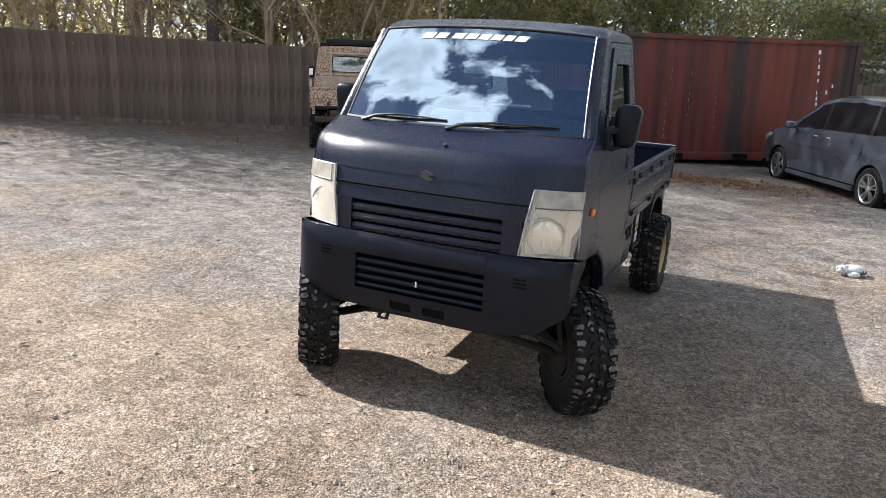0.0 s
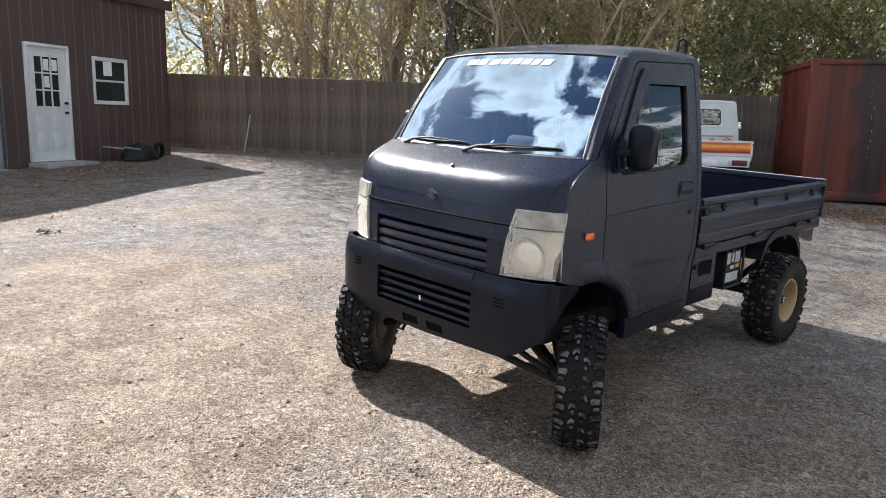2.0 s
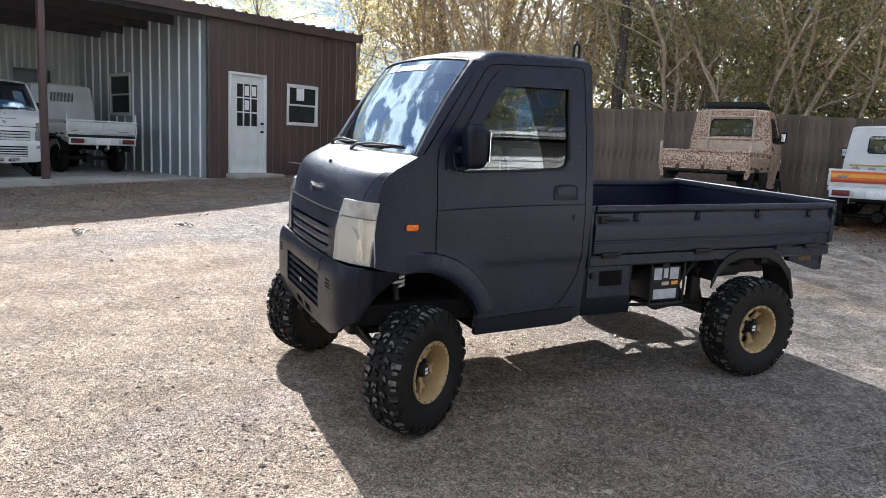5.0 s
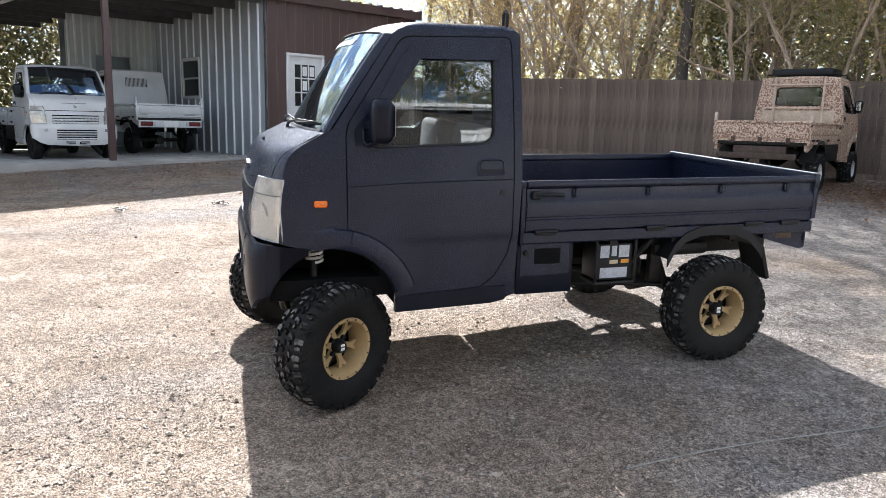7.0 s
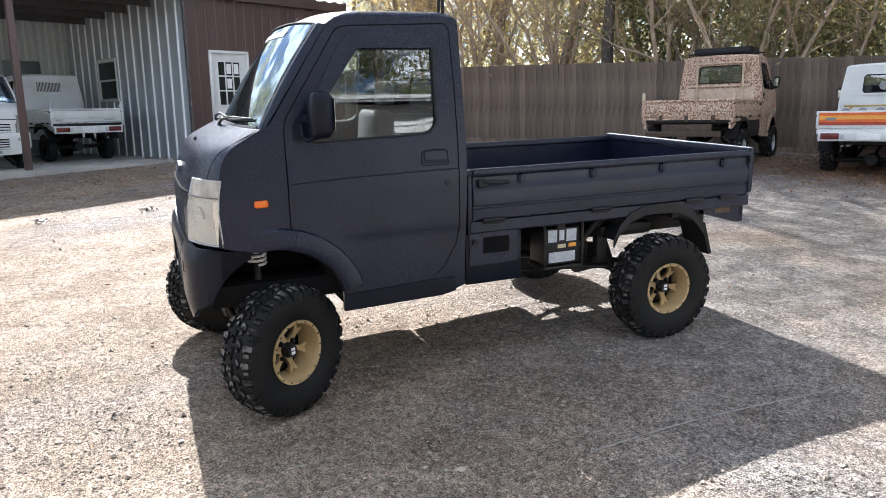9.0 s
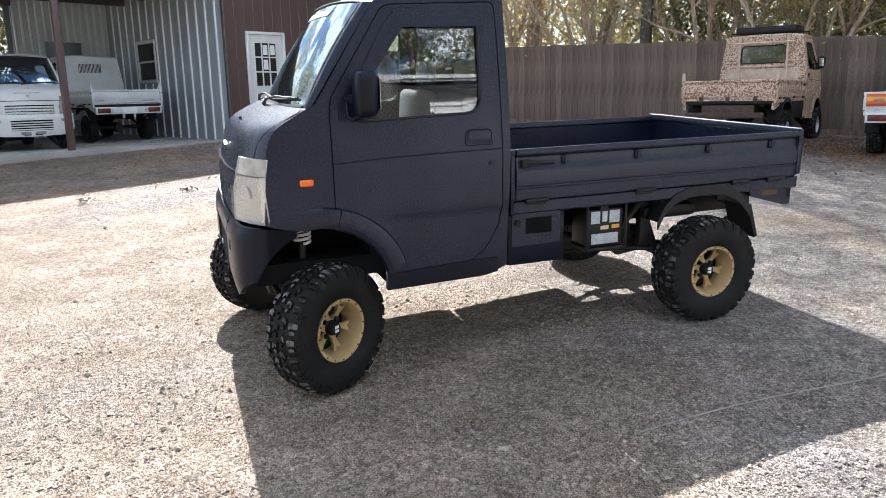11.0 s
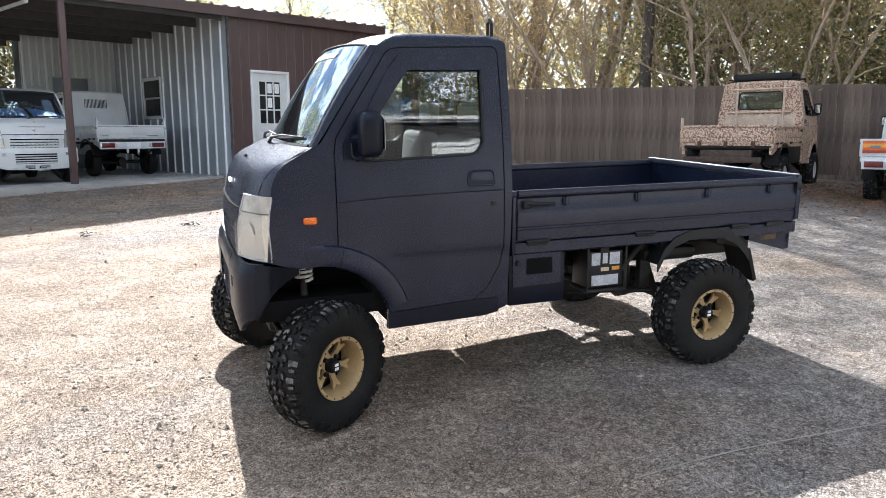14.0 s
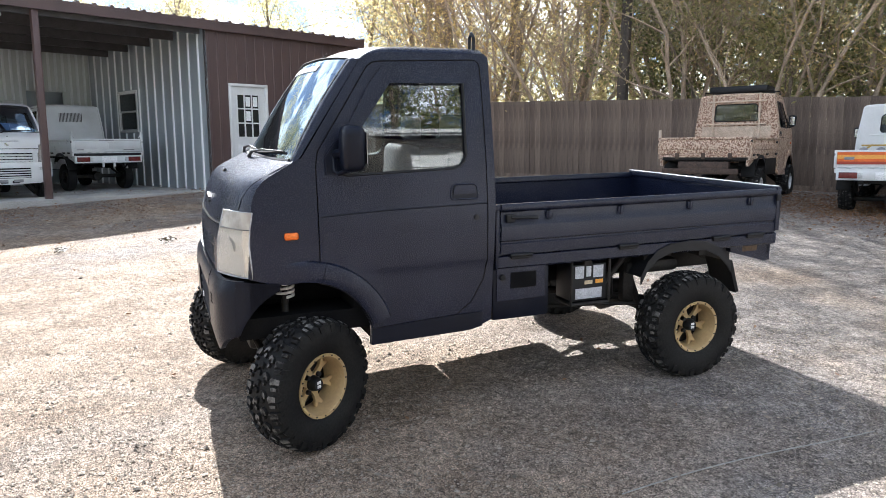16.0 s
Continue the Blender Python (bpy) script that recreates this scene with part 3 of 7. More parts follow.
        for z in lz:
            inner = lerp(0.487, 0.528, (z - 0.803) / 0.303)
            xs = spread(inner, 0.734, 8)
            rows.append([(sgn * x, nose_y(x, z) - 0.013 + 0.012 * (abs(x) > 0.733), z) for x in xs])
            back.append([(sgn * x, nose_y(x, z) + lerp(0.060, 0.004, ((x - inner) / (0.734 - inner)) ** 2), z) for x in xs])
        bm = bmesh.new()
        grid(bm, back)
        grid(bm, [[rows[i][0], back[i][0]] for i in range(9)])
        grid(bm, [[rows[i][-1], back[i][-1]] for i in range(9)])
        grid(bm, [rows[0], back[0]])
        grid(bm, [rows[8], back[8]])
        lamp = body("headlamp", bm, lamp_mat or M["lamp_cream"])
        bm = bmesh.new()
        grid(bm, rows, (0, 0.003, 0))
        lens = body("lens", bm, M["hazy_lens"] if hero else M["lens_glass"], lamp)
        lens.visible_shadow = False
        bm = bmesh.new()
        grid(bm, [[Vector(p) + Vector((0, (-0.0025 if hero else 0.014), 0)) for p in row[1:9]] for row in rows[6:9]], (0, 0.006, 0))
        body("turn_lamp", bm, M["lamp_smoke"], lamp, "smoky upper turn lamp")
        if hero:
            bm = bmesh.new()
            c = Vector((sgn * 0.588, nose_y(0.588, 0.9) + 0.020, 0.893))
            m = Matrix.Translation(c) @ Matrix.Rotation(radians(-90 + sgn * 14), 4, "Z")
            lathe(bm, [(0.086, -0.006), (0.082, 0.004), (0.072, 0.010), (0.054, 0.015), (0.028, 0.018), (0.0, 0.019)], 32, m)
            body("reflector", bm, M["lamp_dome"], lamp, "round glossy reflector")
            for k in range(13):
                bm = bmesh.new()
                o = -0.066 + 0.011 * k
                hh = math.sqrt(max(0.0, 0.074 ** 2 - o * o))
                tube(bm, [m @ Vector((0.004 + 0.017 * (1 - (o * o + q * q) / 0.0072), o, q)) for q in spread(-hh, -0.01, 4)], 0.0018, 5)
                body("lens_flute", bm, M["lamp_clear"], lamp)
            bm = bmesh.new()
            tube(bm, [m @ Vector((0.018, 0.092 * math.cos(q), 0.092 * math.sin(q))) for q in spread(math.tau * 0.06, math.tau * 0.46, 16)], 0.004, 6)
            body("bezel", bm, M["lamp_smoke"], lamp)
        bm = bmesh.new()
        tube(bm, [Vector(p) + Vector((-sgn * 0.003, -0.003, -0.002)) for p in rows[6][1:9]], 0.0032, 6)
        body("lamp_divider", bm, M["badge_grey"], lamp)
        if hero:
            bm = bmesh.new()
            tube(bm, [Vector(p[6]) + Vector((0, 0.010, 0)) for p in rows[0:7]], 0.0022, 5)
            tube(bm, [Vector(p[1]) + Vector((0, 0.006, 0)) for p in rows[0:7]], 0.0022, 5)
            body("lamp_ridge", bm, M["lamp_bright"], lamp)
        bm = bmesh.new()
        loop = rows[0] + [r_[-1] for r_ in rows[1:-1]] + rows[8][::-1] + [r_[0] for r_ in rows[-2:0:-1]]
        tube(bm, [Vector(p) + Vector((0, 0.002, 0)) for p in loop], 0.0035, 5, True)
        body("lamp_rim", bm, M["worn_edge"] if hero else M["chrome"], lamp)
        # side repeater
        bm = bmesh.new()
        box(bm, 0.736, 0.750, 0.018, 0.084, 0.972, 1.006, 0.010, 3, m=Matrix.Scale(sgn, 4, (1, 0, 0)))
        body("side_repeater", bm, M["amber"], None, "amber side turn lamp")
    # hood and nose
    bm = bmesh.new()
    hz = [1.0, 1.03, 1.07, 1.106, 1.14, 1.17, 1.195, 1.215, 1.23, 1.243, 1.254, 1.264, 1.285, 1.31, 1.33]
    rows = []
    for z in hz:
        lim = 0.735 if z > 1.10 else 0.524
        rows.append([(x, nose_y(x, z), z ) for x in spread(-lim, lim, 36)])
    for i, z in enumerate(hz):
        if z > 1.10:
            for j in (0, -1):
                x = rows[i][j][0]
                rows[i][j] = (math.copysign(min(abs(x), side_x(rows[i][j][1], z)), x), rows[i][j][1], rows[i][j][2])
    grid(bm, rows[3:])
    body("hood", bm, paint)
    bm = bmesh.new()
    grid(bm, [[(x, nose_y(x, z) + 0.004, z) for x in spread(-0.525, 0.525, 24)] for z in (1.02, 1.05, 1.08, 1.11)])
    body("nose_panel", bm, paint)
    bm = bmesh.new()
    for sgn in (1, -1):
        pts = [Vector((sgn * x, nose_y(x, z) - 0.001, z)) for x, z in ((0.645, 1.112), (0.655, 1.16), (0.668, 1.205), (0.678, 1.232), (0.686, 1.25), (0.695, 1.29), (0.700, 1.32))]
        tube(bm, pts, 0.0013, 5)
    tube(bm, [Vector((x, nose_y(x, 1.034) - 0.002, 1.034)) for x in spread(-0.52, 0.52, 20)], 0.006, 5)
    body("hood_seam", bm, M["dark_void"])
    # on the lifted truck, grey puts the embossed badge's highlights into its colour
    bm = bmesh.new()
    prism(bm, [(-0.038, 1.128), (-0.012, 1.138), (0.036, 1.118), (0.010, 1.111), (0.036, 1.098), (0.010, 1.086), (-0.038, 1.106), (-0.012, 1.113)], 1, nose_y(0, 1.11) - 0.008, nose_y(0, 1.11) + 0.006)
    body("badge", bm, M["badge_grey"] if hero else M["chrome"])
    bm = bmesh.new()
    cyl(bm, (0.045, nose_y(0, 1.25) + 0.02, 1.235), (0.045, nose_y(0, 1.25) - 0.005, 1.262), 0.009, seg=10)
    body("washer_jet", bm, M["black_plastic"])
    # grille band and slats
    bm = bmesh.new()
    gx = 0.402

    def band(x0, x1, z0, z1, n, off=0.0):
        grid(bm, [[(x, nose_y(x, z) + off, z) for x in spread(x0, x1, n)] for z in spread(z0, z1, 3)], (0, 0.012, 0))
    band(-0.505, 0.520, 0.958, 1.026, 20)
    band(-0.482, 0.482, 0.765, 0.790, 18)
    for sgn in (1, -1):
        band(sgn * gx, sgn * 0.492, 0.790, 0.958, 3)
    gr = body("grille", bm, paint)
    for k in range(3):
        z = 0.826 + 0.050 * k
        bm = bmesh.new()
        for sgn in (-1, 1):
            grid(bm, [[(x, nose_y(x, z) + o, z + h_) for x in spread(0.0, sgn * 0.400, 10)] for o, h_ in ((0.045, -0.006), (0.010, -0.020), (0.004, -0.006), (0.016, 0.010), (0.050, 0.014))])
        for i in range(12):
            x = -0.374 + 0.068 * i
            box(bm, x - 0.022, x + 0.022, nose_y(x, z) + 0.012, nose_y(x, z) + 0.03, z - 0.026, z - 0.012)
        body("grille_slat", bm, paint, gr)
    # near-black sheets stand for the shade behind both grilles
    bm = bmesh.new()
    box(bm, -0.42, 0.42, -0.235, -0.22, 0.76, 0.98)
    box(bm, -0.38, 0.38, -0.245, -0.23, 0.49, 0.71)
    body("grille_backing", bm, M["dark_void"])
    # bumper: a path round the corner to the wheel arch

    def bump_xy(s, z):
        """Place on the bumper at s: 0 the middle, 1 the corner's end, past that along the side."""
        fat = table([(0.38, -0.035), (0.46, -0.012), (0.52, 0.0), (0.72, 0.0), (0.765, -0.008), (0.80, -0.030)], z)
        if s <= 1.0:
            x = 0.737 * s if s < 0.8 else lerp(0.5896, 0.737, 1 - (1 - (s - 0.8) / 0.2) ** 1.9)
            return x, -0.306 - fat + 0.085 * (x / 0.737) ** 13
        return 0.737 + 0.012 * min(1, (s - 1) * 4), lerp(-0.221, -0.035, s - 1)

    def bump_low(s):
        x, y = bump_xy(s, 0.6)
        if y > -0.225:
            return ARCH[1] + math.sqrt(max(0.0, ARCH[2] ** 2 - (y - ARCH[0]) ** 2))
        return table([(0.0, 0.398), (0.50, 0.415), (0.62, 0.455), (0.72, 0.53)], x)

    def bump_piece(bm, s0, s1, n, z0, z1, m=6, sgn=1):
        rows = []
        for s in spread(s0, s1, n):
            lo, hi = z0 if z0 is not None else bump_low(s), z1
            hi = z1 if s <= 1 else lerp(z1, 0.768, s - 1)
            rows.append([(sgn * bump_xy(s, lerp(lo, hi, k / m))[0], bump_xy(s, lerp(lo, hi, k / m))[1], lerp(lo, hi, k / m)) for k in range(m + 1)])
        grid(bm, rows, (0, 0.022, 0))
    bm = bmesh.new()
    so = 0.348 / 0.737
    for sgn in (1, -1):
        bump_piece(bm, 0.0, so, 10, 0.692, 0.795, 6, sgn)
        bump_piece(bm, 0.0, 0.045, 2, None, 0.512, 4, sgn)
        bump_piece(bm, 0.205, so, 5, None, 0.512, 4, sgn)
        bump_piece(bm, 0.045, 0.205, 4, 0.470, 0.512, 2, sgn)
        bump_piece(bm, 0.045, 0.205, 4, None, 0.424, 2, sgn)
        bump_piece(bm, so, 1.0, 24, None, 0.795, 8, sgn)
        bump_piece(bm, 1.0, 2.0, 24, None, 0.795, 8, sgn)
    weld(bm)
    bmesh.ops.delete(bm, geom=[f for f in bm.faces if all(abs(v.co.x) < 1e-4 for v in f.verts)], context="FACES")
    bumper = body("bumper", bm, bumper_mat)
    for k in range(4):
        z = 0.530 + 0.042 * k
        bm = bmesh.new()
        for sgn in (1, -1):
            grid(bm, [[(sgn * bump_xy(s, z)[0], bump_xy(s, z)[1] + o, z + h_) for s in spread(0, so, 8)] for o, h_ in ((0.05, -0.002), (0.012, -0.010), (0.006, 0.0), (0.014, 0.010), (0.05, 0.012))])
        body("bumper_slat", bm, bumper_mat, bumper)
    for sgn in (1, -1):
        # near-black strips on the solid bumper stand for shade inside the slits
        for k in range(3):
            bm = bmesh.new()
            z = 0.664 + 0.018 * k
            grid(bm, [[(sgn * bump_xy(q, z)[0], bump_xy(q, z)[1] - 0.0015, z + h_) for q in spread(0.665, 0.748, 4)] for h_ in (-0.0045, 0.0045)], (0, 0.004, 0))
            body("vent_slit", bm, M["dark_void"], bumper)
        # near-black plate puts shade into the tow hole
        bm = bmesh.new()
        box(bm, sgn * 0.03, sgn * 0.155, -0.278, -0.262, 0.415, 0.475)
        body("tow_recess", bm, M["dark_void"], bumper)
    # windscreen, wipers, roof
    bm = bmesh.new()
    grid(bm, [[screen_point(u, v) for u in spread(-1, 1, 20)] for v in spread(0, 1, 12)])
    ws = body("windscreen", bm, glass[0], None, "windscreen with a white lettered strip at its head" if hero else "")
    ws.visible_shadow = False
    bm = bmesh.new()
    tube(bm, [screen_point(u, 0.0) + Vector((0, -0.006, 0.0)) for u in spread(-1, 1, 16)], 0.012, 6)
    tube(bm, [screen_point(u, 1.0) + Vector((0, -0.002, 0.002)) for u in spread(-1, 1, 16)], 0.005, 6)
    grid(bm, [[screen_point(u, 0.0) + Vector((0, o, h_)) for u in spread(-1, 1, 16)] for o, h_ in ((-0.055, -0.015), (0.0, 0.004))])
    body("cowl", bm, M["black_plastic"])
    for pivot, tip in (((-0.02, 0.0), (0.52, 0.075)), ((-0.52, 0.0), (-0.06, 0.055))):
        bm = bmesh.new()
        p0 = screen_point(pivot[0] / 0.65, 0.0) + Vector((0, -0.045, -0.004))
        p1 = screen_point(lerp(pivot[0], tip[0], 0.45) / 0.65, 0.06) + Vector((0, -0.03, 0.012))
        p2 = screen_point(tip[0] / 0.65, tip[1]) + Vector((0, -0.012, 0.006))
        tube(bm, [p0, p0.lerp(p1, 0.4) + Vector((0, -0.01, 0.012)), p1, p2], [0.010, 0.008, 0.005, 0.003], 8)
        wiper = body("wiper", bm, M["wiper_grey"] if hero else M["black_plastic"])
        bm = bmesh.new()
        tube(bm, [screen_point(lerp(pivot[0] + 0.04, tip[0] + 0.02, t) / 0.65, lerp(0.035, tip[1], t)) + Vector((0, -0.007, 0.003)) for t in spread(0, 1, 6)], 0.006, 6)
        body("blade", bm, M["rubber"], wiper)
    if hero:
        x0 = -0.335
        for wide, gap in ((0.070, 0.014), (0.062, 0.034), (0.066, 0.012), (0.060, 0.012), (0.060, 0.012), (0.056, 0.012), (0.050, 0.012), (0.060, 0.0)):
            bm = bmesh.new()
            grid(bm, [[screen_point((x + 0.020 * (v - 0.9) / 0.06) / lerp(0.648, 0.588, v), v) + Vector((0, -0.003, 0.002)) for x in spread(x0, x0 + wide, 4)] for v in (0.876, 0.90, 0.934)], (0, 0.0015, 0))
            body("screen_lettering", bm, M["screen_letter"], ws, "plain white lettering bar")
            x0 += wide + gap
    bm = bmesh.new()
    rows = []
    for t in (0.0, 0.008, 0.02, 0.04, 0.07, 0.11, 0.17, 0.28, 0.45, 0.65, 0.85, 0.95, 0.975, 0.99, 1.0):
        row = []
        for k in range(41):
            u = math.copysign(1 - (1 - abs(k - 20) / 20) ** 1.9, k - 20)
            head = screen_point(u * 1.088, 1.0)
            y = lerp(head.y, 1.100, t)
            full = roof_edge(y) + 0.026 * (1 - math.exp(-(1 - abs(u)) * 0.62 / 0.018)) + 0.024 * (1 - u * u)
            back = 0.045 * max(0.0, (t - 0.93) / 0.07) ** 2.5
            z = lerp(head.z, full, 1 - math.exp(-(y - head.y) / 0.040)) - back
            row.append((lerp(head.x, u * side_x(y, roof_edge(y)), min(1.0, (y - head.y) / 0.06)), y, z))
        rows.append(row)
    grid(bm, rows)
    body("roof", bm, paint)
    # back of the cab with its window
    rear = [(-0.70, 0.55), (0.70, 0.55), (0.728, 1.0), (0.722, 1.2), (0.636, 1.80), (0.61, 1.83), (0.3, 1.85), (-0.3, 1.85), (-0.61, 1.83), (-0.636, 1.80), (-0.722, 1.2), (-0.728, 1.0)]
    hole = [(x * rear_half / 0.44, z) for x, z in ((-0.44, 1.42), (-0.41, 1.39), (0.41, 1.39), (0.44, 1.42), (0.42, 1.66), (0.38, 1.69), (-0.38, 1.69), (-0.42, 1.66))]
    tmp = bmesh.new()
    sheet(tmp, rear, [hole] if rear_window else [], lambda a, b: 0.0, (), (), 0.02, 1)
    bmesh.ops.transform(tmp, matrix=Matrix(((0, 1, 0, 0), (1, 0, 0, 1.092), (0, 0, 1, 0), (0, 0, 0, 1))), verts=tmp.verts)
    bk = body("cab_back", tmp, paint)
    if rear_window:
        bm = bmesh.new()
        prism(bm, [(x * 1.01, z) for x, z in hole], 1, 1.078, 1.082)
        rp = body("rear_window", bm, glass[1], bk)
        rp.visible_shadow = False
        bm = bmesh.new()
        tube(bm, [(x, 1.094, z) for x, z in hole], 0.010, 6, True)
        body("window_seal", bm, M["black_plastic"], bk)
    # inside of the cab
    bm = bmesh.new()
    box(bm, -0.69, 0.69, -0.2, 1.07, 0.50, 0.60)
    box(bm, -0.69, 0.69, 0.35, 1.07, 0.58, 0.72, 0.02)
    body("cab_floor", bm, M["dark_void"])
    bm = bmesh.new()
    prism(bm, [(0.03, 0.75), (0.28, 0.80), (0.33, 1.10), (0.27, 1.25), (0.06, 1.29), (-0.05, 1.25), (-0.10, 0.9)], 0, -0.64, 0.64)
    body("dashboard", bm, M["dash_grey"])
    bm = bmesh.new()
    grid(bm, [[(x, y, 1.80 + 0.015 * (1 - (x / 0.6) ** 2)) for x in spread(-0.6, 0.6, 4)] for y in (0.42, 0.7, 1.07)], (0, 0, 0.01))
    body("head_lining", bm, M["head_lining"])
    for sx in (-0.34, 0.34):
        bm = bmesh.new()
        box(bm, sx - 0.23, sx + 0.23, 0.48, 0.92, 0.72, 0.86, 0.05, 3)
        box(bm, sx - 0.22, sx + 0.22, -0.05, 0.07, 0.0, 0.56, 0.045, 3, m=pose(0, 0.91, 0.80, -5, 0, 0))
        seat = body("seat", bm, M["seat_fabric"])
        bm = bmesh.new()
        box(bm, sx - 0.12, sx + 0.12, 0.99, 1.06, 1.38, 1.53, 0.03, 3)
        body("headrest", bm, M["seat_fabric"], seat)
    bm = bmesh.new()
    m = Matrix.Translation((-0.34, 0.40, 1.20)) @ Matrix.Rotation(radians(-48), 4, "X")
    tube(bm, [m @ Vector((0.175 * math.cos(a), 0.175 * math.sin(a), 0)) for a in spread(0, math.tau * 23 / 24, 23)], 0.013, 8, True)
    box(bm, -0.16, 0.16, -0.02, 0.02, -0.015, 0.01, 0.008, m=m)
    cyl(bm, m @ Vector((0, 0, 0)), m @ Vector((0, 0.02, -0.25)), 0.025)
    body("steering_wheel", bm, M["black_plastic"])
    # sill and lower body
    for sgn in (1, -1):
        bm = bmesh.new()
        prism(bm, [(0.425, 0.415), (0.95, 0.430), (1.03, 0.445), (1.03, 0.52), (0.90, 0.520), (0.43, 0.498)], 0, sgn * 0.70, sgn * 0.739)
        body("sill", bm, bumper_mat)
        bm = bmesh.new()
        y0, z0 = ARCH[0], ARCH[1]
        rows = [[(sgn * x, y0 + 0.352 * math.cos(radians(a)), z0 + 0.352 * math.sin(radians(a))) for x in (0.30, 0.5, 0.725)] for a in spread(0, 150, 14)]
        grid(bm, rows)
        body("wheel_liner", bm, M["dark_void"])
    # added near-black filler boxes, so that no light shows through the arches
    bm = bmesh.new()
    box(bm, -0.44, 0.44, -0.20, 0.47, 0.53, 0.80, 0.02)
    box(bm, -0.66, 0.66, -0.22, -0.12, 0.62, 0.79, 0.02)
    body("bay_filler", bm, M["dark_void"])
    for sgn in (1, -1):
        if hero:
            # turned to the side, about pins set well inboard
            wheel(root, "wheel", sgn * 0.715, 0.028 + sgn * 0.088, 0.328, 0.205, rim_mat, steer, knobby, 0.258)
            wheel(root, "wheel", sgn * 0.735, 2.375, 0.315, 0.200, rim_mat, 0.0, knobby, 0.302)
            continue
        wheel(root, "wheel", sgn * track[0], 0.095, r, tyre_w, rim_mat, steer, knobby)
        wheel(root, "wheel", sgn * track[1], 2.355, r, tyre_w, rim_mat, 0.0, knobby)
    # chassis
    bm = bmesh.new()
    for sgn in (1, -1):
        box(bm, sgn * 0.32, sgn * 0.40, -0.15, 3.0, 0.56, 0.66, 0.008)
    for y in (-0.1, 0.9, 1.7, 2.1, 2.9):
        box(bm, -0.36, 0.36, y - 0.03, y + 0.03, 0.57, 0.65)
    cyl(bm, (-0.68, 2.34, r), (0.68, 2.34, r), 0.040)
    cyl(bm, (0, 2.25, r), (0, 2.43, r), 0.11, 0.09)
    cyl(bm, (0, 0.95, 0.52), (0, 2.3, r), 0.025)
    for sgn in (1, -1):
        pts = [(sgn * 0.47, y, z) for y, z in ((1.75, 0.56), (2.0, 0.46), (2.34, r + 0.07), (2.65, 0.47), (2.9, 0.58))]
        for k in range(3):
            tube(bm, [Vector(p) - Vector((0, 0, 0.014 * k)) for p in pts[k // 2:len(pts) - k // 2]], 0.014, 6)
        tube(bm, [(sgn * 0.52, 2.2, r + 0.02), (sgn * 0.52, 2.05, 0.72)], 0.022, 8)
        tube(bm, [(sgn * 0.30, 0.05, 0.50), (sgn * (track[0] - 0.12), 0.02, r - 0.05)], 0.028, 8)
        tube(bm, [(sgn * 0.32, 0.35, 0.50), (sgn * (track[0] - 0.14), 0.05, r - 0.06)], 0.024, 8)
        tube(bm, [(sgn * 0.28, -0.12, 0.47), (sgn * (track[0] - 0.15), -0.06, r + 0.0)], 0.016, 8)
    box(bm, -0.30, 0.30, -0.20, 0.9, 0.44, 0.56, 0.03)
    box(bm, -0.33, 0.33, -0.27, -0.20, 0.40, 0.46, 0.01)
    tube(bm, [(-0.2, 1.0, 0.5), (-0.25, 1.8, 0.52), (-0.3, 2.3, 0.58), (-0.34, 2.95, 0.52)], 0.028, 8)
    body("chassis", bm, M["steel_dark"])
    for sgn in (1, -1):
        bm = bmesh.new()
        turns, hgt = 5, 0.112
        tube(bm, [(sgn * 0.585 + 0.041 * math.cos(k * math.tau / 12), 0.035 + 0.041 * math.sin(k * math.tau / 12), 0.672 + hgt * k / (12 * turns)) for k in range(12 * turns)], 0.0075, 6)
        body("coil_spring", bm, M["spring"], None, "pale steel coil spring")
        bm = bmesh.new()
        cyl(bm, (sgn * (track[0] - 0.13), 0.02, r - 0.04), (sgn * 0.60, 0.03, 0.66), 0.018)
        cyl(bm, (sgn * 0.60, 0.03, 0.66), (sgn * 0.59, 0.03, 0.80), 0.014)
        box(bm, sgn * 0.56, sgn * 0.70, -0.04, 0.10, 0.80, 0.83)
        body("strut", bm, M["steel_dark"])
    if bed == "flat":
        flat_bed(body, paint, gate_mat, hero)
    return body


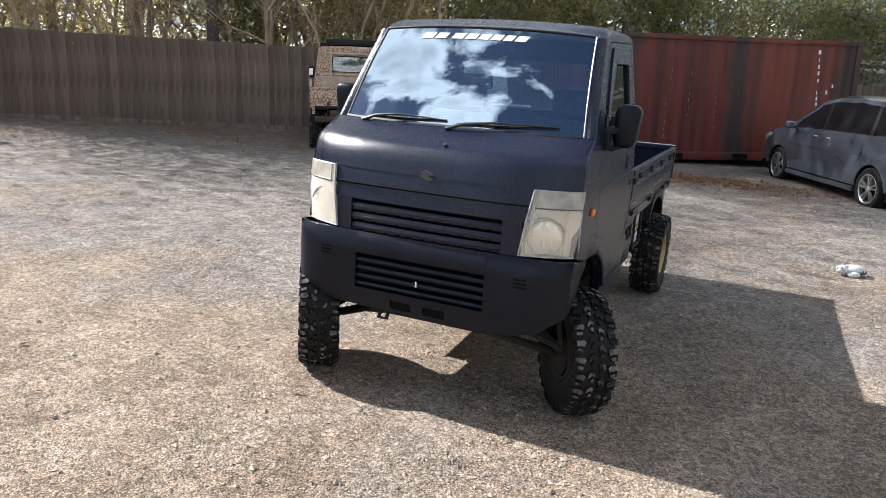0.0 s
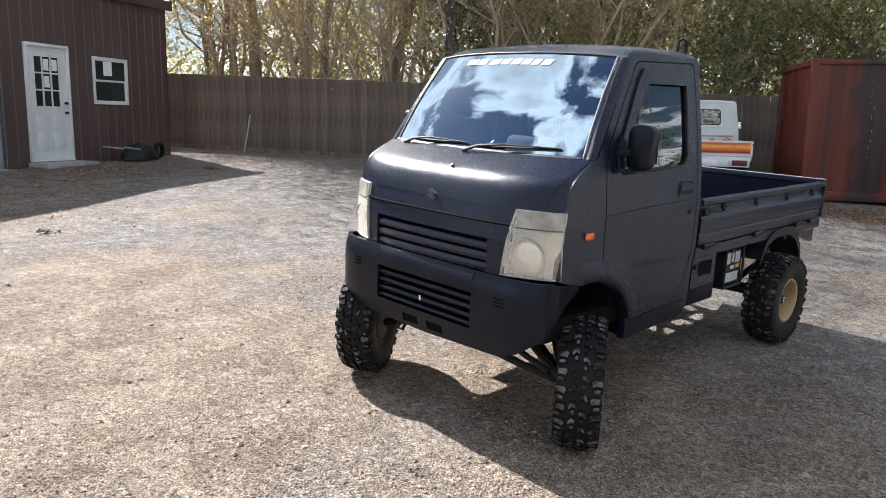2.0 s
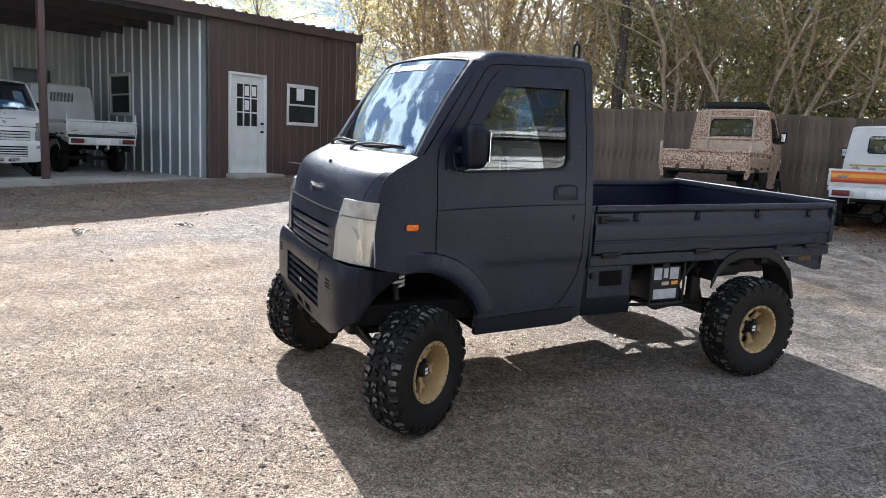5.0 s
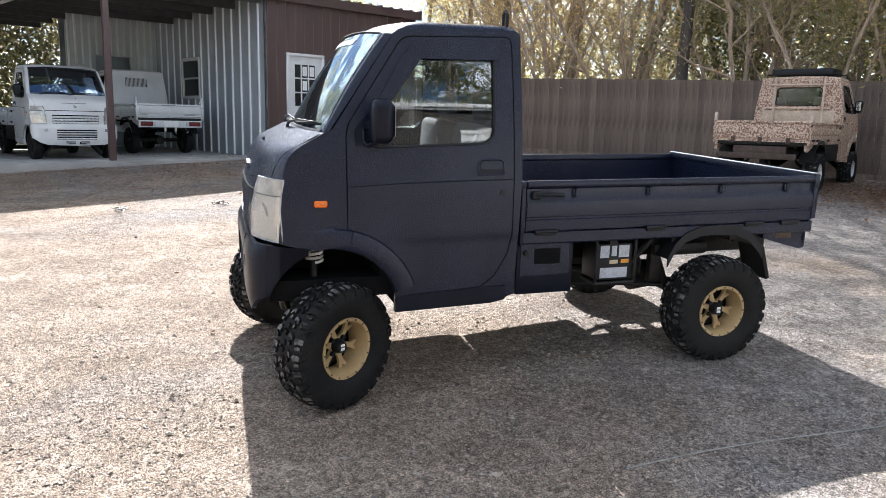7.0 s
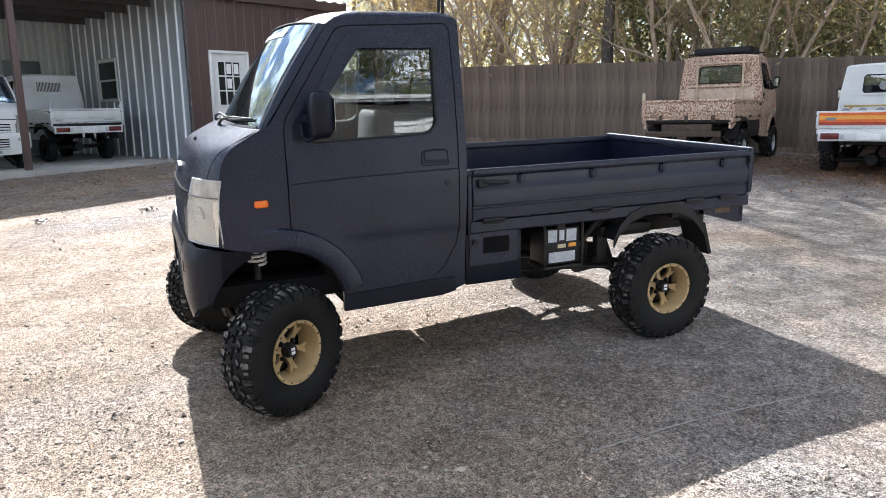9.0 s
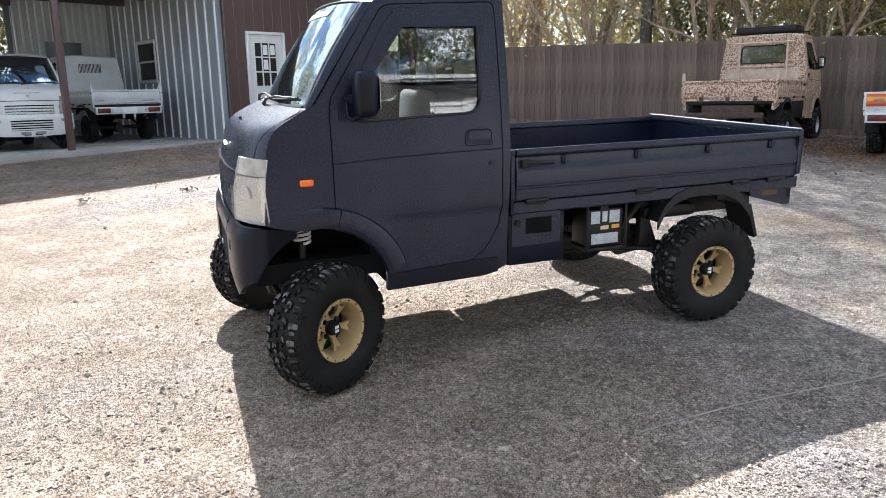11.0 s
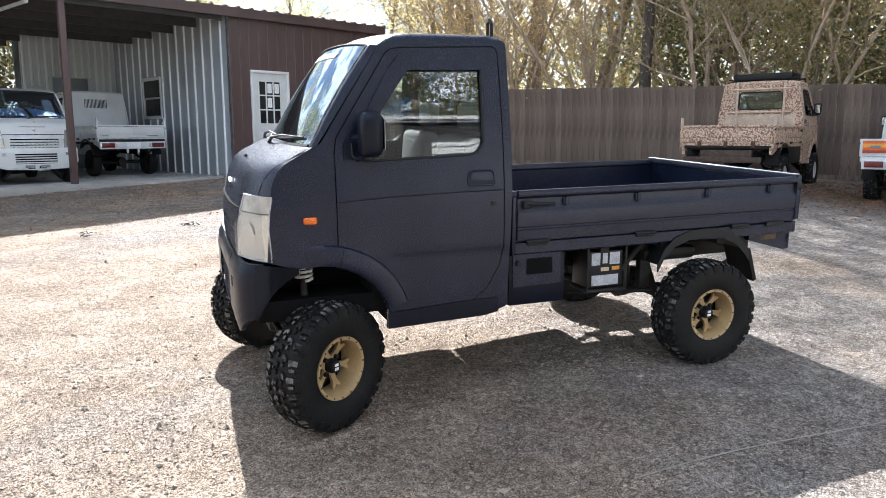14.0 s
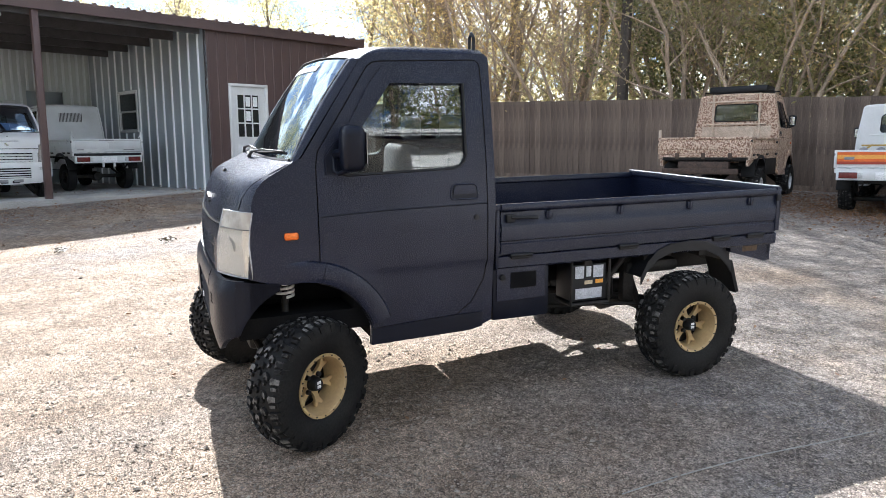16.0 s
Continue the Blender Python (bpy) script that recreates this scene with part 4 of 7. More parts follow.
def flat_bed(body, paint, gate_mat, hero):
    """The drop-side bed behind the cab."""
    bm = bmesh.new()
    box(bm, -0.715, 0.715, 1.125, 3.035, 0.770, 0.805)
    floor_ = body("bed_floor", bm, paint)
    for i in range(9):
        bm = bmesh.new()
        box(bm, -0.66 + 0.16 * i - 0.045, -0.66 + 0.16 * i + 0.045, 1.14, 3.02, 0.804, 0.812)
        body("floor_rib", bm, paint, floor_)
    for y in (1.3, 1.7, 2.1, 2.5, 2.9):
        bm = bmesh.new()
        box(bm, -0.70, 0.70, y - 0.025, y + 0.025, 0.70, 0.771)
        body("cross_member", bm, M["steel_dark"], floor_)
    bm = bmesh.new()
    box(bm, -0.725, 0.725, 1.112, 1.135, 0.735, 1.072, 0.004)
    box(bm, -0.73, 0.73, 1.105, 1.14, 1.045, 1.078, 0.006)
    body("bed_front", bm, paint)
    prof = [(0.012, 0.815), (0.030, 0.815), (0.032, 0.868), (0.026, 0.874), (0.026, 0.882), (0.033, 0.888), (0.036, 0.955), (0.033, 0.972), (0.022, 0.990), (0.021, 1.036), (0.034, 1.044), (0.038, 1.052), (0.038, 1.072), (0.032, 1.080), (0.004, 1.080), (0.0, 1.072), (0.0, 1.045), (0.010, 1.035), (0.010, 0.885)]
    for sgn in (1, -1):
        bm = bmesh.new()
        prism(bm, [(sgn * (0.703 + o), z) for o, z in prof], 1, 1.140, 3.030)
        gate = body("side_gate", bm, gate_mat)
        for y in (1.425, 1.88, 2.36, 2.815):
            bm = bmesh.new()
            box(bm, sgn * 0.722, sgn * 0.738, y - 0.020, y + 0.020, 0.996, 1.034, 0.004)
            box(bm, sgn * 0.722, sgn * 0.744, y - 0.009, y + 0.009, 0.990, 1.036, 0.003)
            body("rope_hook", bm, gate_mat, gate)
        bm = bmesh.new()
        box(bm, sgn * 0.724, sgn * 0.748, 1.165, 1.215, 0.985, 1.025, 0.006)
        tube(bm, [(sgn * 0.744, 1.19, 1.010), (sgn * 0.752, 1.26, 1.008), (sgn * 0.748, 1.345, 1.004)], 0.009, 8)
        body("latch", bm, M["black_plastic"], gate)
        # rail under the gate with its hinges
        bm = bmesh.new()
        prism(bm, [(sgn * 0.69, 0.735), (sgn * 0.722, 0.735), (sgn * 0.730, 0.745), (sgn * 0.730, 0.800), (sgn * 0.722, 0.806), (sgn * 0.712, 0.806), (sgn * 0.712, 0.830), (sgn * 0.69, 0.830)], 1, 1.125, 3.04)
        rail = body("bed_rail", bm, paint)
        for y in (1.255, 1.935, 2.60, 2.86):
            bm = bmesh.new()
            box(bm, sgn * 0.728, sgn * 0.746, y - 0.060, y + 0.060, 0.786, 0.806, 0.006)
            cyl(bm, (sgn * 0.742, y - 0.065, 0.808), (sgn * 0.742, y + 0.065, 0.808), 0.010, seg=10)
            body("hinge", bm, M["black_plastic"], rail)
    bm = bmesh.new()
    prism(bm, [(3.000 + o, z + 0.012) for o, z in prof], 0, -0.735, 0.735)
    tg = body("tail_gate", bm, gate_mat)
    if hero:
        bm = bmesh.new()
        box(bm, -0.735, 0.735, 3.000, 3.037, 1.0925, 1.0965, 0.0015, 1)
        body("worn_cap", bm, M["worn_edge"], tg, "tail gate edge worn to bare metal")
    for sgn in (1, -1):
        bm = bmesh.new()
        box(bm, sgn * 0.705, sgn * 0.742, 3.015, 3.050, 0.820, 1.090, 0.006)
        body("corner_post", bm, gate_mat)
        bm = bmesh.new()
        box(bm, sgn * 0.716, sgn * 0.746, 3.012, 3.05, 1.005, 1.045, 0.006)
        body("corner_latch", bm, M["black_plastic"])
        # rear lamp bracket and mud flap
        bm = bmesh.new()
        prism(bm, [(2.70, 0.790), (3.03, 0.815), (3.03, 0.632), (2.985, 0.628), (2.72, 0.700)], 0, sgn * 0.66, sgn * 0.70)
        body("lamp_bracket", bm, paint)
        bm = bmesh.new()
        prof2 = [(2.035, 0.612), (2.075, 0.690), (2.145, 0.752), (2.24, 0.784), (2.38, 0.792), (2.50, 0.778), (2.60, 0.732), (2.665, 0.668), (2.690, 0.630)]
        rows = [[(sgn * x, y, z) for x in (0.46, 0.6, 0.735)] for y, z in prof2]
        grid(bm, rows, (0, 0, 0.012))
        grid(bm, [[(sgn * x, y, z + 0.012) for x in (0.729, 0.739)] for y, z in prof2], (0, 0.0, -0.055))
        fender = body("rear_fender", bm, M["black_plastic"])
        bm = bmesh.new()
        prism(bm, [(2.672, 0.660), (2.700, 0.660), (2.765, 0.462), (2.745, 0.452)], 0, sgn * 0.53, sgn * 0.735)
        body("mud_flap", bm, M["rubber"], fender)
    bm = bmesh.new()
    box(bm, -0.70, 0.70, 2.99, 3.030, 0.66 if hero else 0.72, 0.80, 0.01)
    body("rear_bumper", bm, paint if hero else M["steel_dark"])
    # lower side boxes in front of the rear wheels
    bm = bmesh.new()
    box(bm, 0.45, 0.715, 1.10, 1.44, 0.455, 0.735, 0.012)
    side = body("side_box", bm, M["bumper_black"] if hero else paint)
    bm = bmesh.new()
    prism(bm, [(1.120, 0.745), (1.405, 0.745), (1.410, 0.565), (1.120, 0.560)], 0, 0.712, 0.724)
    body("filler_panel", bm, paint, side)
    # near-black plate on the panel stands for shade inside the filler hole
    bm = bmesh.new()
    box(bm, 0.724, 0.727, 1.200, 1.355, 0.625, 0.712, 0.0015, 1)
    body("filler_recess", bm, M["dark_void"], side)
    bm = bmesh.new()
    cyl(bm, (0.72, 1.150, 0.690), (0.738, 1.150, 0.690), 0.016, seg=14)
    body("rubber_stop", bm, M["rubber"], side)
    bm = bmesh.new()
    box(bm, -0.715, -0.45, 1.10, 1.9, 0.455, 0.735, 0.02)
    body("fuel_tank", bm, M["steel_dark"])

# ---- setting: yard, fence, buildings ----


def yard_z(x, y):
    """The yard's slope, with a shallow dip where the truck's front wheels stand."""
    fy, fx = min(1.0, max(0.0, (2.2 - y) / 2.0)), min(1.0, max(0.0, (x + 11) / 5))
    dip = 0.068 * fy * fy * (3 - 2 * fy) * fx * fx * (3 - 2 * fx)
    return 0.05 - 0.043 * 60 * math.tanh(x / 60) + 0.0148 * 60 * math.tanh(y / 60) - dip


def gravel_material():
    m = bpy.data.materials.new("gravel")
    m.use_nodes = True
    nt = m.node_tree
    b = nt.nodes["Principled BSDF"]
    b.inputs["Roughness"].default_value, b.inputs["Specular IOR Level"].default_value = 0.85, 0.16
    co = nt.nodes.new("ShaderNodeTexCoord")

    def noise_node(scale, detail=4, rough=0.55):
        n = nt.nodes.new("ShaderNodeTexNoise")
        n.inputs["Scale"].default_value, n.inputs["Detail"].default_value, n.inputs["Roughness"].default_value = scale, detail, rough
        nt.links.new(co.outputs["Object"], n.inputs["Vector"])
        return n.outputs["Fac"]

    def ramp(fac, lo, hi):
        r = nt.nodes.new("ShaderNodeMapRange")
        r.inputs["From Min"].default_value, r.inputs["From Max"].default_value = lo, hi
        nt.links.new(fac, r.inputs["Value"])
        return r.outputs[0]

    def mix(fac, a, c, mode="MIX"):
        x = nt.nodes.new("ShaderNodeMix")
        x.data_type, x.blend_type = "RGBA", mode
        nt.links.new(fac, x.inputs["Factor"])
        for s, v in (("A", a), ("B", c)):
            if isinstance(v, tuple):
                x.inputs[s].default_value = (*v, 1)
            else:
                nt.links.new(v, x.inputs[s])
        return x.outputs["Result"]
    dirt = mix(ramp(noise_node(2.2), 0.35, 0.65), (0.335, 0.255, 0.190), (0.446, 0.352, 0.272))
    stone = mix(ramp(noise_node(5.0), 0.35, 0.65), (0.250, 0.222, 0.204), (0.392, 0.353, 0.324))
    sp = nt.nodes.new("ShaderNodeSeparateXYZ")
    nt.links.new(co.outputs["Object"], sp.inputs[0])
    worn = noise_node(0.45, 5, 0.6)
    for axis, lo, hi, a, c in (("Y", -0.6, 2.8, -0.13, 0.11), ("X", -6.0, -1.0, 0.08, -0.03)):
        r = nt.nodes.new("ShaderNodeMapRange")
        r.inputs["From Min"].default_value, r.inputs["From Max"].default_value = lo, hi
        r.inputs["To Min"].default_value, r.inputs["To Max"].default_value = a, c
        nt.links.new(sp.outputs[axis], r.inputs["Value"])
        add = nt.nodes.new("ShaderNodeMath")
        add.operation = "ADD"
        nt.links.new(worn, add.inputs[0])
        nt.links.new(r.outputs[0], add.inputs[1])
        worn = add.outputs[0]
    base = mix(ramp(worn, 0.40, 0.60), dirt, stone)
    v1 = nt.nodes.new("ShaderNodeTexVoronoi")
    v1.inputs["Scale"].default_value = 170
    nt.links.new(co.outputs["Object"], v1.inputs["Vector"])
    bw = nt.nodes.new("ShaderNodeSeparateColor")
    nt.links.new(v1.outputs["Color"], bw.inputs[0])
    spec = nt.nodes.new("ShaderNodeMapRange")
    spec.inputs["To Min"].default_value, spec.inputs["To Max"].default_value = 0.38, 1.66
    nt.links.new(bw.outputs[0], spec.inputs["Value"])
    edge = ramp(v1.outputs["Distance"], 0.75, 0.35)
    em = nt.nodes.new("ShaderNodeMapRange")
    em.inputs["To Min"].default_value = 0.6
    nt.links.new(edge, em.inputs["Value"])
    mul = nt.nodes.new("ShaderNodeMath")
    mul.operation = "MULTIPLY"
    nt.links.new(spec.outputs[0], mul.inputs[0])
    nt.links.new(em.outputs[0], mul.inputs[1])
    # larger stones and clods, still told apart farther off
    v2 = nt.nodes.new("ShaderNodeTexVoronoi")
    v2.inputs["Scale"].default_value = 46
    nt.links.new(co.outputs["Object"], v2.inputs["Vector"])
    bw2 = nt.nodes.new("ShaderNodeSeparateColor")
    nt.links.new(v2.outputs["Color"], bw2.inputs[0])
    tone = None
    for fac, lo, hi, span in ((bw2.outputs[0], 0.0, 1.0, (0.72, 1.28)), (noise_node(17, 5, 0.7), 0.32, 0.68, (0.70, 1.30)), (noise_node(1.1, 6, 0.7), 0.35, 0.65, (0.88, 1.12))):
        r = nt.nodes.new("ShaderNodeMapRange")
        r.inputs["From Min"].default_value, r.inputs["From Max"].default_value = lo, hi
        r.inputs["To Min"].default_value, r.inputs["To Max"].default_value = span
        nt.links.new(fac, r.inputs["Value"])
        x = nt.nodes.new("ShaderNodeMath")
        x.operation = "MULTIPLY"
        nt.links.new(mul.outputs[0] if tone is None else tone, x.inputs[0])
        nt.links.new(r.outputs[0], x.inputs[1])
        tone = x.outputs[0]
    hs = nt.nodes.new("ShaderNodeHueSaturation")
    nt.links.new(base, hs.inputs["Color"])
    nt.links.new(tone, hs.inputs["Value"])
    nt.links.new(hs.outputs[0], b.inputs["Base Color"])
    hgt = nt.nodes.new("ShaderNodeMath")
    hgt.operation = "MULTIPLY"
    nt.links.new(edge, hgt.inputs[0])
    nt.links.new(bw.outputs[1], hgt.inputs[1])
    coarse = nt.nodes.new("ShaderNodeBump")
    coarse.inputs["Strength"].default_value, coarse.inputs["Distance"].default_value = 1.0, 0.028
    nt.links.new(noise_node(13, 6, 0.72), coarse.inputs["Height"])
    bp = nt.nodes.new("ShaderNodeBump")
    bp.inputs["Strength"].default_value, bp.inputs["Distance"].default_value = 1.0, 0.010
    nt.links.new(hgt.outputs[0], bp.inputs["Height"])
    nt.links.new(coarse.outputs[0], bp.inputs["Normal"])
    nt.links.new(bp.outputs[0], b.inputs["Normal"])
    return m


M["gravel"] = gravel_material()


def make_ground():
    def lines(lo, hi, near0, near1, step):
        out = spread(lo, near0, 24) + [near0 + step * i for i in range(1, int((near1 - near0) / step))] + spread(near1, hi, 24)
        return out
    xs, ys = lines(-400, 400, -17, 8, 0.16), lines(-400, 400, -7, 16, 0.16)
    verts = []
    for y in ys:
        for x in xs:
            z = yard_z(x, y)
            if -18 < x < 9 and -8 < y < 17:
                z += 0.008 * noise.noise(Vector((x * 0.45, y * 0.45, 1))) * min(1, math.hypot(x, y - 1.2) / 4) + 0.003 * noise.noise(Vector((x * 3, y * 3, 3)))
            if x < -9:
                # cut away under the workshop and its slab
                ca, sa = math.cos(radians(115)), math.sin(radians(115))
                s_, v_ = (x + 12.2) * ca + (y - 1.1) * sa, -(x + 12.2) * sa + (y - 1.1) * ca
                if -9.5 < s_ < 3.6 and -0.15 < v_ < 12:
                    z = min(z, 0.50)
            verts.append((x, y, z))
    nx = len(xs)
    faces = [(j * nx + i, j * nx + i + 1, (j + 1) * nx + i + 1, (j + 1) * nx + i) for j in range(len(ys) - 1) for i in range(nx - 1)]
    me = bpy.data.meshes.new("ground")
    me.from_pydata(verts, [], faces)
    for p in me.polygons:
        p.use_smooth = True
    me.materials.append(M["gravel"])
    return tagged(new("ground", me), "gravel and packed tan dirt yard", "ground", kind="structure")


make_ground()


def ribbed_wall(bm, s0, s1, z0, z1, openings, thick=0.05):
    """A metal-clad wall along x with its face at y = 0 and ribs towards -y; openings are (s0, s1, z0, z1)."""
    cuts = sorted({s0, s1, *[o[0] for o in openings], *[o[1] for o in openings]})
    for a, b in zip(cuts, cuts[1:]):
        mid = (a + b) / 2
        spans = [(z0, z1)]
        for o in openings:
            if o[0] < mid < o[1]:
                spans = [q for p in spans for q in ((p[0], min(p[1], o[2])), (max(p[0], o[3]), p[1])) if q[1] - q[0] > 0.01]
        for p, q in spans:
            box(bm, a, b, 0, thick, p, q)
    return bm


def ribs(wall, mat, s0, s1, z0, z1, openings, step=0.305, rib=0.028, rib_w=0.035):
    """Upright pressed ribs on a wall made by ribbed_wall()."""
    n = int((s1 - s0) / step)
    for i in range(n + 1):
        x = s0 + 0.06 + i * step
        if x > s1 - 0.03:
            break
        spans = [(z0, z1)]
        for o in openings:
            if o[0] - 0.05 < x < o[1] + 0.05:
                spans = [q for p in spans for q in ((p[0], min(p[1], o[2] - 0.02)), (max(p[0], o[3] + 0.02), p[1])) if q[1] - q[0] > 0.01]
        for p, q in spans:
            bm = bmesh.new()
            prism(bm, [(x - rib_w, 0.001), (x - rib_w * 0.5, -rib), (x + rib_w * 0.5, -rib), (x + rib_w, 0.001)], 2, p, q)
            part("rib", bm, mat, wall)


def sash_window(root, s0, s1, z0, z1, y=-0.03, frame_mat=None):
    """A white two-sash window set in a wall along x."""
    fm = frame_mat or M["white_paint"]
    bm = bmesh.new()
    w = 0.045
    for a, b, c, d in ((s0, s1, z0, z0 + w), (s0, s1, z1 - w, z1), (s0, s0 + w, z0 + w, z1 - w), (s1 - w, s1, z0 + w, z1 - w)):
        box(bm, a, b, y, y + 0.08, c, d, 0.004)
    win = part("window", bm, fm, root, "white two-sash window")
    zm = (z0 + z1) / 2
    for c, d, yy in ((z0 + w, zm + 0.01, y + 0.035), (zm - 0.01, z1 - w, y + 0.015)):
        bm = bmesh.new()
        box(bm, s0 + w, s1 - w, yy, yy + 0.025, d - 0.03, d)
        box(bm, s0 + w, s1 - w, yy, yy + 0.025, c, c + 0.03)
        box(bm, s0 + w, s0 + w + 0.025, yy, yy + 0.025, c, d)
        box(bm, s1 - w - 0.025, s1 - w, yy, yy + 0.025, c, d)
        part("sash", bm, fm, win)
        bm = bmesh.new()
        box(bm, s0 + w, s1 - w, yy + 0.010, yy + 0.014, c + 0.02, d - 0.02)
        part("pane", bm, M["dark_pane"], win)
    return win


M["dark_pane"] = material("dark_pane", (0.020, 0.022, 0.022), (0.035, 0.038, 0.036), 2.5, 0.08, 0, 0, 30, 0.1, spec=0.8)
B = pose(-12.2, 1.1, 0, 0, 0, 115)
shop = thing("metal_workshop", "maroon metal workshop with a galvanised carport beside it", "building", B)
OPEN_FRONT = [(0.0, 0.95, 0.66, 2.80), (1.53, 2.43, 1.75, 2.68)]
bm = bmesh.new()
ribbed_wall(bm, -0.5, 3.64, 0.55, 3.98, OPEN_FRONT)
w = part("front_wall", weld(bm), M["maroon_metal"], shop, "maroon ribbed metal wall")
ribs(w, M["maroon_metal"], -0.5, 3.64, 0.55, 3.98, OPEN_FRONT, step=0.23, rib=0.012, rib_w=0.024)
bm = bmesh.new()
ribbed_wall(bm, -8.0, 0.0, 0.55, 3.98, [])
w = part("end_wall", bm, M["maroon_metal"], shop)
w.matrix_local = pose(3.64, 8.0, 0, 0, 0, 90)
bm = bmesh.new()
ribbed_wall(bm, -6.0, 0.0, 0.55, 3.98, [(-4.25, -3.22, 1.83, 2.82)])
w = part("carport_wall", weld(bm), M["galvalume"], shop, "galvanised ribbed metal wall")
# ribs paler than their sheet, as if catching the light
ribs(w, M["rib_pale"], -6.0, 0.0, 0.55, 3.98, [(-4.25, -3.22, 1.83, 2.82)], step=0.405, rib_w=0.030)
w.matrix_local = pose(-0.5, 0.0, 0, 0, 0, -90)
bm = bmesh.new()
ribbed_wall(bm, -2.75, -0.53, 0.55, 3.98, [(-2.62, -2.34, 2.28, 2.62), (-2.06, -1.2, 0.6, 2.88)])
w = part("carport_back_wall", weld(bm), M["sheet_pale"], shop, "pale ribbed metal wall")
ribs(w, M["rib_pale"], -2.75, -0.53, 0.55, 3.98, [(-2.62, -2.34, 2.28, 2.62), (-2.06, -1.2, 0.6, 2.88)], step=0.17)
w.matrix_local = pose(0, 5.9, 0, 0, 0, 0)
bm = bmesh.new()
box(bm, -2.75, 3.64, 6.4, 6.45, 0.55, 3.98)
part("inner_wall", bm, M["galvalume"], shop)
win = sash_window(shop, 1.53, 2.43, 1.75, 2.68)
w = sash_window(shop, -4.25, -3.22, 1.83, 2.82)
w.matrix_local = pose(-0.5, 0.0, 0, 0, 0, -90)
w = sash_window(shop, -2.62, -2.34, 2.28, 2.62)
w.matrix_local = pose(0, 5.9, 0, 0, 0, 0)
bm = bmesh.new()
grid(bm, [[(s, -0.012, z) for s in (1.80, 2.02)] for z in (2.32, 2.60)], (0, 0.002, 0))
part("notice", bm, M["white_decal"], win, "paper notice inside the glass")
# entrance door
bm = bmesh.new()
for a, b, c, d in ((0.0, 0.95, 2.74, 2.80), (0.0, 0.06, 0.70, 2.74), (0.89, 0.95, 0.70, 2.74)):
    box(bm, a, b, -0.05, 0.06, c, d, 0.005)
box(bm, 0.0, 0.95, -0.06, 0.06, 0.66, 0.70, 0.005)
frame_ob = part("door_frame", bm, M["white_paint"], shop)
bm = bmesh.new()
gx, gz0, gz1 = (0.19, 0.735), 1.66, 2.58
for a, b, c, d in ((0.062, gx[0], 0.702, 2.738), (gx[1], 0.888, 0.702, 2.738), (gx[0], gx[1], 0.702, gz0), (gx[0], gx[1], gz1, 2.738)):
    box(bm, a, b, -0.01, 0.035, c, d)
for a, b in ((0.17, 0.40), (0.54, 0.77)):
    box(bm, a, b, -0.017, -0.010, 0.86, 1.18, 0.006)
    box(bm, a, b, -0.017, -0.010, 1.28, 1.50, 0.006)
leaf = part("entrance_door", bm, M["white_paint"], shop, "closed white door with nine panes")
bm = bmesh.new()
for i in range(4):
    x = lerp(gx[0], gx[1], i / 3)
    box(bm, x - 0.014, x + 0.014, -0.016, 0.0, gz0 - 0.014, gz1 + 0.014)
    z = lerp(gz0, gz1, i / 3)
    box(bm, gx[0], gx[1], -0.0155, 0.0, z - 0.014, z + 0.014)
part("glazing_bar", bm, M["white_paint"], leaf)
for i in range(3):
    for j in range(3):
        bm = bmesh.new()
        box(bm, lerp(gx[0], gx[1], i / 3) + 0.014, lerp(gx[0], gx[1], (i + 1) / 3) - 0.014, 0.0, 0.006, lerp(gz0, gz1, j / 3) + 0.014, lerp(gz0, gz1, (j + 1) / 3) - 0.014)
        part("pane", bm, M["dark_pane"], leaf)
for i, j in ((1, 2), (2, 2), (1, 1)):
    bm = bmesh.new()
    box(bm, lerp(gx[0], gx[1], i / 3) + 0.035, lerp(gx[0], gx[1], (i + 1) / 3) - 0.035, -0.003, -0.001, lerp(gz0, gz1, j / 3) + 0.05, lerp(gz0, gz1, (j + 1) / 3) - 0.05)
    part("notice", bm, M["white_decal"], leaf)
bm = bmesh.new()
for z in (1.56, 1.74):
    cyl(bm, (0.83, -0.01, z), (0.83, -0.05, z), 0.022, seg=12)
    bmesh.ops.create_uvsphere(bm, u_segments=12, v_segments=8, radius=0.028, matrix=Matrix.Translation((0.83, -0.06, z)))
part("door_knob", bm, M["steel_dark"], leaf)
# roof, fascia, purlins, posts
bm = bmesh.new()
box(bm, -9.5, 3.74, -0.12, 8.1, 3.985, 4.03)
roof_ob = part("roof", weld(bm), M["maroon_metal"], shop, "ribbed maroon metal roof")
for i in range(44):
    bm = bmesh.new()
    x = -9.4 + 0.305 * i
    prism(bm, [(x - 0.04, 4.029), (x - 0.02, 4.065), (x + 0.02, 4.065), (x + 0.04, 4.029)], 1, -0.12, 8.1)
    part("rib", bm, M["maroon_metal"], roof_ob)
bm = bmesh.new()
box(bm, -9.5, 3.74, -0.115, -0.07, 3.84, 3.985)
part("fascia", bm, M["maroon_metal"], shop)
for i in range(8):
    bm = bmesh.new()
    y = 0.06 + 1.12 * i
    box(bm, -9.5, -0.56 if i < 5 else -2.78, y, y + 0.06, 3.76 - 0.018 * i, 3.985)
    part("purlin", bm, M["purlin_grey"], shop)
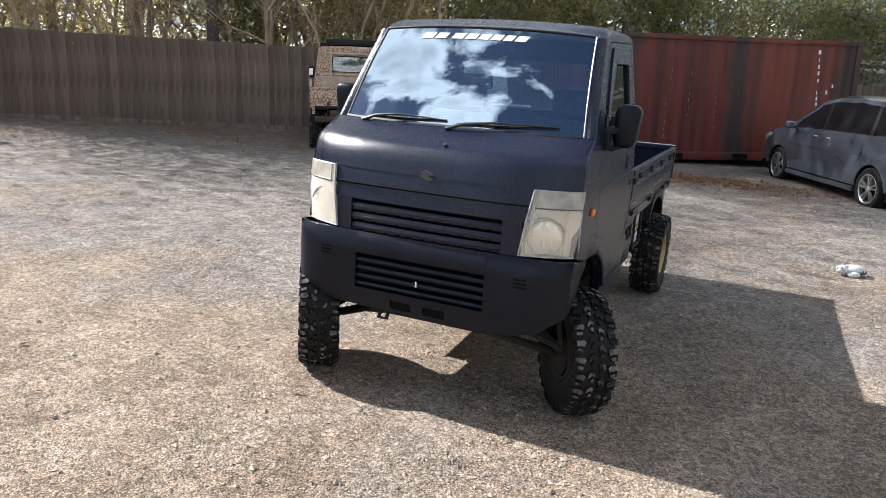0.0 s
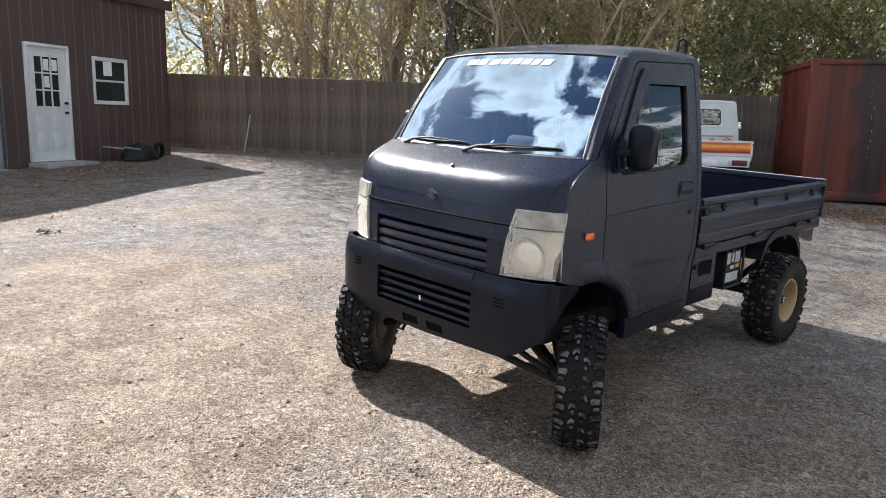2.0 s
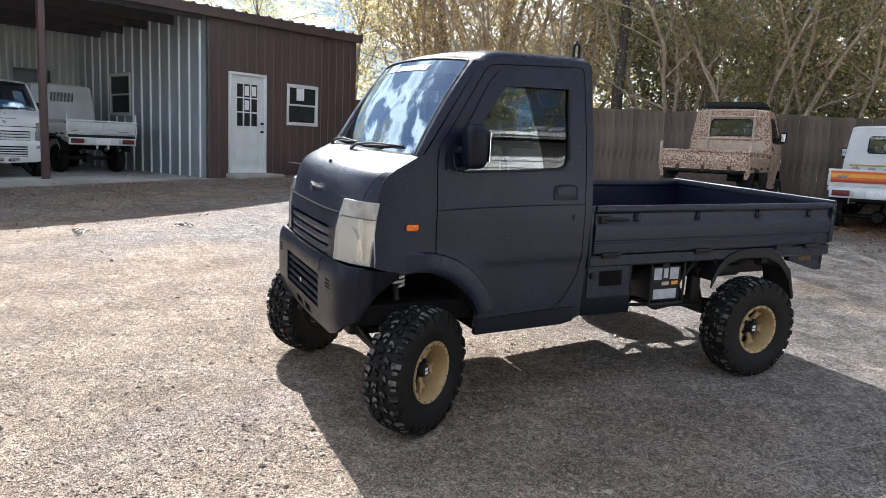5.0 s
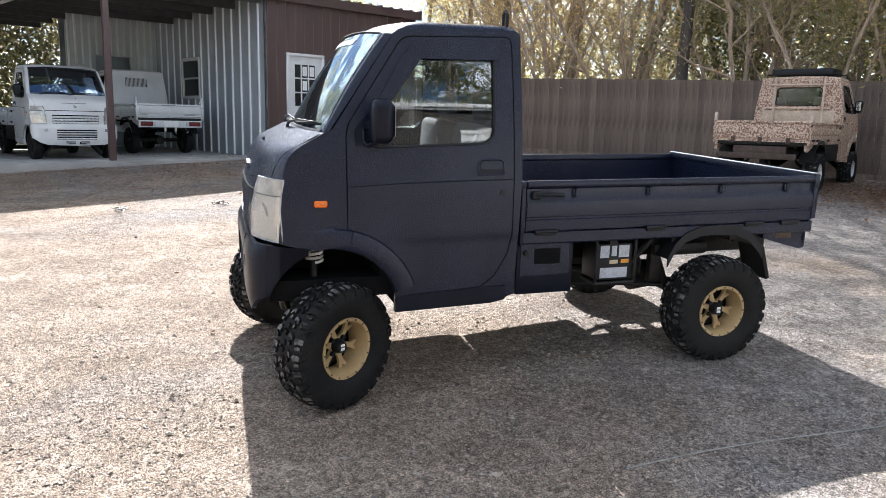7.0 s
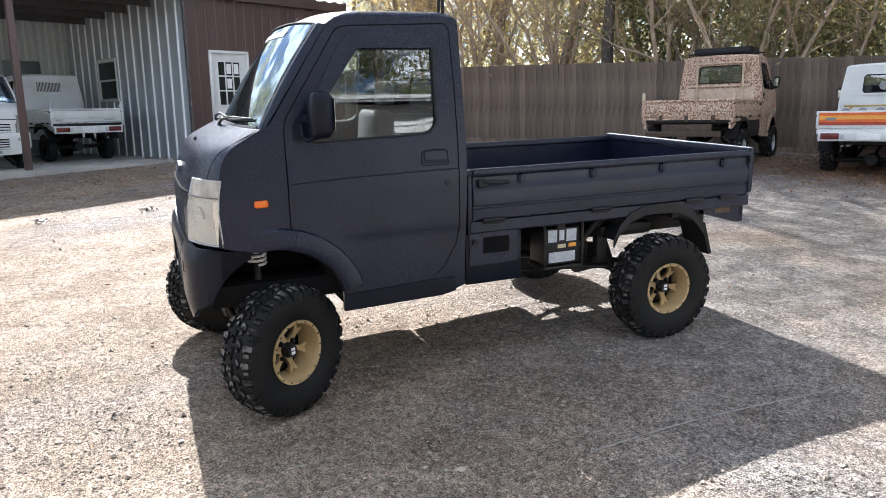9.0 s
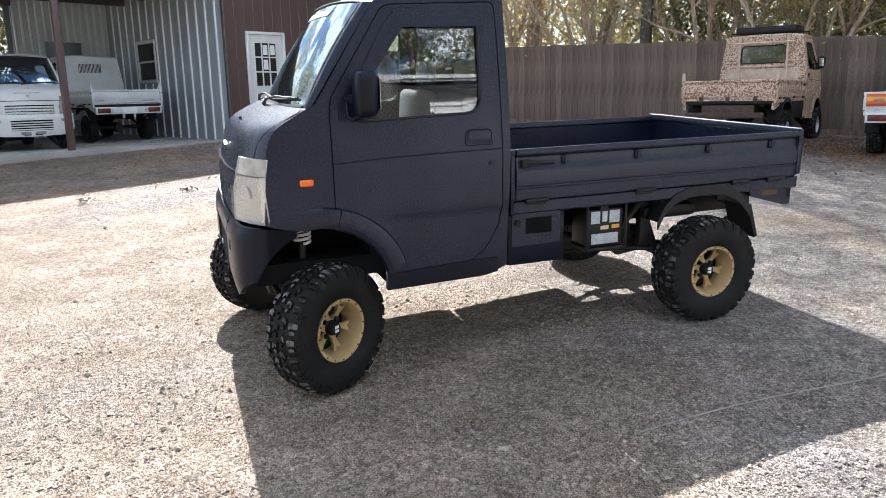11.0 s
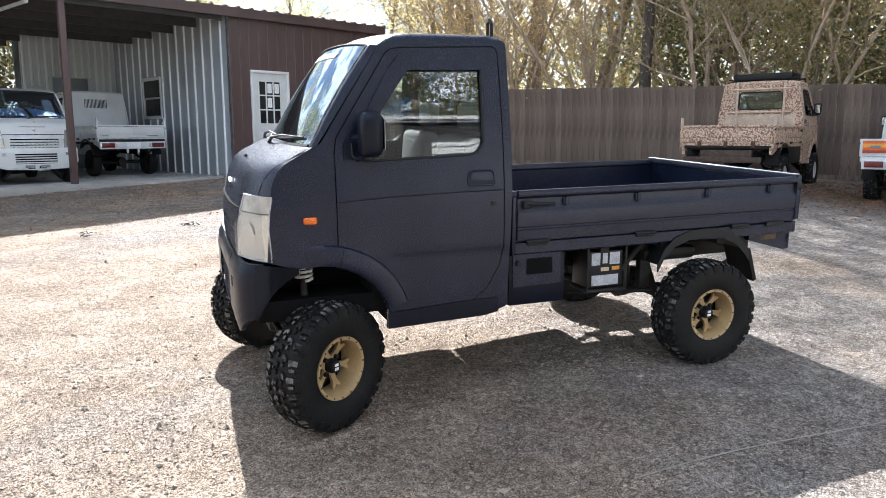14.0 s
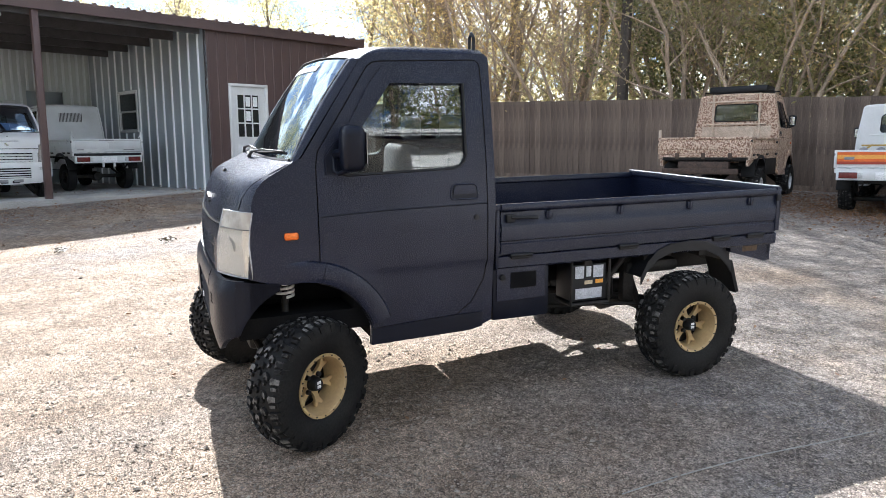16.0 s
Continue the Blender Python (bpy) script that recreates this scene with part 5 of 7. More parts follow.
for s in (-3.7, -7.6):
    for v in (0.0, 6.2):
        if s == -3.7 and v > 1:
            continue
        bm = bmesh.new()
        box(bm, s - 0.055, s + 0.055, v - 0.055, v + 0.055, 0.45, 3.84, 0.006)
        box(bm, s - 0.10, s + 0.10, v - 0.10, v + 0.10, 0.50, 0.535, 0.004)
        part("post", bm, M["maroon_metal"], shop)
bm = bmesh.new()
tube(bm, [(-4.2, 0.12, 3.72), (-4.6, 4.0, 3.64), (-4.95, 7.85, 3.58)], 0.035, 8)
part("roof_brace", bm, M["rib_pale"], shop, "pale pipe brace under the carport roof")
bm = bmesh.new()
box(bm, -4.32, -4.19, 6.54, 6.67, 0.45, 3.70, 0.006)
part("post", bm, M["purlin_grey"], shop)
slab = bmesh.new()
box(slab, -9.6, -0.5, -0.30, 8.2, 0.30, 0.555, 0.01)
slab_ob = tagged(finish("concrete_slab", slab, M["concrete"]), "pale concrete carport slab with scattered leaves", "floor", kind="structure")
slab_ob.matrix_world = B
step = bmesh.new()
box(step, -0.1, 1.05, -0.55, -0.06, 0.45, 0.655, 0.01)
st = tagged(finish("doorstep", step, M["concrete"]), "low concrete doorstep", "step", kind="structure")
st.matrix_world = B

# fence of upright boards; the boards hang on the yard side of three rails
FENCE = [(-17.18, 4.16), (-5.17, 12.44), (4.3, 21.0)]


def make_fence():
    root = tagged(finish("fence", box(bmesh.new(), 0, 0.01, 0, 0.01, -0.3, 0), M["fence_wood"]), "weathered grey-brown wooden privacy fence of upright boards", "fence", kind="structure")
    root.matrix_world = pose(FENCE[0][0], FENCE[0][1], 0.5)
    meshes = []
    rng = random.Random(4)
    for k in range(8):
        bm = bmesh.new()
        h = 1.82 + rng.uniform(-0.012, 0.008)
        c = 0.010
        w_ = 0.0703 - rng.uniform(0, 0.0006)
        foot = w_ - (0.0045 if k % 4 == 0 else 0.0)
        prism(bm, [(-foot, 0), (foot, 0), (foot, 0.5), (w_, 0.75 + 0.1 * (k % 3)), (w_, h - c), (w_ - c, h), (-w_ + c, h), (-w_, h - c)], 1, 0, 0.017)
        me = bpy.data.meshes.new("board")
        bmesh.ops.recalc_face_normals(bm, faces=bm.faces)
        bm.to_mesh(me)
        bm.free()
        me.materials.append(M["fence_wood"])
        meshes.append(me)
    inv = root.matrix_world.inverted()
    for (x0, y0), (x1, y1) in zip(FENCE, FENCE[1:]):
        d = Vector((x1 - x0, y1 - y0))
        n = int(d.length / 0.1405)
        ang = math.degrees(math.atan2(d.y, d.x))
        for i in range(n):
            p = Vector((x0, y0)) + d * ((i + 0.5) / n)
            z = yard_z(p.x, p.y) + 0.005 + rng.uniform(-0.006, 0.006)
            m = pose(p.x, p.y, z, rng.uniform(-0.4, 0.4), rng.uniform(-0.08, 0.08), ang + rng.uniform(-0.35, 0.35)) @ pose(0, rng.uniform(-0.003, 0.003), 0)
            ob = new("board", meshes[rng.randrange(8)])
            ob.parent = root
            ob.matrix_local = inv @ m
        nrm = Vector((-d.y, d.x)).normalized()
        for i in range(int(d.length / 2.4) + 1):
            p = Vector((x0, y0)) + d.normalized() * (2.4 * i) + nrm * 0.09
            bm = bmesh.new()
            box(bm, -0.045, 0.045, -0.045, 0.045, -0.3, 1.75)
            po = part("fence_post", bm, M["fence_wood"], root)
            po.matrix_local = inv @ pose(p.x, p.y, yard_z(p.x, p.y), 0, 0, ang)
        bm = bmesh.new()
        a, b = Vector((x0, y0)) - nrm * 0.004, Vector((x1, y1)) - nrm * 0.004
        rows = []
        for q in spread(0, 1, 16):
            p = a.lerp(b, q)
            z = yard_z(p.x, p.y) - 0.02
            rows.append([(p.x, p.y, z), (p.x, p.y, z + 0.115)])
        grid(bm, rows, (-nrm.x * 0.022, -nrm.y * 0.022, 0))
        po = part("kick_board", bm, M["fence_wood"], root)
        po.matrix_local = inv
        for hz in (0.25, 0.9, 1.55):
            bm = bmesh.new()
            a, b = Vector((x0, y0)) + nrm * 0.036, Vector((x1, y1)) + nrm * 0.036
            rows = []
            for q in spread(0, 1, 12):
                p = a.lerp(b, q)
                z = yard_z(p.x, p.y) + hz
                rows.append([(p.x, p.y, z - 0.045), (p.x, p.y, z + 0.045)])
            grid(bm, rows, (nrm.x * 0.038, nrm.y * 0.038, 0))
            po = part("fence_rail", bm, M["fence_wood"], root)
            po.matrix_local = inv
    return root


def container_paint():
    """Faded red paint in bands of different age along the container, with rust and bare streaks running down."""
    m = material("container_red", (0.125, 0.021, 0.012), (0.062, 0.015, 0.011), 2.2, 0.55, 0.0, 0.0006, 60, 0.25, streak=(2.2, 2.2, 0.12), contrast=(0.42, 0.68))
    nt = m.node_tree
    hsv = next(n for n in nt.nodes if n.type == "HUE_SAT")
    plain = hsv.inputs["Color"].links[0].from_socket
    co = next(n for n in nt.nodes if n.type == "TEX_COORD")
    sp, wob = nt.nodes.new("ShaderNodeSeparateXYZ"), nt.nodes.new("ShaderNodeTexNoise")
    wob.inputs["Scale"].default_value, wob.inputs["Detail"].default_value = 1.3, 4
    nt.links.new(co.outputs["Object"], sp.inputs[0])
    nt.links.new(co.outputs["Object"], wob.inputs["Vector"])
    shift = nt.nodes.new("ShaderNodeMath")
    shift.operation, shift.inputs[1].default_value = "MULTIPLY_ADD", 0.55
    nt.links.new(wob.outputs["Fac"], shift.inputs[0])
    nt.links.new(sp.outputs["X"], shift.inputs[2])
    pos = nt.nodes.new("ShaderNodeMapRange")
    pos.inputs["From Min"].default_value, pos.inputs["From Max"].default_value = 0.275, 6.335
    nt.links.new(shift.outputs[0], pos.inputs["Value"])
    band = nt.nodes.new("ShaderNodeValToRGB")
    ramp = band.color_ramp
    orange, red, sooty = (1.30, 1.38, 1.25, 1), (1.0, 0.85, 0.9, 1), (0.36, 0.95, 1.5, 1)
    ramp.elements[0].position, ramp.elements[0].color = 0.0, orange
    ramp.elements[1].position, ramp.elements[1].color = 1.0, sooty
    for at, tone in ((0.11, orange), (0.14, sooty), (0.20, sooty), (0.235, red), (0.525, red), (0.55, sooty), (0.595, sooty), (0.62, orange), (0.90, orange), (0.945, sooty)):
        ramp.elements.new(at).color = tone
    nt.links.new(pos.outputs[0], band.inputs[0])
    mul = nt.nodes.new("ShaderNodeMix")
    mul.data_type, mul.blend_type = "RGBA", "MULTIPLY"
    mul.inputs["Factor"].default_value = 1.0
    nt.links.new(plain, mul.inputs["A"])
    nt.links.new(band.outputs[0], mul.inputs["B"])
    nt.links.new(mul.outputs["Result"], hsv.inputs["Color"])
    return m


M["container_red"] = container_paint()


# shipping container
def make_container():
    root = thing("shipping_container", "rusty red corrugated steel shipping container", "container", pose(-2.19, 10.64, yard_z(-0.5, 12.0) - 0.07, 0, 0, 32.8))
    L, D, H = 6.06, 2.44, 2.56
    bm = bmesh.new()

    def corrugated(n, length, z0, z1, place):
        pts, step_ = [], length / n
        for i in range(n):
            for f, o in ((0.0, 0.0), (0.25, 0.0), (0.5, 0.034), (0.75, 0.034)):
                pts.append(((i + f) * step_, o))
        pts.append((length, 0.0))
        grid(bm, [[place(a, o, z) for a, o in pts] for z in (z0, z1)])
    corrugated(22, L - 0.24, 0.30, H - 0.10, lambda a, o, z: (0.12 + a, 0.03 + o, z))
    corrugated(22, L - 0.24, 0.30, H - 0.10, lambda a, o, z: (0.12 + a, D - 0.03 - o, z))
    corrugated(9, D - 0.24, 0.30, H - 0.10, lambda a, o, z: (0.03 + o, 0.12 + a, z))
    corrugated(9, D - 0.24, 0.30, H - 0.10, lambda a, o, z: (L - 0.03 - o, 0.12 + a, z))
    part("corrugated_wall", bm, M["container_red"], root)
    bm = bmesh.new()
    box(bm, 0.05, L - 0.05, 0.05, D - 0.05, H - 0.06, H - 0.03)
    part("roof", bm, M["container_red"], root)
    for x in (0.0, L - 0.12):
        for y in (0.0, D - 0.12):
            bm = bmesh.new()
            box(bm, x, x + 0.12, y, y + 0.12, 0.06, H, 0.008)
            part("corner_post", bm, M["container_red"], root)
    for y in (0.0, D - 0.08):
        for z0, z1 in ((0.14, 0.30), (H - 0.10, H - 0.01)):
            bm = bmesh.new()
            box(bm, 0.12, L - 0.12, y, y + 0.08, z0, z1, 0.006)
            part("side_rail", bm, M["container_red"], root)
    for x in (0.0, L - 0.08):
        for z0, z1 in ((0.14, 0.30), (H - 0.10, H - 0.01)):
            bm = bmesh.new()
            box(bm, x, x + 0.08, 0.12, D - 0.12, z0, z1, 0.006)
            part("end_rail", bm, M["container_red"], root)
    bm = bmesh.new()
    box(bm, 0.1, L - 0.1, 0.1, D - 0.1, 0.16, 0.24)
    part("floor", bm, M["dark_void"], root)
    # near-black plates on the rail stand for shade inside the fork pockets
    for x in (2.1, 3.5):
        bm = bmesh.new()
        box(bm, x, x + 0.32, -0.004, 0.02, 0.155, 0.27)
        part("fork_pocket", bm, M["dark_void"], root)
    rng = random.Random(2)
    for x0, tops in ((5.14, (2.36, 2.20, 2.08, 1.95, 1.80, 1.56, 1.45, 1.34, 1.23, 1.12)), (5.40, (1.58,)), (5.52, (1.70,))):
        for k, top in enumerate(tops):
            bm = bmesh.new()
            wide = 0.026 if k == 0 and x0 < 5.2 else rng.choice((0.008, 0.016, 0.018))
            box(bm, x0 - wide, x0 + wide, 0.026, 0.0295, top - rng.uniform(0.060, 0.080), top, m=pose(0.01 * k, 0, 0))
            part("lettering", bm, M["white_decal"], root, "worn white upright lettering")
    for x0, z0, z1 in ((1.02, 0.9, 1.75), (1.98, 0.55, 1.35), (2.06, 1.3, 1.95), (2.45, 1.0, 1.9), (3.02, 0.75, 1.55), (0.98, 1.8, 2.2)):
        bm = bmesh.new()
        z = z0
        while z < z1:
            dz = rng.uniform(0.03, 0.11)
            x = x0 + rng.uniform(-0.018, 0.018)
            tube(bm, [(x, 0.029, z), (x + rng.uniform(-0.006, 0.006), 0.029, z + dz * 0.5), (x + rng.uniform(-0.006, 0.006), 0.029, z + dz)], [0.001, rng.uniform(0.002, 0.006), 0.001], 4)
            z += dz + rng.uniform(0.02, 0.12)
        part("paint_scrape", bm, M["concrete"], root, "pale scrape running down the red paint")
    return root


make_container()

# the lifted truck
TRUCK = pose(-0.05, 0, 0.052, 0.85, 2.46, 0)
hero = thing("lifted_kei_truck", "lifted dark blue-black kei truck with tan wheels on gravel", "truck", TRUCK)
hero_body = kei_truck(hero, M["bedliner"], hero=True, steer=33, rim_mat=M["rim_tan"])

# ---- details of the lifted truck ----


def hero_details():
    b = hero_body
    # battery tray under the bed
    bm = bmesh.new()
    box(bm, 0.52, 0.695, 1.600, 1.825, 0.500, 0.712, 0.008)
    tray = b("battery", bm, M["black_plastic"], None, "black battery with pale and amber labels")
    for y0, y1, z0, z1, mt in ((1.618, 1.675, 0.632, 0.702, "label_grey"), (1.690, 1.722, 0.640, 0.702, "label_grey"), (1.736, 1.802, 0.632, 0.702, "label_grey"), (1.622, 1.795, 0.514, 0.574, "label_grey"), (1.680, 1.732, 0.596, 0.618, "label_pale"), (1.752, 1.802, 0.598, 0.620, "label_amber")):
        bm = bmesh.new()
        box(bm, 0.6955, 0.698, y0, y1, z0, z1, 0.0008, 1)
        b("label", bm, M[mt], tray)
    bm = bmesh.new()
    for y in (1.590, 1.838):
        tube(bm, [(0.703, y, 0.740), (0.707, y, 0.60), (0.703, y, 0.485)], 0.008, 6)
        tube(bm, [(0.55, y, 0.485), (0.703, y, 0.485)], 0.008, 6)
    tube(bm, [(0.703, 1.59, 0.485), (0.703, 1.838, 0.485)], 0.008, 6)
    box(bm, 0.52, 0.705, 1.59, 1.838, 0.478, 0.494)
    b("battery_cage", bm, M["steel_dark"])
    bm = bmesh.new()
    tube(bm, [(0.60, 1.65, 0.712), (0.60, 1.67, 0.750), (0.58, 1.74, 0.748), (0.50, 1.80, 0.71)], 0.012, 8)
    tube(bm, [(0.62, 1.78, 0.712), (0.60, 1.81, 0.745), (0.50, 1.83, 0.70)], 0.010, 8)
    b("battery_cable", bm, M["steel_dark"])
    # braces and hoses seen under the bed
    bm = bmesh.new()
    tube(bm, [(0.60, 1.86, 0.56), (0.60, 2.03, 0.73)], 0.018, 8)
    box(bm, 0.54, 0.59, 2.02, 2.09, 0.44, 0.74, 0.004)
    tube(bm, [(0.50, 1.50, 0.44), (0.56, 1.9, 0.43), (0.60, 2.1, 0.42)], 0.011, 8)
    box(bm, 0.30, 0.62, 2.02, 2.40, 0.60, 0.68, 0.03)
    box(bm, 0.20, 0.52, 1.84, 2.02, 0.42, 0.60, 0.05, 3)
    b("under_bed_brace", bm, M["steel_dark"])
    # brown cast block in the rear bracket
    bm = bmesh.new()
    box(bm, 0.64, 0.702, 2.80, 2.93, 0.690, 0.770, 0.012)
    b("rear_hook_block", bm, M["rusty_metal"], None, "rusty brown tow hook block")
    # hooks on the roof
    for x in (0.56, -0.28):
        bm = bmesh.new()
        tube(bm, [(x - 0.025, 1.045, 1.85), (x - 0.025, 1.045, 1.925), (x, 1.045, 1.945), (x + 0.025, 1.045, 1.925), (x + 0.025, 1.045, 1.85)], 0.009, 8)
        b("roof_hook", bm, M["black_plastic"])
    bm = bmesh.new()
    tube(bm, [(-0.655, 0.46, 1.80), (-0.66, 0.52, 1.87), (-0.662, 0.58, 1.93)], [0.005, 0.0035, 0.002], 6)
    b("aerial", bm, M["black_plastic"])
    # tow loops and plate bracket under the bumper
    for sgn in (1, -1):
        bm = bmesh.new()
        tube(bm, [(sgn * 0.20, -0.06, 0.345), (sgn * 0.45, -0.01, 0.290), (sgn * 0.62, 0.04 + sgn * 0.05, 0.235)], [0.024, 0.020, 0.024], 8)
        tube(bm, [(sgn * 0.26, 0.30, 0.340), (sgn * 0.60, 0.08 + sgn * 0.05, 0.235)], 0.018, 8)
        b("control_arm", bm, M["steel_dark"])
    bm = bmesh.new()
    box(bm, -0.30, 0.30, -0.12, 0.10, 0.320, 0.445, 0.03)
    b("front_crossmember", bm, M["steel_dark"])
    for x in (-0.20,):
        bm = bmesh.new()
        tube(bm, [(x - 0.022, -0.22, 0.42), (x - 0.022, -0.265, 0.360), (x + 0.022, -0.265, 0.360), (x + 0.022, -0.22, 0.42)], 0.011, 8)
        b("tow_loop", bm, M["steel_dark"])
    bm = bmesh.new()
    box(bm, -0.004, 0.004, -0.314, -0.308, 0.570, 0.598, 0.001)
    b("wire_tie", bm, M["white_decal"])
    # paper on the dash and a red hazard switch
    bm = bmesh.new()
    box(bm, 0.10, 0.40, 0.10, 0.24, 1.288, 1.294, m=pose(0, 0, 0))
    b("dash_paper", bm, M["white_decal"])
    bm = bmesh.new()
    prism(bm, [(0.26, 1.272), (0.30, 1.272), (0.28, 1.300)], 0, 0.03, 0.05)
    b("hazard_switch", bm, M["red_lens"])


M["label_grey"] = material("label_grey", (0.46, 0.48, 0.52), (0.36, 0.38, 0.42), 20, 0.45)
M["label_pale"] = material("label_pale", (0.62, 0.52, 0.34), (0.50, 0.42, 0.28), 30, 0.5)
M["label_amber"] = material("label_amber", (0.72, 0.33, 0.03), (0.60, 0.26, 0.03), 30, 0.5)
M["rusty_metal"] = material("rusty_metal", (0.07, 0.045, 0.028), (0.14, 0.095, 0.055), 15, 0.8, 0, 0.001, 60)
hero_details()

# ---- the other trucks ----
M["camo"] = material("camo", (0.64, 0.49, 0.37), (0.22, 0.115, 0.072), 40, 0.6, 0, 0, 120, 0.30, contrast=(0.44, 0.58))
M["camo_plain"] = material("camo_plain", (0.60, 0.48, 0.37), (0.45, 0.36, 0.27), 9, 0.6)
M["stripe_orange"] = material("stripe_orange", (0.78, 0.17, 0.03), (0.70, 0.13, 0.02), 12, 0.4)
M["stripe_yellow"] = material("stripe_yellow", (0.85, 0.42, 0.08), (0.8, 0.36, 0.06), 12, 0.4)
M["stripe_red"] = material("stripe_red", (0.42, 0.06, 0.03), (0.36, 0.05, 0.03), 12, 0.4)
M["brown_steel"] = material("brown_steel", (0.055, 0.038, 0.028), (0.09, 0.06, 0.045), 15, 0.8, 0, 0.001, 60)
M["straw"] = material("straw", (0.52, 0.36, 0.10), (0.40, 0.27, 0.08), 20, 0.8)
M["grey_pad"] = material("grey_pad", (0.30, 0.30, 0.31), (0.22, 0.22, 0.23), 12, 0.7)


def rear_lights(b, wide=0.50, z=0.70, mat=None):
    bm = bmesh.new()
    box(bm, -0.70, 0.70, 3.02, 3.075, z - 0.075, z + 0.075, 0.012)
    bar = b("rear_panel", bm, mat or M["white_paint"])
    for sgn in (1, -1):
        bm = bmesh.new()
        box(bm, sgn * 0.40, sgn * 0.66, 3.070, 3.088, z - 0.045, z + 0.050, 0.006)
        b("tail_lamp", bm, M["red_lens"], bar)
        bm = bmesh.new()
        box(bm, sgn * 0.33, sgn * 0.395, 3.070, 3.086, z - 0.040, z + 0.040, 0.006)
        b("reverse_lamp", bm, M["lamp_clear"], bar)
    bm = bmesh.new()
    box(bm, -0.16, 0.16, 3.072, 3.080, z - 0.06, z + 0.06, 0.004)
    b("plate", bm, M["white_decal"], bar)


def place_truck(x, y, heading, dz=0.0):
    """Pose of a truck whose nose points along heading (degrees from +x)."""
    return pose(x, y, yard_z(x, y) + dz, 0, 0, heading + 90)


# orange-striped white truck by the fence, tail towards the yard
orange = thing("striped_kei_truck", "white kei truck with orange and yellow striped tail gate", "truck", place_truck(-4.86, 11.95, 121.2, -0.05) @ Matrix.Diagonal((0.95, 1.0, 0.95, 1)), "parked kei trucks")
ob_body = kei_truck(orange, M["white_paint"], drop=0.11, r=0.30, tyre_w=0.20, track=(0.62, 0.62), rim_mat=M["steel_dark"], knobby=True, rear_half=0.36)
rear_lights(ob_body, z=0.70)
for z0, z1, mt in ((0.862, 0.905, "stripe_red"), (0.905, 0.948, "stripe_orange"), (0.948, 0.985, "stripe_yellow"), (0.985, 1.008, "stripe_yellow"), (1.008, 1.050, "stripe_orange")):
    bm = bmesh.new()
    box(bm, -0.70, 0.70, 3.030, 3.0445, z0 + 0.012, z1 + 0.012)
    ob_body("stripe", bm, M[mt])
bm = bmesh.new()
box(bm, 0.46, 0.60, 3.0445, 3.048, 0.945, 0.990, 0.002)
ob_body("badge", bm, M["grey_pad"])
bm = bmesh.new()
for p, q in (((-0.66, 1.2, 1.02), (-0.45, 1.2, 1.17)), ((0.66, 1.2, 1.02), (0.45, 1.2, 1.17)), ((-0.62, 1.18, 1.16), (0.62, 1.18, 1.16))):
    tube(bm, [p, q], 0.016, 6)
ob_body("yellow_strap", bm, M["straw"])
for x in (-0.32, -0.08, 0.16, 0.40):
    bm = bmesh.new()
    bmesh.ops.create_uvsphere(bm, u_segments=14, v_segments=8, radius=0.075, matrix=pose(x, 2.6, 1.06))
    ob_body("rolled_pad", bm, M["grey_pad"])
bm = bmesh.new()
lathe(bm, [(0.0, 0.0), (0.075, 0.0), (0.075, 0.004), (0.0, 0.004)], 20, pose(0.04, 1.096, 1.50, 0, 0, 90))
ob_body("round_sticker", bm, M["grey_pad"])
bm = bmesh.new()
box(bm, -0.52, 0.52, 1.094, 1.104, 1.335, 1.350, 0.004)
ob_body("pressed_rib", bm, M["white_paint"])

# camouflaged truck at the fence
camo = thing("camouflage_kei_truck", "kei truck in tan and brown camouflage with a roof rack", "truck", place_truck(-6.93, 10.33, 122.3, -0.075), "parked kei trucks")
cb = kei_truck(camo, M["camo"], drop=-0.02, r=0.31, tyre_w=0.21, track=(0.68, 0.66), rim_mat=M["spring"], knobby=True, gate_mat=M["camo"], bed="flat", rear_half=0.38)
for sgn in (1, -1):
    bm = bmesh.new()
    prism(bm, [(2.985, 1.08), (3.035, 1.08), (3.030, 1.16), (3.012, 1.22), (2.992, 1.20)], 0, sgn * 0.70, sgn * 0.742)
    cb("gate_horn", bm, M["camo_plain"])
    bm = bmesh.new()
    tube(bm, [(sgn * 0.40, 1.14, 1.05), (sgn * 0.40, 1.125, 1.60), (sgn * 0.40, 1.10, 1.88)], 0.020, 8)
    cb("rack_upright", bm, M["camo_plain"])
bm = bmesh.new()
tube(bm, [(-0.52, 1.13, 1.335), (0.52, 1.13, 1.335)], 0.016, 8)
tube(bm, [(-0.52, 1.13, 1.74), (0.52, 1.13, 1.74)], 0.016, 8)
cb("rack_bar", bm, M["camo_plain"])
bm = bmesh.new()
box(bm, -0.60, 0.60, 1.100, 1.112, 1.05, 1.30, 0.004)
cb("cab_panel", bm, M["camo_plain"], None, "plain dusty tan panel under the rear window")
bm = bmesh.new()
box(bm, -0.50, 0.50, 0.42, 1.06, 1.905, 2.02, 0.02)
for y in (0.5, 0.98):
    tube(bm, [(-0.60, y, 1.86), (-0.60, y, 1.925), (0.60, y, 1.925), (0.60, y, 1.86)], 0.014, 6)
cb("roof_rack", bm, M["black_plastic"], None, "black roof rack with a flat case")
bm = bmesh.new()
box(bm, -0.56, 0.66, 3.04, 3.08, 0.50, 0.59, 0.01)
box(bm, -0.4, 0.4, 2.94, 3.04, 0.53, 0.70, 0.01)
for x in (-0.42, 0.0, 0.42):
    box(bm, x - 0.03, x + 0.03, 3.035, 3.05, 0.74, 0.84, 0.004)
cb("step_bumper", bm, M["brown_steel"])
bm = bmesh.new()
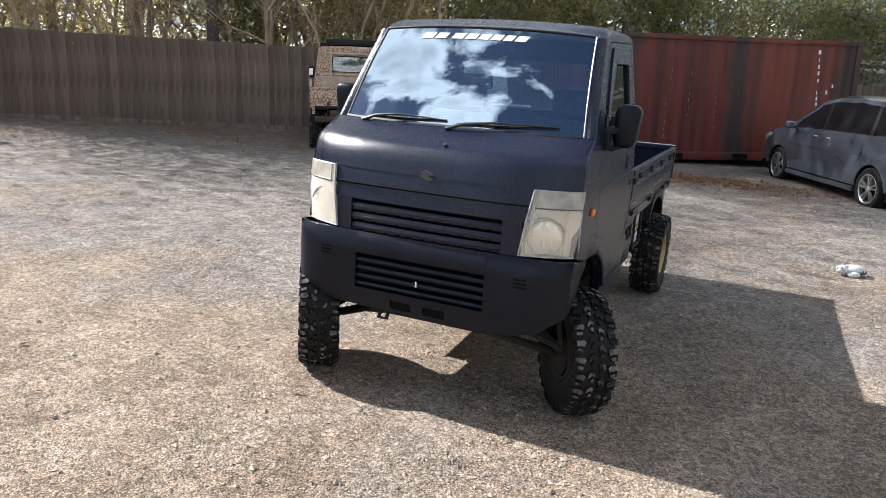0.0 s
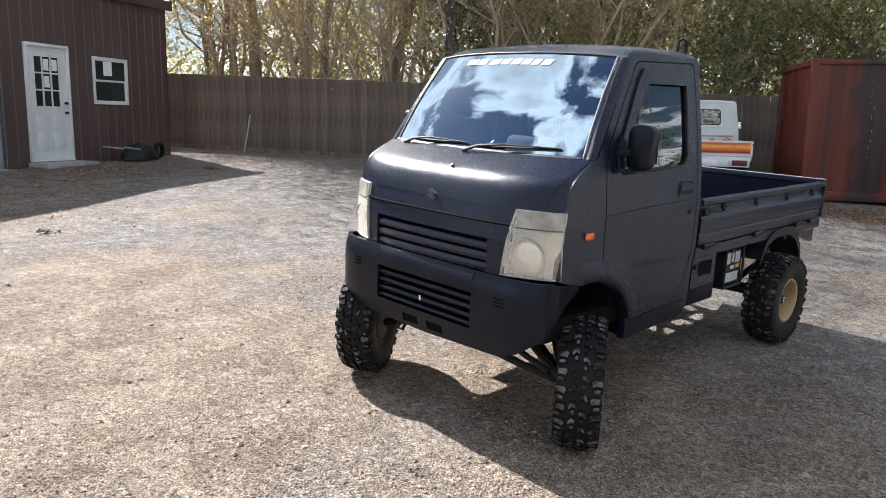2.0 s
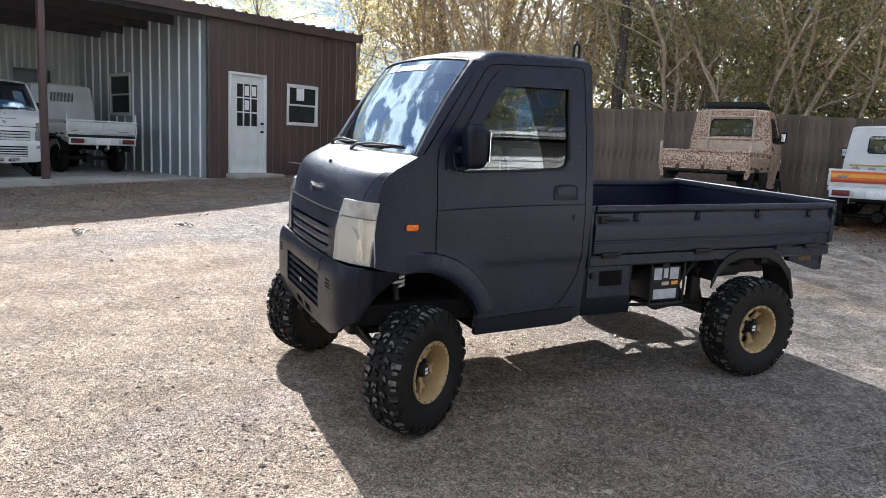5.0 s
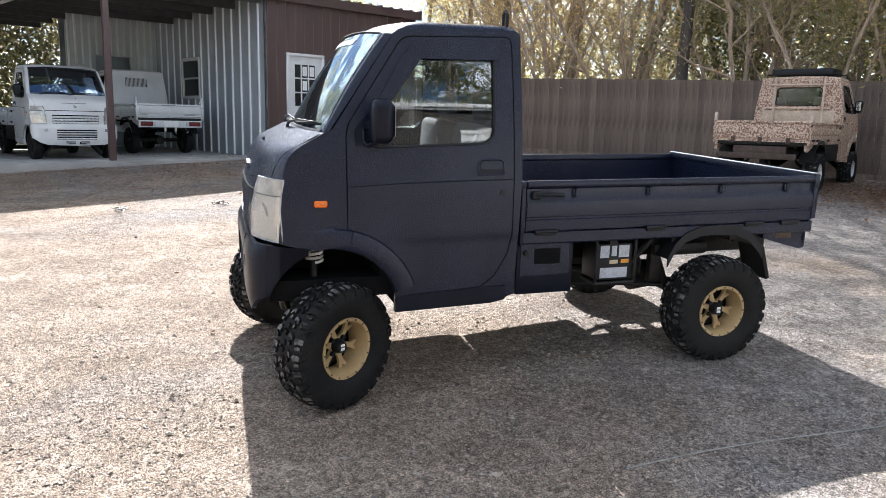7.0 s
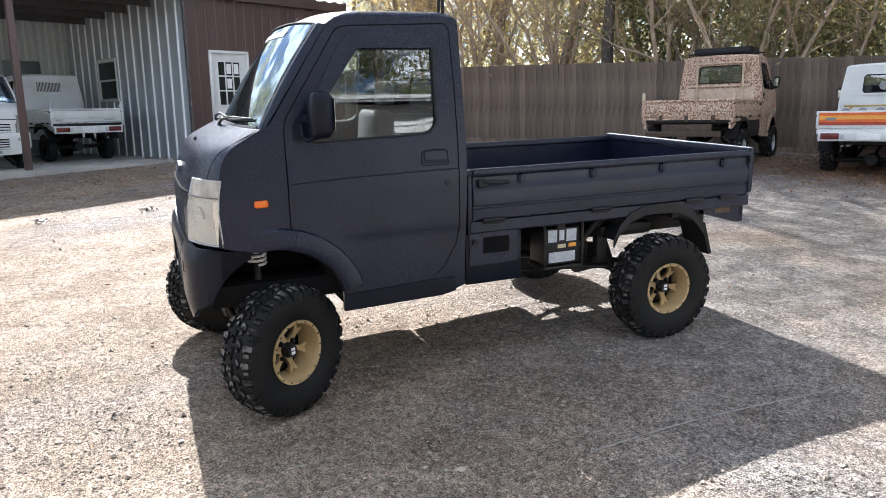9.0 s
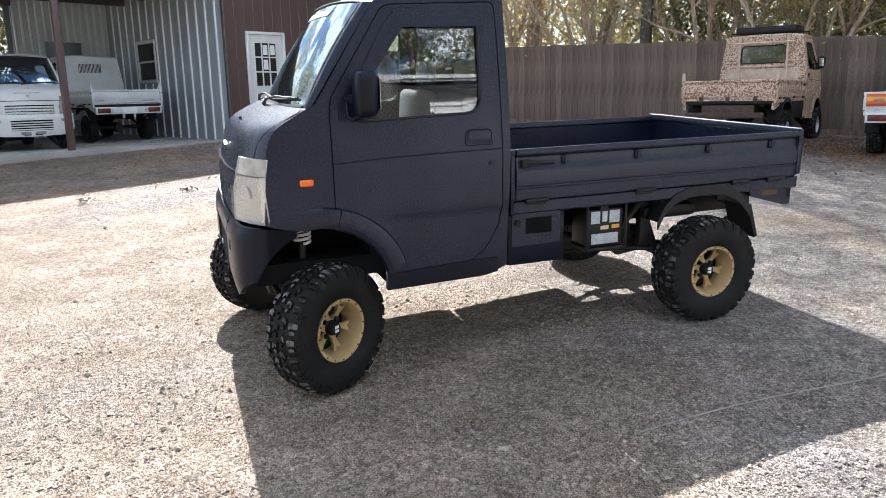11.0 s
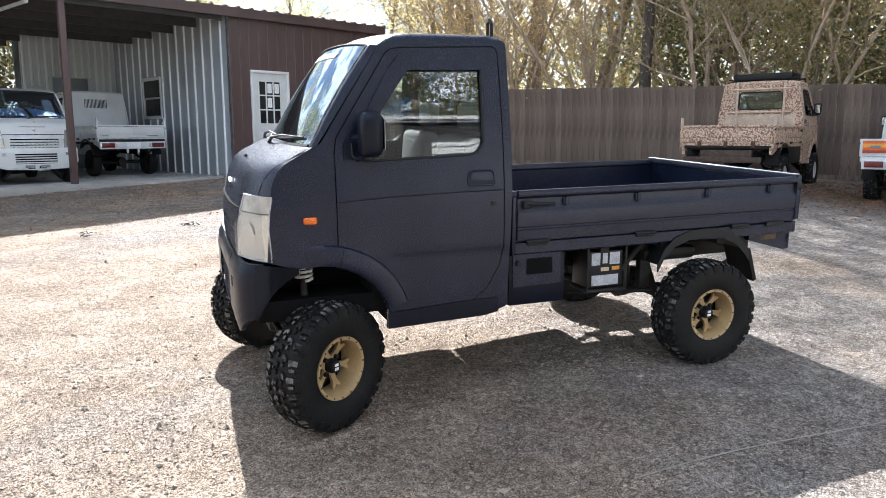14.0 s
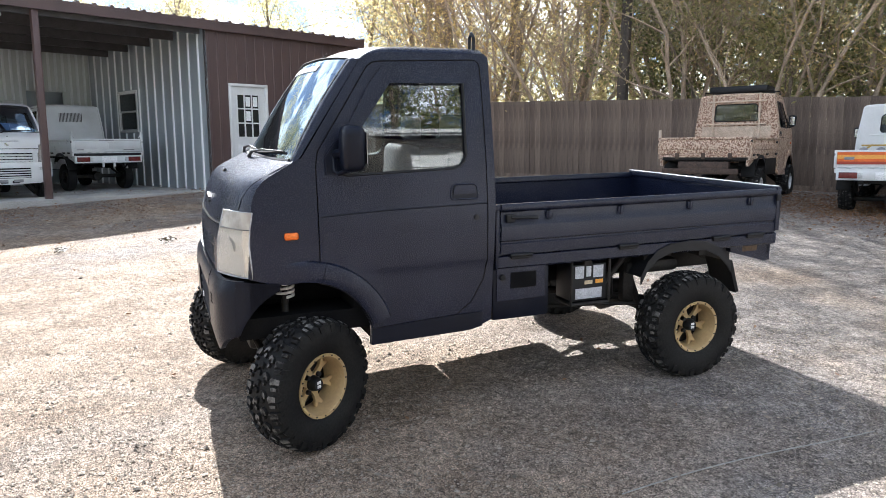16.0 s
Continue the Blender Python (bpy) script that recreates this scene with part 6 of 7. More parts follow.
tube(bm, [(0.76, 0.50, 1.08), (0.86, 0.52, 1.10), (0.90, 0.52, 1.0), (0.86, 0.52, 0.92), (0.76, 0.52, 0.92)], 0.008, 6)
cb("hose_loop", bm, M["rubber"])

# white dump truck under the carport, tail towards the yard
dump = thing("dump_kei_truck", "white kei dump truck parked under the carport", "truck", B @ pose(-1.90, 4.72, 0.555, 0, 0, 180), "parked kei trucks")
db = kei_truck(dump, M["white_paint"], drop=0.0, r=0.30, tyre_w=0.18, track=(0.60, 0.60), rim_mat=M["steel_dark"], knobby=False, lamp_mat=M["lamp_clear"], rear_window=False)
rear_lights(db, z=0.665)
for i in range(17):
    x = -0.24 + 0.030 * i
    bm = bmesh.new()
    box(bm, x - 0.0045, x + 0.0045, 1.100, 1.106, 1.50, 1.70)
    db("louvre", bm, M["black_plastic"])
for sgn in (1, -1):
    bm = bmesh.new()
    box(bm, sgn * 0.70, sgn * 0.735, 3.00, 3.04, 0.83, 1.24, 0.006)
    tube(bm, [(sgn * 0.718, 3.02, 1.19), (sgn * 0.66, 3.03, 1.11)], 0.010, 6)
    db("gate_post", bm, M["white_paint"])
for x0 in (-0.66, 0.02):
    bm = bmesh.new()
    box(bm, x0, x0 + 0.64, 3.036, 3.044, 0.885, 1.035, 0.004)
    db("gate_panel", bm, M["white_paint"])
for x0, x1, z in ((-0.55, -0.32, 0.868), (0.50, 0.64, 0.868), (-0.12, 0.18, 1.062)):
    bm = bmesh.new()
    box(bm, x0, x1, 3.0445, 3.046, z - 0.009, z + 0.009)
    db("lettering", bm, M["grey_pad"])
for sgn in (1, -1):
    bm = bmesh.new()
    grid(bm, [[(sgn * x, 2.355 + 0.36 * math.cos(radians(a)), 0.31 + 0.36 * math.sin(radians(a))) for x in (0.50, 0.715)] for a in spread(25, 155, 10)], (0, 0, 0.012))
    db("mudguard", bm, M["white_paint"])
bm = bmesh.new()
box(bm, -0.70, 0.70, 2.99, 3.050, 0.750, 0.795, 0.006)
db("bed_sill", bm, M["black_plastic"])
for x in (-0.10, 0.13):
    bm = bmesh.new()
    prism(bm, [(3.03, 0.60), (3.075, 0.60), (3.075, 0.52), (3.05, 0.50)], 0, x - 0.02, x + 0.02)
    db("tow_bracket", bm, M["white_paint"])

# white truck under the carport, nose towards the yard
van = thing("white_kei_truck", "white kei truck with a paper sign in its windscreen", "truck", B @ pose(-4.17, 0.72, 0.545, 0, 0, 0), "parked kei trucks")
vb = kei_truck(van, M["white_paint"], drop=0.13, r=0.27, tyre_w=0.15, track=(0.63, 0.63), rim_mat=M["steel_dark"], knobby=False, lamp_mat=M["lamp_bright"])
bm = bmesh.new()
grid(bm, [[screen_point(u, v) + Vector((0, 0.012, 0)) for u in (0.52, 0.80)] for v in (0.22, 0.70)], (0, 0.003, 0))
vb("paper_sign", bm, M["white_decal"])
for x in (-0.20, 0.05):
    bm = bmesh.new()
    box(bm, x, x + 0.16, -0.315, -0.305, 0.44, 0.49, 0.003)
    vb("plate_holder", bm, M["grey_pad"])
bm = bmesh.new()
box(bm, -0.22, 0.20, nose_y(0, 1.17) - 0.006, nose_y(0, 1.17) + 0.002, 1.165, 1.178)
vb("lettering", bm, M["grey_pad"])

copy_thing(van, B @ pose(-6.85, 0.75, 0.545, 0, 0, 0))
M["van_silver"] = material("van_silver", (0.36, 0.37, 0.38), (0.30, 0.31, 0.32), 3, 0.35, 0.2, 0, 60, 0.06)
silver = thing("silver_kei_truck", "dusty silver kei truck in the shade of the carport", "truck", B @ pose(-5.52, 4.45, 0.545, 0, 0, 0), "parked kei trucks")
kei_truck(silver, M["van_silver"], drop=0.16, r=0.27, tyre_w=0.15, track=(0.63, 0.63), rim_mat=M["steel_dark"], knobby=False, lamp_mat=M["lamp_bright"])

# ---- grey people carrier beside the container ----
M["car_grey"] = material("car_grey", (0.125, 0.147, 0.188), (0.150, 0.172, 0.215), 2, 0.24, 0.6, 0, 200, 0.06, coat=0.9)
M["car_glass"] = material("car_glass", (0.008, 0.009, 0.011), (0.012, 0.013, 0.015), 2.5, 0.05, 0, 0, 30, 0.1, spec=0.5)
M["alloy"] = material("alloy", (0.55, 0.56, 0.57), (0.48, 0.48, 0.5), 12, 0.3, 0.8)


def make_car():
    rear_w, head = Vector((2.86, 8.90)), Vector((-0.447, 0.894))
    ang = math.degrees(math.atan2(head.y, head.x)) + 90
    rear_w += Vector((0.715, 0.358))
    front = rear_w + head * 2.75
    m = pose(front.x, front.y, (yard_z(*front) + yard_z(*rear_w)) / 2 + 0.005, math.degrees(math.atan2(yard_z(*rear_w) - yard_z(*front), 2.75)), 0, ang)
    root = thing("people_carrier", "dark grey people carrier with silver alloy wheels", "car", m)
    H = [(-0.92, 0.55), (-0.88, 0.72), (-0.70, 0.82), (-0.30, 0.93), (0.05, 1.00)]
    belt = [(0.05, 1.0), (1.2, 1.04), (2.6, 1.07), (3.45, 1.10)]
    arch_f, arch_r = arc(0, 0.315, 0.355, 180, 0, 12), arc(2.75, 0.315, 0.355, 180, 0, 12)
    outline = [(-0.90, 0.28)] + arch_f + arch_r + [(3.55, 0.30), (3.58, 0.60), (3.52, 1.00), (3.40, 1.12)] + belt[::-1][1:] + H[::-1][1:]

    def wx(y, z):
        x = 0.875 - 0.05 * max(0, (z - 0.75) / 0.3) ** 2 - 0.03 * max(0, (0.45 - z) / 0.2)
        x += 0.012 * math.exp(-((z - 0.78) / 0.04) ** 2)
        if y < -0.25:
            x -= 0.42 * (-0.25 - y) ** 2
        if y > 3.0:
            x -= 0.30 * (y - 3.0) ** 2
        return x
    glass_poly = [(0.34, 1.03), (0.95, 1.045), (2.60, 1.075), (3.32, 1.12), (3.20, 1.40), (2.9, 1.47), (2.0, 1.52), (1.35, 1.50), (1.0, 1.43)]

    def gx_(y, z):
        return wx(y, 1.05) - 0.02 - 0.26 * (z - 1.05)
    for sgn in (1, -1):
        bm = bmesh.new()
        sheet(bm, outline, [], wx, spread(-0.8, 3.4, 14), [0.4, 0.5, 0.6, 0.7, 0.74, 0.78, 0.82, 0.9, 1.0], 0.03, sgn)
        part("body_side", bm, M["car_grey"], root)
        bm = bmesh.new()
        sheet(bm, [(0.05, 1.0), (3.45, 1.08), (3.48, 1.2), (3.28, 1.47), (2.9, 1.55), (2.0, 1.585), (1.4, 1.57), (1.0, 1.50), (0.55, 1.25)], [glass_poly], gx_, spread(0.3, 3.2, 8), (1.2, 1.3, 1.4, 1.5), 0.03, sgn)
        part("window_frame", bm, M["car_grey"], root)
        bm = bmesh.new()
        sheet(bm, glass_poly, [], lambda y, z: gx_(y, z) - 0.012, (), (1.2, 1.3, 1.4), 0.004, sgn)
        part("side_window", bm, M["car_glass"], root)
        for y0, y1 in ((1.22, 1.30), (2.48, 2.56)):
            bm = bmesh.new()
            sheet(bm, [(y0, 1.045), (y1, 1.045), (y1 - 0.02, 1.515), (y0 - 0.02, 1.51)], [], lambda y, z: gx_(y, z) - 0.005, (), (1.2, 1.35), 0.01, sgn)
            part("door_pillar", bm, M["black_plastic"], root)
        for y in (1.12, 1.50):
            bm = bmesh.new()
            tube(bm, [(sgn * (wx(y, 0.93) + 0.0), y - 0.09, 0.93), (sgn * (wx(y, 0.93) + 0.030), y - 0.05, 0.935), (sgn * (wx(y, 0.93) + 0.030), y + 0.05, 0.938), (sgn * wx(y, 0.93), y + 0.09, 0.935)], 0.012, 8)
            part("door_handle", bm, M["chrome"], root)
        for pts in ([(0.36, 1.02), (0.40, 0.6), (0.46, 0.36)], [(1.30, 1.05), (1.31, 0.6), (1.30, 0.34)], [(2.50, 1.08), (2.47, 0.80), (2.38, 0.64)]):
            bm = bmesh.new()
            tube(bm, [(sgn * (wx(y, z) + 0.0005), y, z) for y, z in pts], 0.004, 5)
            part("door_seam", bm, M["dark_void"], root)
        bm = bmesh.new()
        prism(bm, [(0.36, 0.225), (2.40, 0.225), (2.40, 0.30), (0.36, 0.30)], 0, sgn * 0.80, sgn * 0.885)
        part("side_skirt", bm, M["car_grey"], root)
        bm = bmesh.new()
        box(bm, 0.90, 1.06, 0.42, 0.52, 1.00, 1.13, 0.035, 3, m=Matrix.Scale(sgn, 4, (1, 0, 0)))
        mir = part("mirror", bm, M["car_grey"], root)
        bm = bmesh.new()
        tube(bm, [(sgn * 0.84, 0.47, 1.02), (sgn * 0.93, 0.47, 1.035)], 0.02, 8)
        part("mirror_arm", bm, M["black_plastic"], mir)
        bm = bmesh.new()
        sheet(bm, [(-0.86, 0.66), (-0.50, 0.74), (-0.30, 0.86), (-0.42, 0.88), (-0.72, 0.78), (-0.87, 0.70)], [], lambda y, z: wx(y, z) + 0.008, (-0.7, -0.6, -0.5), (), 0.03, sgn)
        part("headlamp", bm, M["lamp_clear"], root)
        for y in (0.0, 2.75):
            bm = bmesh.new()
            rows = [[(sgn * x, y + 0.35 * math.cos(radians(a)), 0.315 + 0.35 * math.sin(radians(a))) for x in (0.6, 0.85)] for a in spread(0, 180, 14)]
            grid(bm, rows)
            part("wheel_liner", bm, M["dark_void"], root)
            hub = bmesh.new()
            lathe(hub, [(0.0, 0.0), (0.13, 0.0), (0.13, -0.05), (0.0, -0.05)], 20)
            w = part("wheel", hub, M["steel_dark"], root)
            w.matrix_local = pose(sgn * 0.775, y, 0.312, 0, 0, 0 if sgn > 0 else 180)
            bm = bmesh.new()
            lathe(bm, [(0.215, -0.09), (0.29, -0.10), (0.315, -0.07), (0.318, 0), (0.315, 0.07), (0.29, 0.10), (0.215, 0.09)], 40)
            part("tyre", bm, M["rubber"], w)
            bm = bmesh.new()
            lathe(bm, [(0.222, 0.092), (0.212, 0.096), (0.200, 0.085), (0.195, -0.08), (0.215, -0.09)], 36)
            rim = part("rim", bm, M["alloy"], w)
            for k in range(10):
                sp = bmesh.new()
                a = (k // 2) * math.tau / 5 + (0.18 if k % 2 else -0.18)
                prism(sp, [(-0.010, 0.03), (0.010, 0.03), (0.013, 0.20), (-0.013, 0.20)], 0, 0.055, 0.080)
                bmesh.ops.transform(sp, matrix=Matrix.Rotation(a, 4, "X"), verts=sp.verts)
                part("spoke", sp, M["alloy"], rim)
            bm = bmesh.new()
            lathe(bm, [(0.045, 0.05), (0.045, 0.085), (0.03, 0.092), (0.0, 0.092)], 16)
            part("hub_cap", bm, M["alloy"], w)
    bm = bmesh.new()
    rows = []
    for y, z in [(-0.90, 0.30), (-0.93, 0.50), (-0.90, 0.70), (-0.70, 0.83), (-0.30, 0.94), (0.05, 1.005)]:
        lim = wx(max(y, -0.9), z) - 0.005
        rows.append([(u * lim, y - 0.16 * (1 - u * u) * (1 if y < -0.5 else 0.3), z + 0.03 * (1 - u * u)) for u in spread(-1, 1, 10)])
    grid(bm, rows)
    part("bonnet", bm, M["car_grey"], root)
    bm = bmesh.new()
    grid(bm, [[(u * gx_(y, z), y - 0.10 * (1 - u * u), z + 0.01 * (1 - u * u)) for u in spread(-1, 1, 8)] for y, z in ((0.06, 1.01), (0.55, 1.26), (1.0, 1.505))])
    part("windscreen", bm, M["car_glass"], root)
    bm = bmesh.new()
    grid(bm, [[(u * (gx_(y, z)), y, z + 0.055 * (1 - u ** 4)) for u in spread(-1, 1, 10)] for y, z in ((1.0, 1.50), (1.4, 1.57), (2.0, 1.585), (2.9, 1.55), (3.28, 1.47))])
    part("roof", bm, M["car_grey"], root)
    bm = bmesh.new()
    grid(bm, [[(u * gx_(3.3, min(z, 1.4)), y + 0.05 * (1 - u * u), z) for u in spread(-1, 1, 8)] for y, z in ((3.28, 1.47), (3.46, 1.15), (3.54, 0.9), (3.58, 0.6), (3.54, 0.30))])
    part("tail", bm, M["car_grey"], root)
    bm = bmesh.new()
    box(bm, -0.80, 0.80, -0.7, 3.4, 0.18, 0.34)
    box(bm, -0.74, 0.74, 0.3, 3.3, 0.5, 0.95)
    part("underbody", bm, M["dark_void"], root)
    return root


make_car()

# ---- trees ----


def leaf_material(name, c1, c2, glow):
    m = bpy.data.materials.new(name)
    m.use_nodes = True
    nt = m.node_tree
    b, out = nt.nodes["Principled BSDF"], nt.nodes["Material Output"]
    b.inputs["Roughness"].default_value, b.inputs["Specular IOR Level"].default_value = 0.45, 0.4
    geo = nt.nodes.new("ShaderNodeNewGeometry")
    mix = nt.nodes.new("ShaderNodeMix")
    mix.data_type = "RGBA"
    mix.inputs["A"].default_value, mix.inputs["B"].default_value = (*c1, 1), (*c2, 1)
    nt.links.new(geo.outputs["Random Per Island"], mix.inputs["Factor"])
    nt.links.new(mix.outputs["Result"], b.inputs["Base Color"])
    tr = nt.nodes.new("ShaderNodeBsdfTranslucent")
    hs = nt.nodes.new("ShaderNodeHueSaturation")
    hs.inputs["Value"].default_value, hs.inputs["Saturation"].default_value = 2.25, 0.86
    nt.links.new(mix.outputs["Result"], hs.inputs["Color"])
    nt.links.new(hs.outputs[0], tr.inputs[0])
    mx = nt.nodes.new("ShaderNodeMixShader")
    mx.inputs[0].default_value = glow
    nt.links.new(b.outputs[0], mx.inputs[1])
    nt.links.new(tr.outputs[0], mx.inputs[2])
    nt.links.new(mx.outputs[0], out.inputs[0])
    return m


LEAF = {
    "green": leaf_material("leaf_green", (0.165, 0.165, 0.065), (0.350, 0.310, 0.145), 0.60),
    "olive": leaf_material("leaf_olive", (0.195, 0.182, 0.082), (0.420, 0.360, 0.190), 0.60),
    "yellow": leaf_material("leaf_yellow", (0.260, 0.200, 0.075), (0.520, 0.390, 0.160), 0.62),
    "dark": leaf_material("leaf_dark", (0.085, 0.100, 0.038), (0.215, 0.210, 0.085), 0.58),
    "evergreen": leaf_material("leaf_evergreen", (0.080, 0.098, 0.040), (0.280, 0.270, 0.115), 0.58),
    # darker, less see-through leaves: shade behind the carport put into the colour
    "shaded": leaf_material("leaf_shade_tinted", (0.060, 0.064, 0.024), (0.190, 0.160, 0.060), 0.25),
    "litter_dark": leaf_material("leaf_litter_dark", (0.030, 0.022, 0.014), (0.075, 0.055, 0.032), 0.1),
    "litter": leaf_material("leaf_litter", (0.130, 0.060, 0.026), (0.300, 0.170, 0.085), 0.15),
}


def leaves_mesh(name, centres, size, rng, flat=0.0):
    """Small pointed leaves, one four-cornered blade each, at the given centres."""
    n = len(centres)
    c = np.asarray(centres, dtype=float)
    a = rng.normal(size=(n, 3))
    a[:, 2] *= 1 - flat
    a /= np.linalg.norm(a, axis=1, keepdims=True)
    b = rng.normal(size=(n, 3))
    b[:, 2] *= 1 - flat
    b -= a * (a * b).sum(1, keepdims=True)
    b /= np.maximum(np.linalg.norm(b, axis=1, keepdims=True), 1e-6)
    s = size * rng.uniform(0.6, 1.35, size=(n, 1))
    bend = np.cross(a, b) * s * 0.15
    v = np.stack([c - a * s, c + b * s * 0.45 + bend, c + a * s, c - b * s * 0.45 + bend], axis=1).reshape(-1, 3)
    me = bpy.data.meshes.new(name)
    me.from_pydata(v.tolist(), [], (np.arange(n * 4).reshape(n, 4)).tolist())
    return me


def tree(name, label, x, y, height, stems, lean, leaf, count, size, bark, r0, seed, crown_from=0.35, clump=0.28, category="tree", base=None, wander=0.10):
    """A tree of one or more tapered, wandering stems with limbs and twigs, and a crown of loose leaves."""
    rnd, rng = random.Random(seed), np.random.default_rng(seed)
    z0 = (yard_z(x, y) if base is None else base) - 0.1
    root = thing(name, label, category, pose(x, y, z0))
    bm, ends = bmesh.new(), []

    def limb(p, d, length, r, level):
        pts, radii = [p.copy()], [r]
        steps = 9 if level == 0 else 6
        for i in range(steps):
            w_ = wander * (1.0 if level == 0 else 2.0)
            d = (d + Vector((rnd.gauss(0, w_), rnd.gauss(0, w_), rnd.gauss(0.02, 0.06)))).normalized()
            p = p + d * length / steps
            pts.append(p.copy())
            radii.append(r * lerp(1.0, 0.38 if level == 0 else 0.25, (i + 1) / steps))
            if level == 0 and (i + 1) / steps >= crown_from or level == 1 and i > 0:
                for _ in range((2 if i % 2 else 1) if level == 0 else 1):
                    if level < 2:
                        out = Vector((rnd.gauss(0, 1), rnd.gauss(0, 1), rnd.uniform(0.0, 0.9))).normalized()
                        limb(p, (d * 0.45 + out).normalized(), length * rnd.uniform(0.28, 0.46), radii[-1] * 0.5, level + 1)
            if level >= 1:
                ends.append(p.copy())
        if level == 0:
            ends.append(p.copy())
        tube(bm, pts, radii, 7 if level == 0 else 4 if level == 1 else 3)
    for k in range(stems):
        a = k * math.tau / stems + rnd.uniform(-0.4, 0.4)
        d = Vector((math.cos(a) * lean, math.sin(a) * lean, 1)).normalized()
        limb(Vector((math.cos(a) * 0.12 * (stems > 1), math.sin(a) * 0.12 * (stems > 1), 0)), d, height * rnd.uniform(0.8, 1.0), r0 * rnd.uniform(0.75, 1.1), 0)
    part("trunk", bm, bark, root)
    idx = rng.integers(0, len(ends), size=count)
    c = np.array([list(e) for e in ends])[idx] + rng.normal(scale=clump, size=(count, 3)) * np.array([1, 1, 0.8])
    me = leaves_mesh("crown", c, size, rng)
    me.materials.append(LEAF[leaf])
    crown = new("crown", me)
    crown.parent = root
    return root


def fence_side(u, off):
    """A place behind the fence: u metres along it from its start, off metres behind."""
    for (x0, y0), (x1, y1) in zip(FENCE, FENCE[1:]):
        d = Vector((x1 - x0, y1 - y0))
        if u <= d.length or (x1, y1) == FENCE[-1]:
            n = Vector((-d.y, d.x)).normalized()
            p = Vector((x0, y0)) + d.normalized() * u + n * off
            return p.x, p.y
        u -= d.length
    return 0, 0


def make_trees():
    # the straight dark trunk at the fence
    tree("pine_tree", "tall tree with a straight dark trunk", -9.85, 9.45, 11, 1, 0.02, "green", 4500, 0.07, M["bark_dark"], 0.17, 3, 0.5, 0.5, wander=0.015)
    # many-stemmed crape myrtles
    spots = [(5.2, 0.9, 8, 0.30, "yellow"), (7.4, 1.3, 10, 0.26, "yellow"), (10.1, 1.1, 8, 0.34, "olive"), (11.9, 0.9, 8, 0.34, "olive"), (13.2, 1.6, 5, 0.45, "yellow"), (2.6, 2.2, 6, 0.3, "yellow")]
    for i, (u, off, n, lean, leaf) in enumerate(spots):
        x, y = fence_side(u, off)
        tree("crape_myrtle", "many-stemmed tree with pale bare trunks and thin yellowing leaves", x, y, 6.5, n, lean * 0.8, leaf, 6500, 0.040, M["bark_pale"], 0.058, 20 + i, 0.33, 0.30, wander=0.12)
    # dense evergreens towards the container and behind
    rnd = random.Random(9)
    for i in range(19):
        u = 9.5 + 1.15 * i
        x, y = fence_side(u, rnd.uniform(1.4, 3.6))
        tree("evergreen_tree", "dense dark evergreen tree", x, y, rnd.uniform(5.5, 8.0), 2, 0.14, ("evergreen", "dark", "green", "evergreen", "dark")[i % 5], 8500, 0.056, M["bark"], 0.07, 40 + i, 0.12, 0.27)
    for i in range(16):
        u = -3 + 2.0 * i
        x, y = fence_side(max(u, 0), rnd.uniform(4.5, 9.0)) if u > 0 else (-17.5 + u * 0.3, 6.5 - u)
        tree("woodland_tree", "woodland tree with thinning autumn leaves", x, y, rnd.uniform(9.5, 14.0), 2, 0.16, ("olive", "yellow", "green", "olive")[i % 4], 6500, 0.065, M["bark"], 0.10, 70 + i, 0.15, 0.62)
    # tall trees past the workshop, whose shade falls across the yard
    for i, (x, y, h, leaf) in enumerate(((-17.6, 8.4, 12.5, "olive"), (-16.0, 8.0, 13.5, "green"), (-14.3, 8.8, 13.0, "olive"), (-19.6, 8.6, 14.5, "olive"), (-13.0, 10.2, 13.0, "green"), (-18.0, 10.6, 15.0, "green"), (-20.6, 12.6, 20.0, "olive"), (-24.0, 13.0, 22.0, "green"), (-22.0, 16.0, 21.0, "olive"), (-17.5, 13.5, 17.0, "olive"))):
        tree("tall_tree", "tall slender tree with thin autumn leaves", x, y, h, 1, 0.04, leaf, 7500, 0.062, M["bark"], 0.16, 160 + i, 0.40, 0.50)
    # beyond the carport and above the workshop's roof
    for i, (x, y, h, leaf) in enumerate(((-21.5, -7.5, 8.5, "olive"), (-21, -11.0, 9.5, "yellow"), (-24, -14.0, 10, "olive"), (-26, -9.5, 10, "olive"), (-23, -4.0, 6.1, "yellow"), (-25, 0.0, 6.7, "yellow"), (-24, 3.5, 6.5, "olive"), (-22, 7.0, 7, "yellow"), (-27, -9, 5, "olive"))):
        tree("woodland_tree", "woodland tree with thinning autumn leaves", x, y, h, 2, 0.22, ("olive", "dark")[i % 2] if y < -3 else ("green", "olive")[i % 2], 13000, 0.056, M["bark_dark"] if y < -3 else M["bark"], 0.10, 100 + i, 0.2, 0.36)
    # trees behind the camera, mirrored in the truck's glass
    for i, (x, y, h) in enumerate(((26, -5, 9), (21, 0.5, 9.5), (18.5, -3.0, 8.5), (19.5, 4.2, 10.5), (20, 7.4, 11), (21, 10.6, 11), (20, -13, 9), (4, -22, 8), (19, 18, 10), (15, 21, 9))):
        tree("yard_tree", "broad leafy tree at the yard's edge", x, y, h, 3, 0.26, "dark", 14000, 0.095, M["bark"], 0.14, 130 + i, 0.10, 0.36)


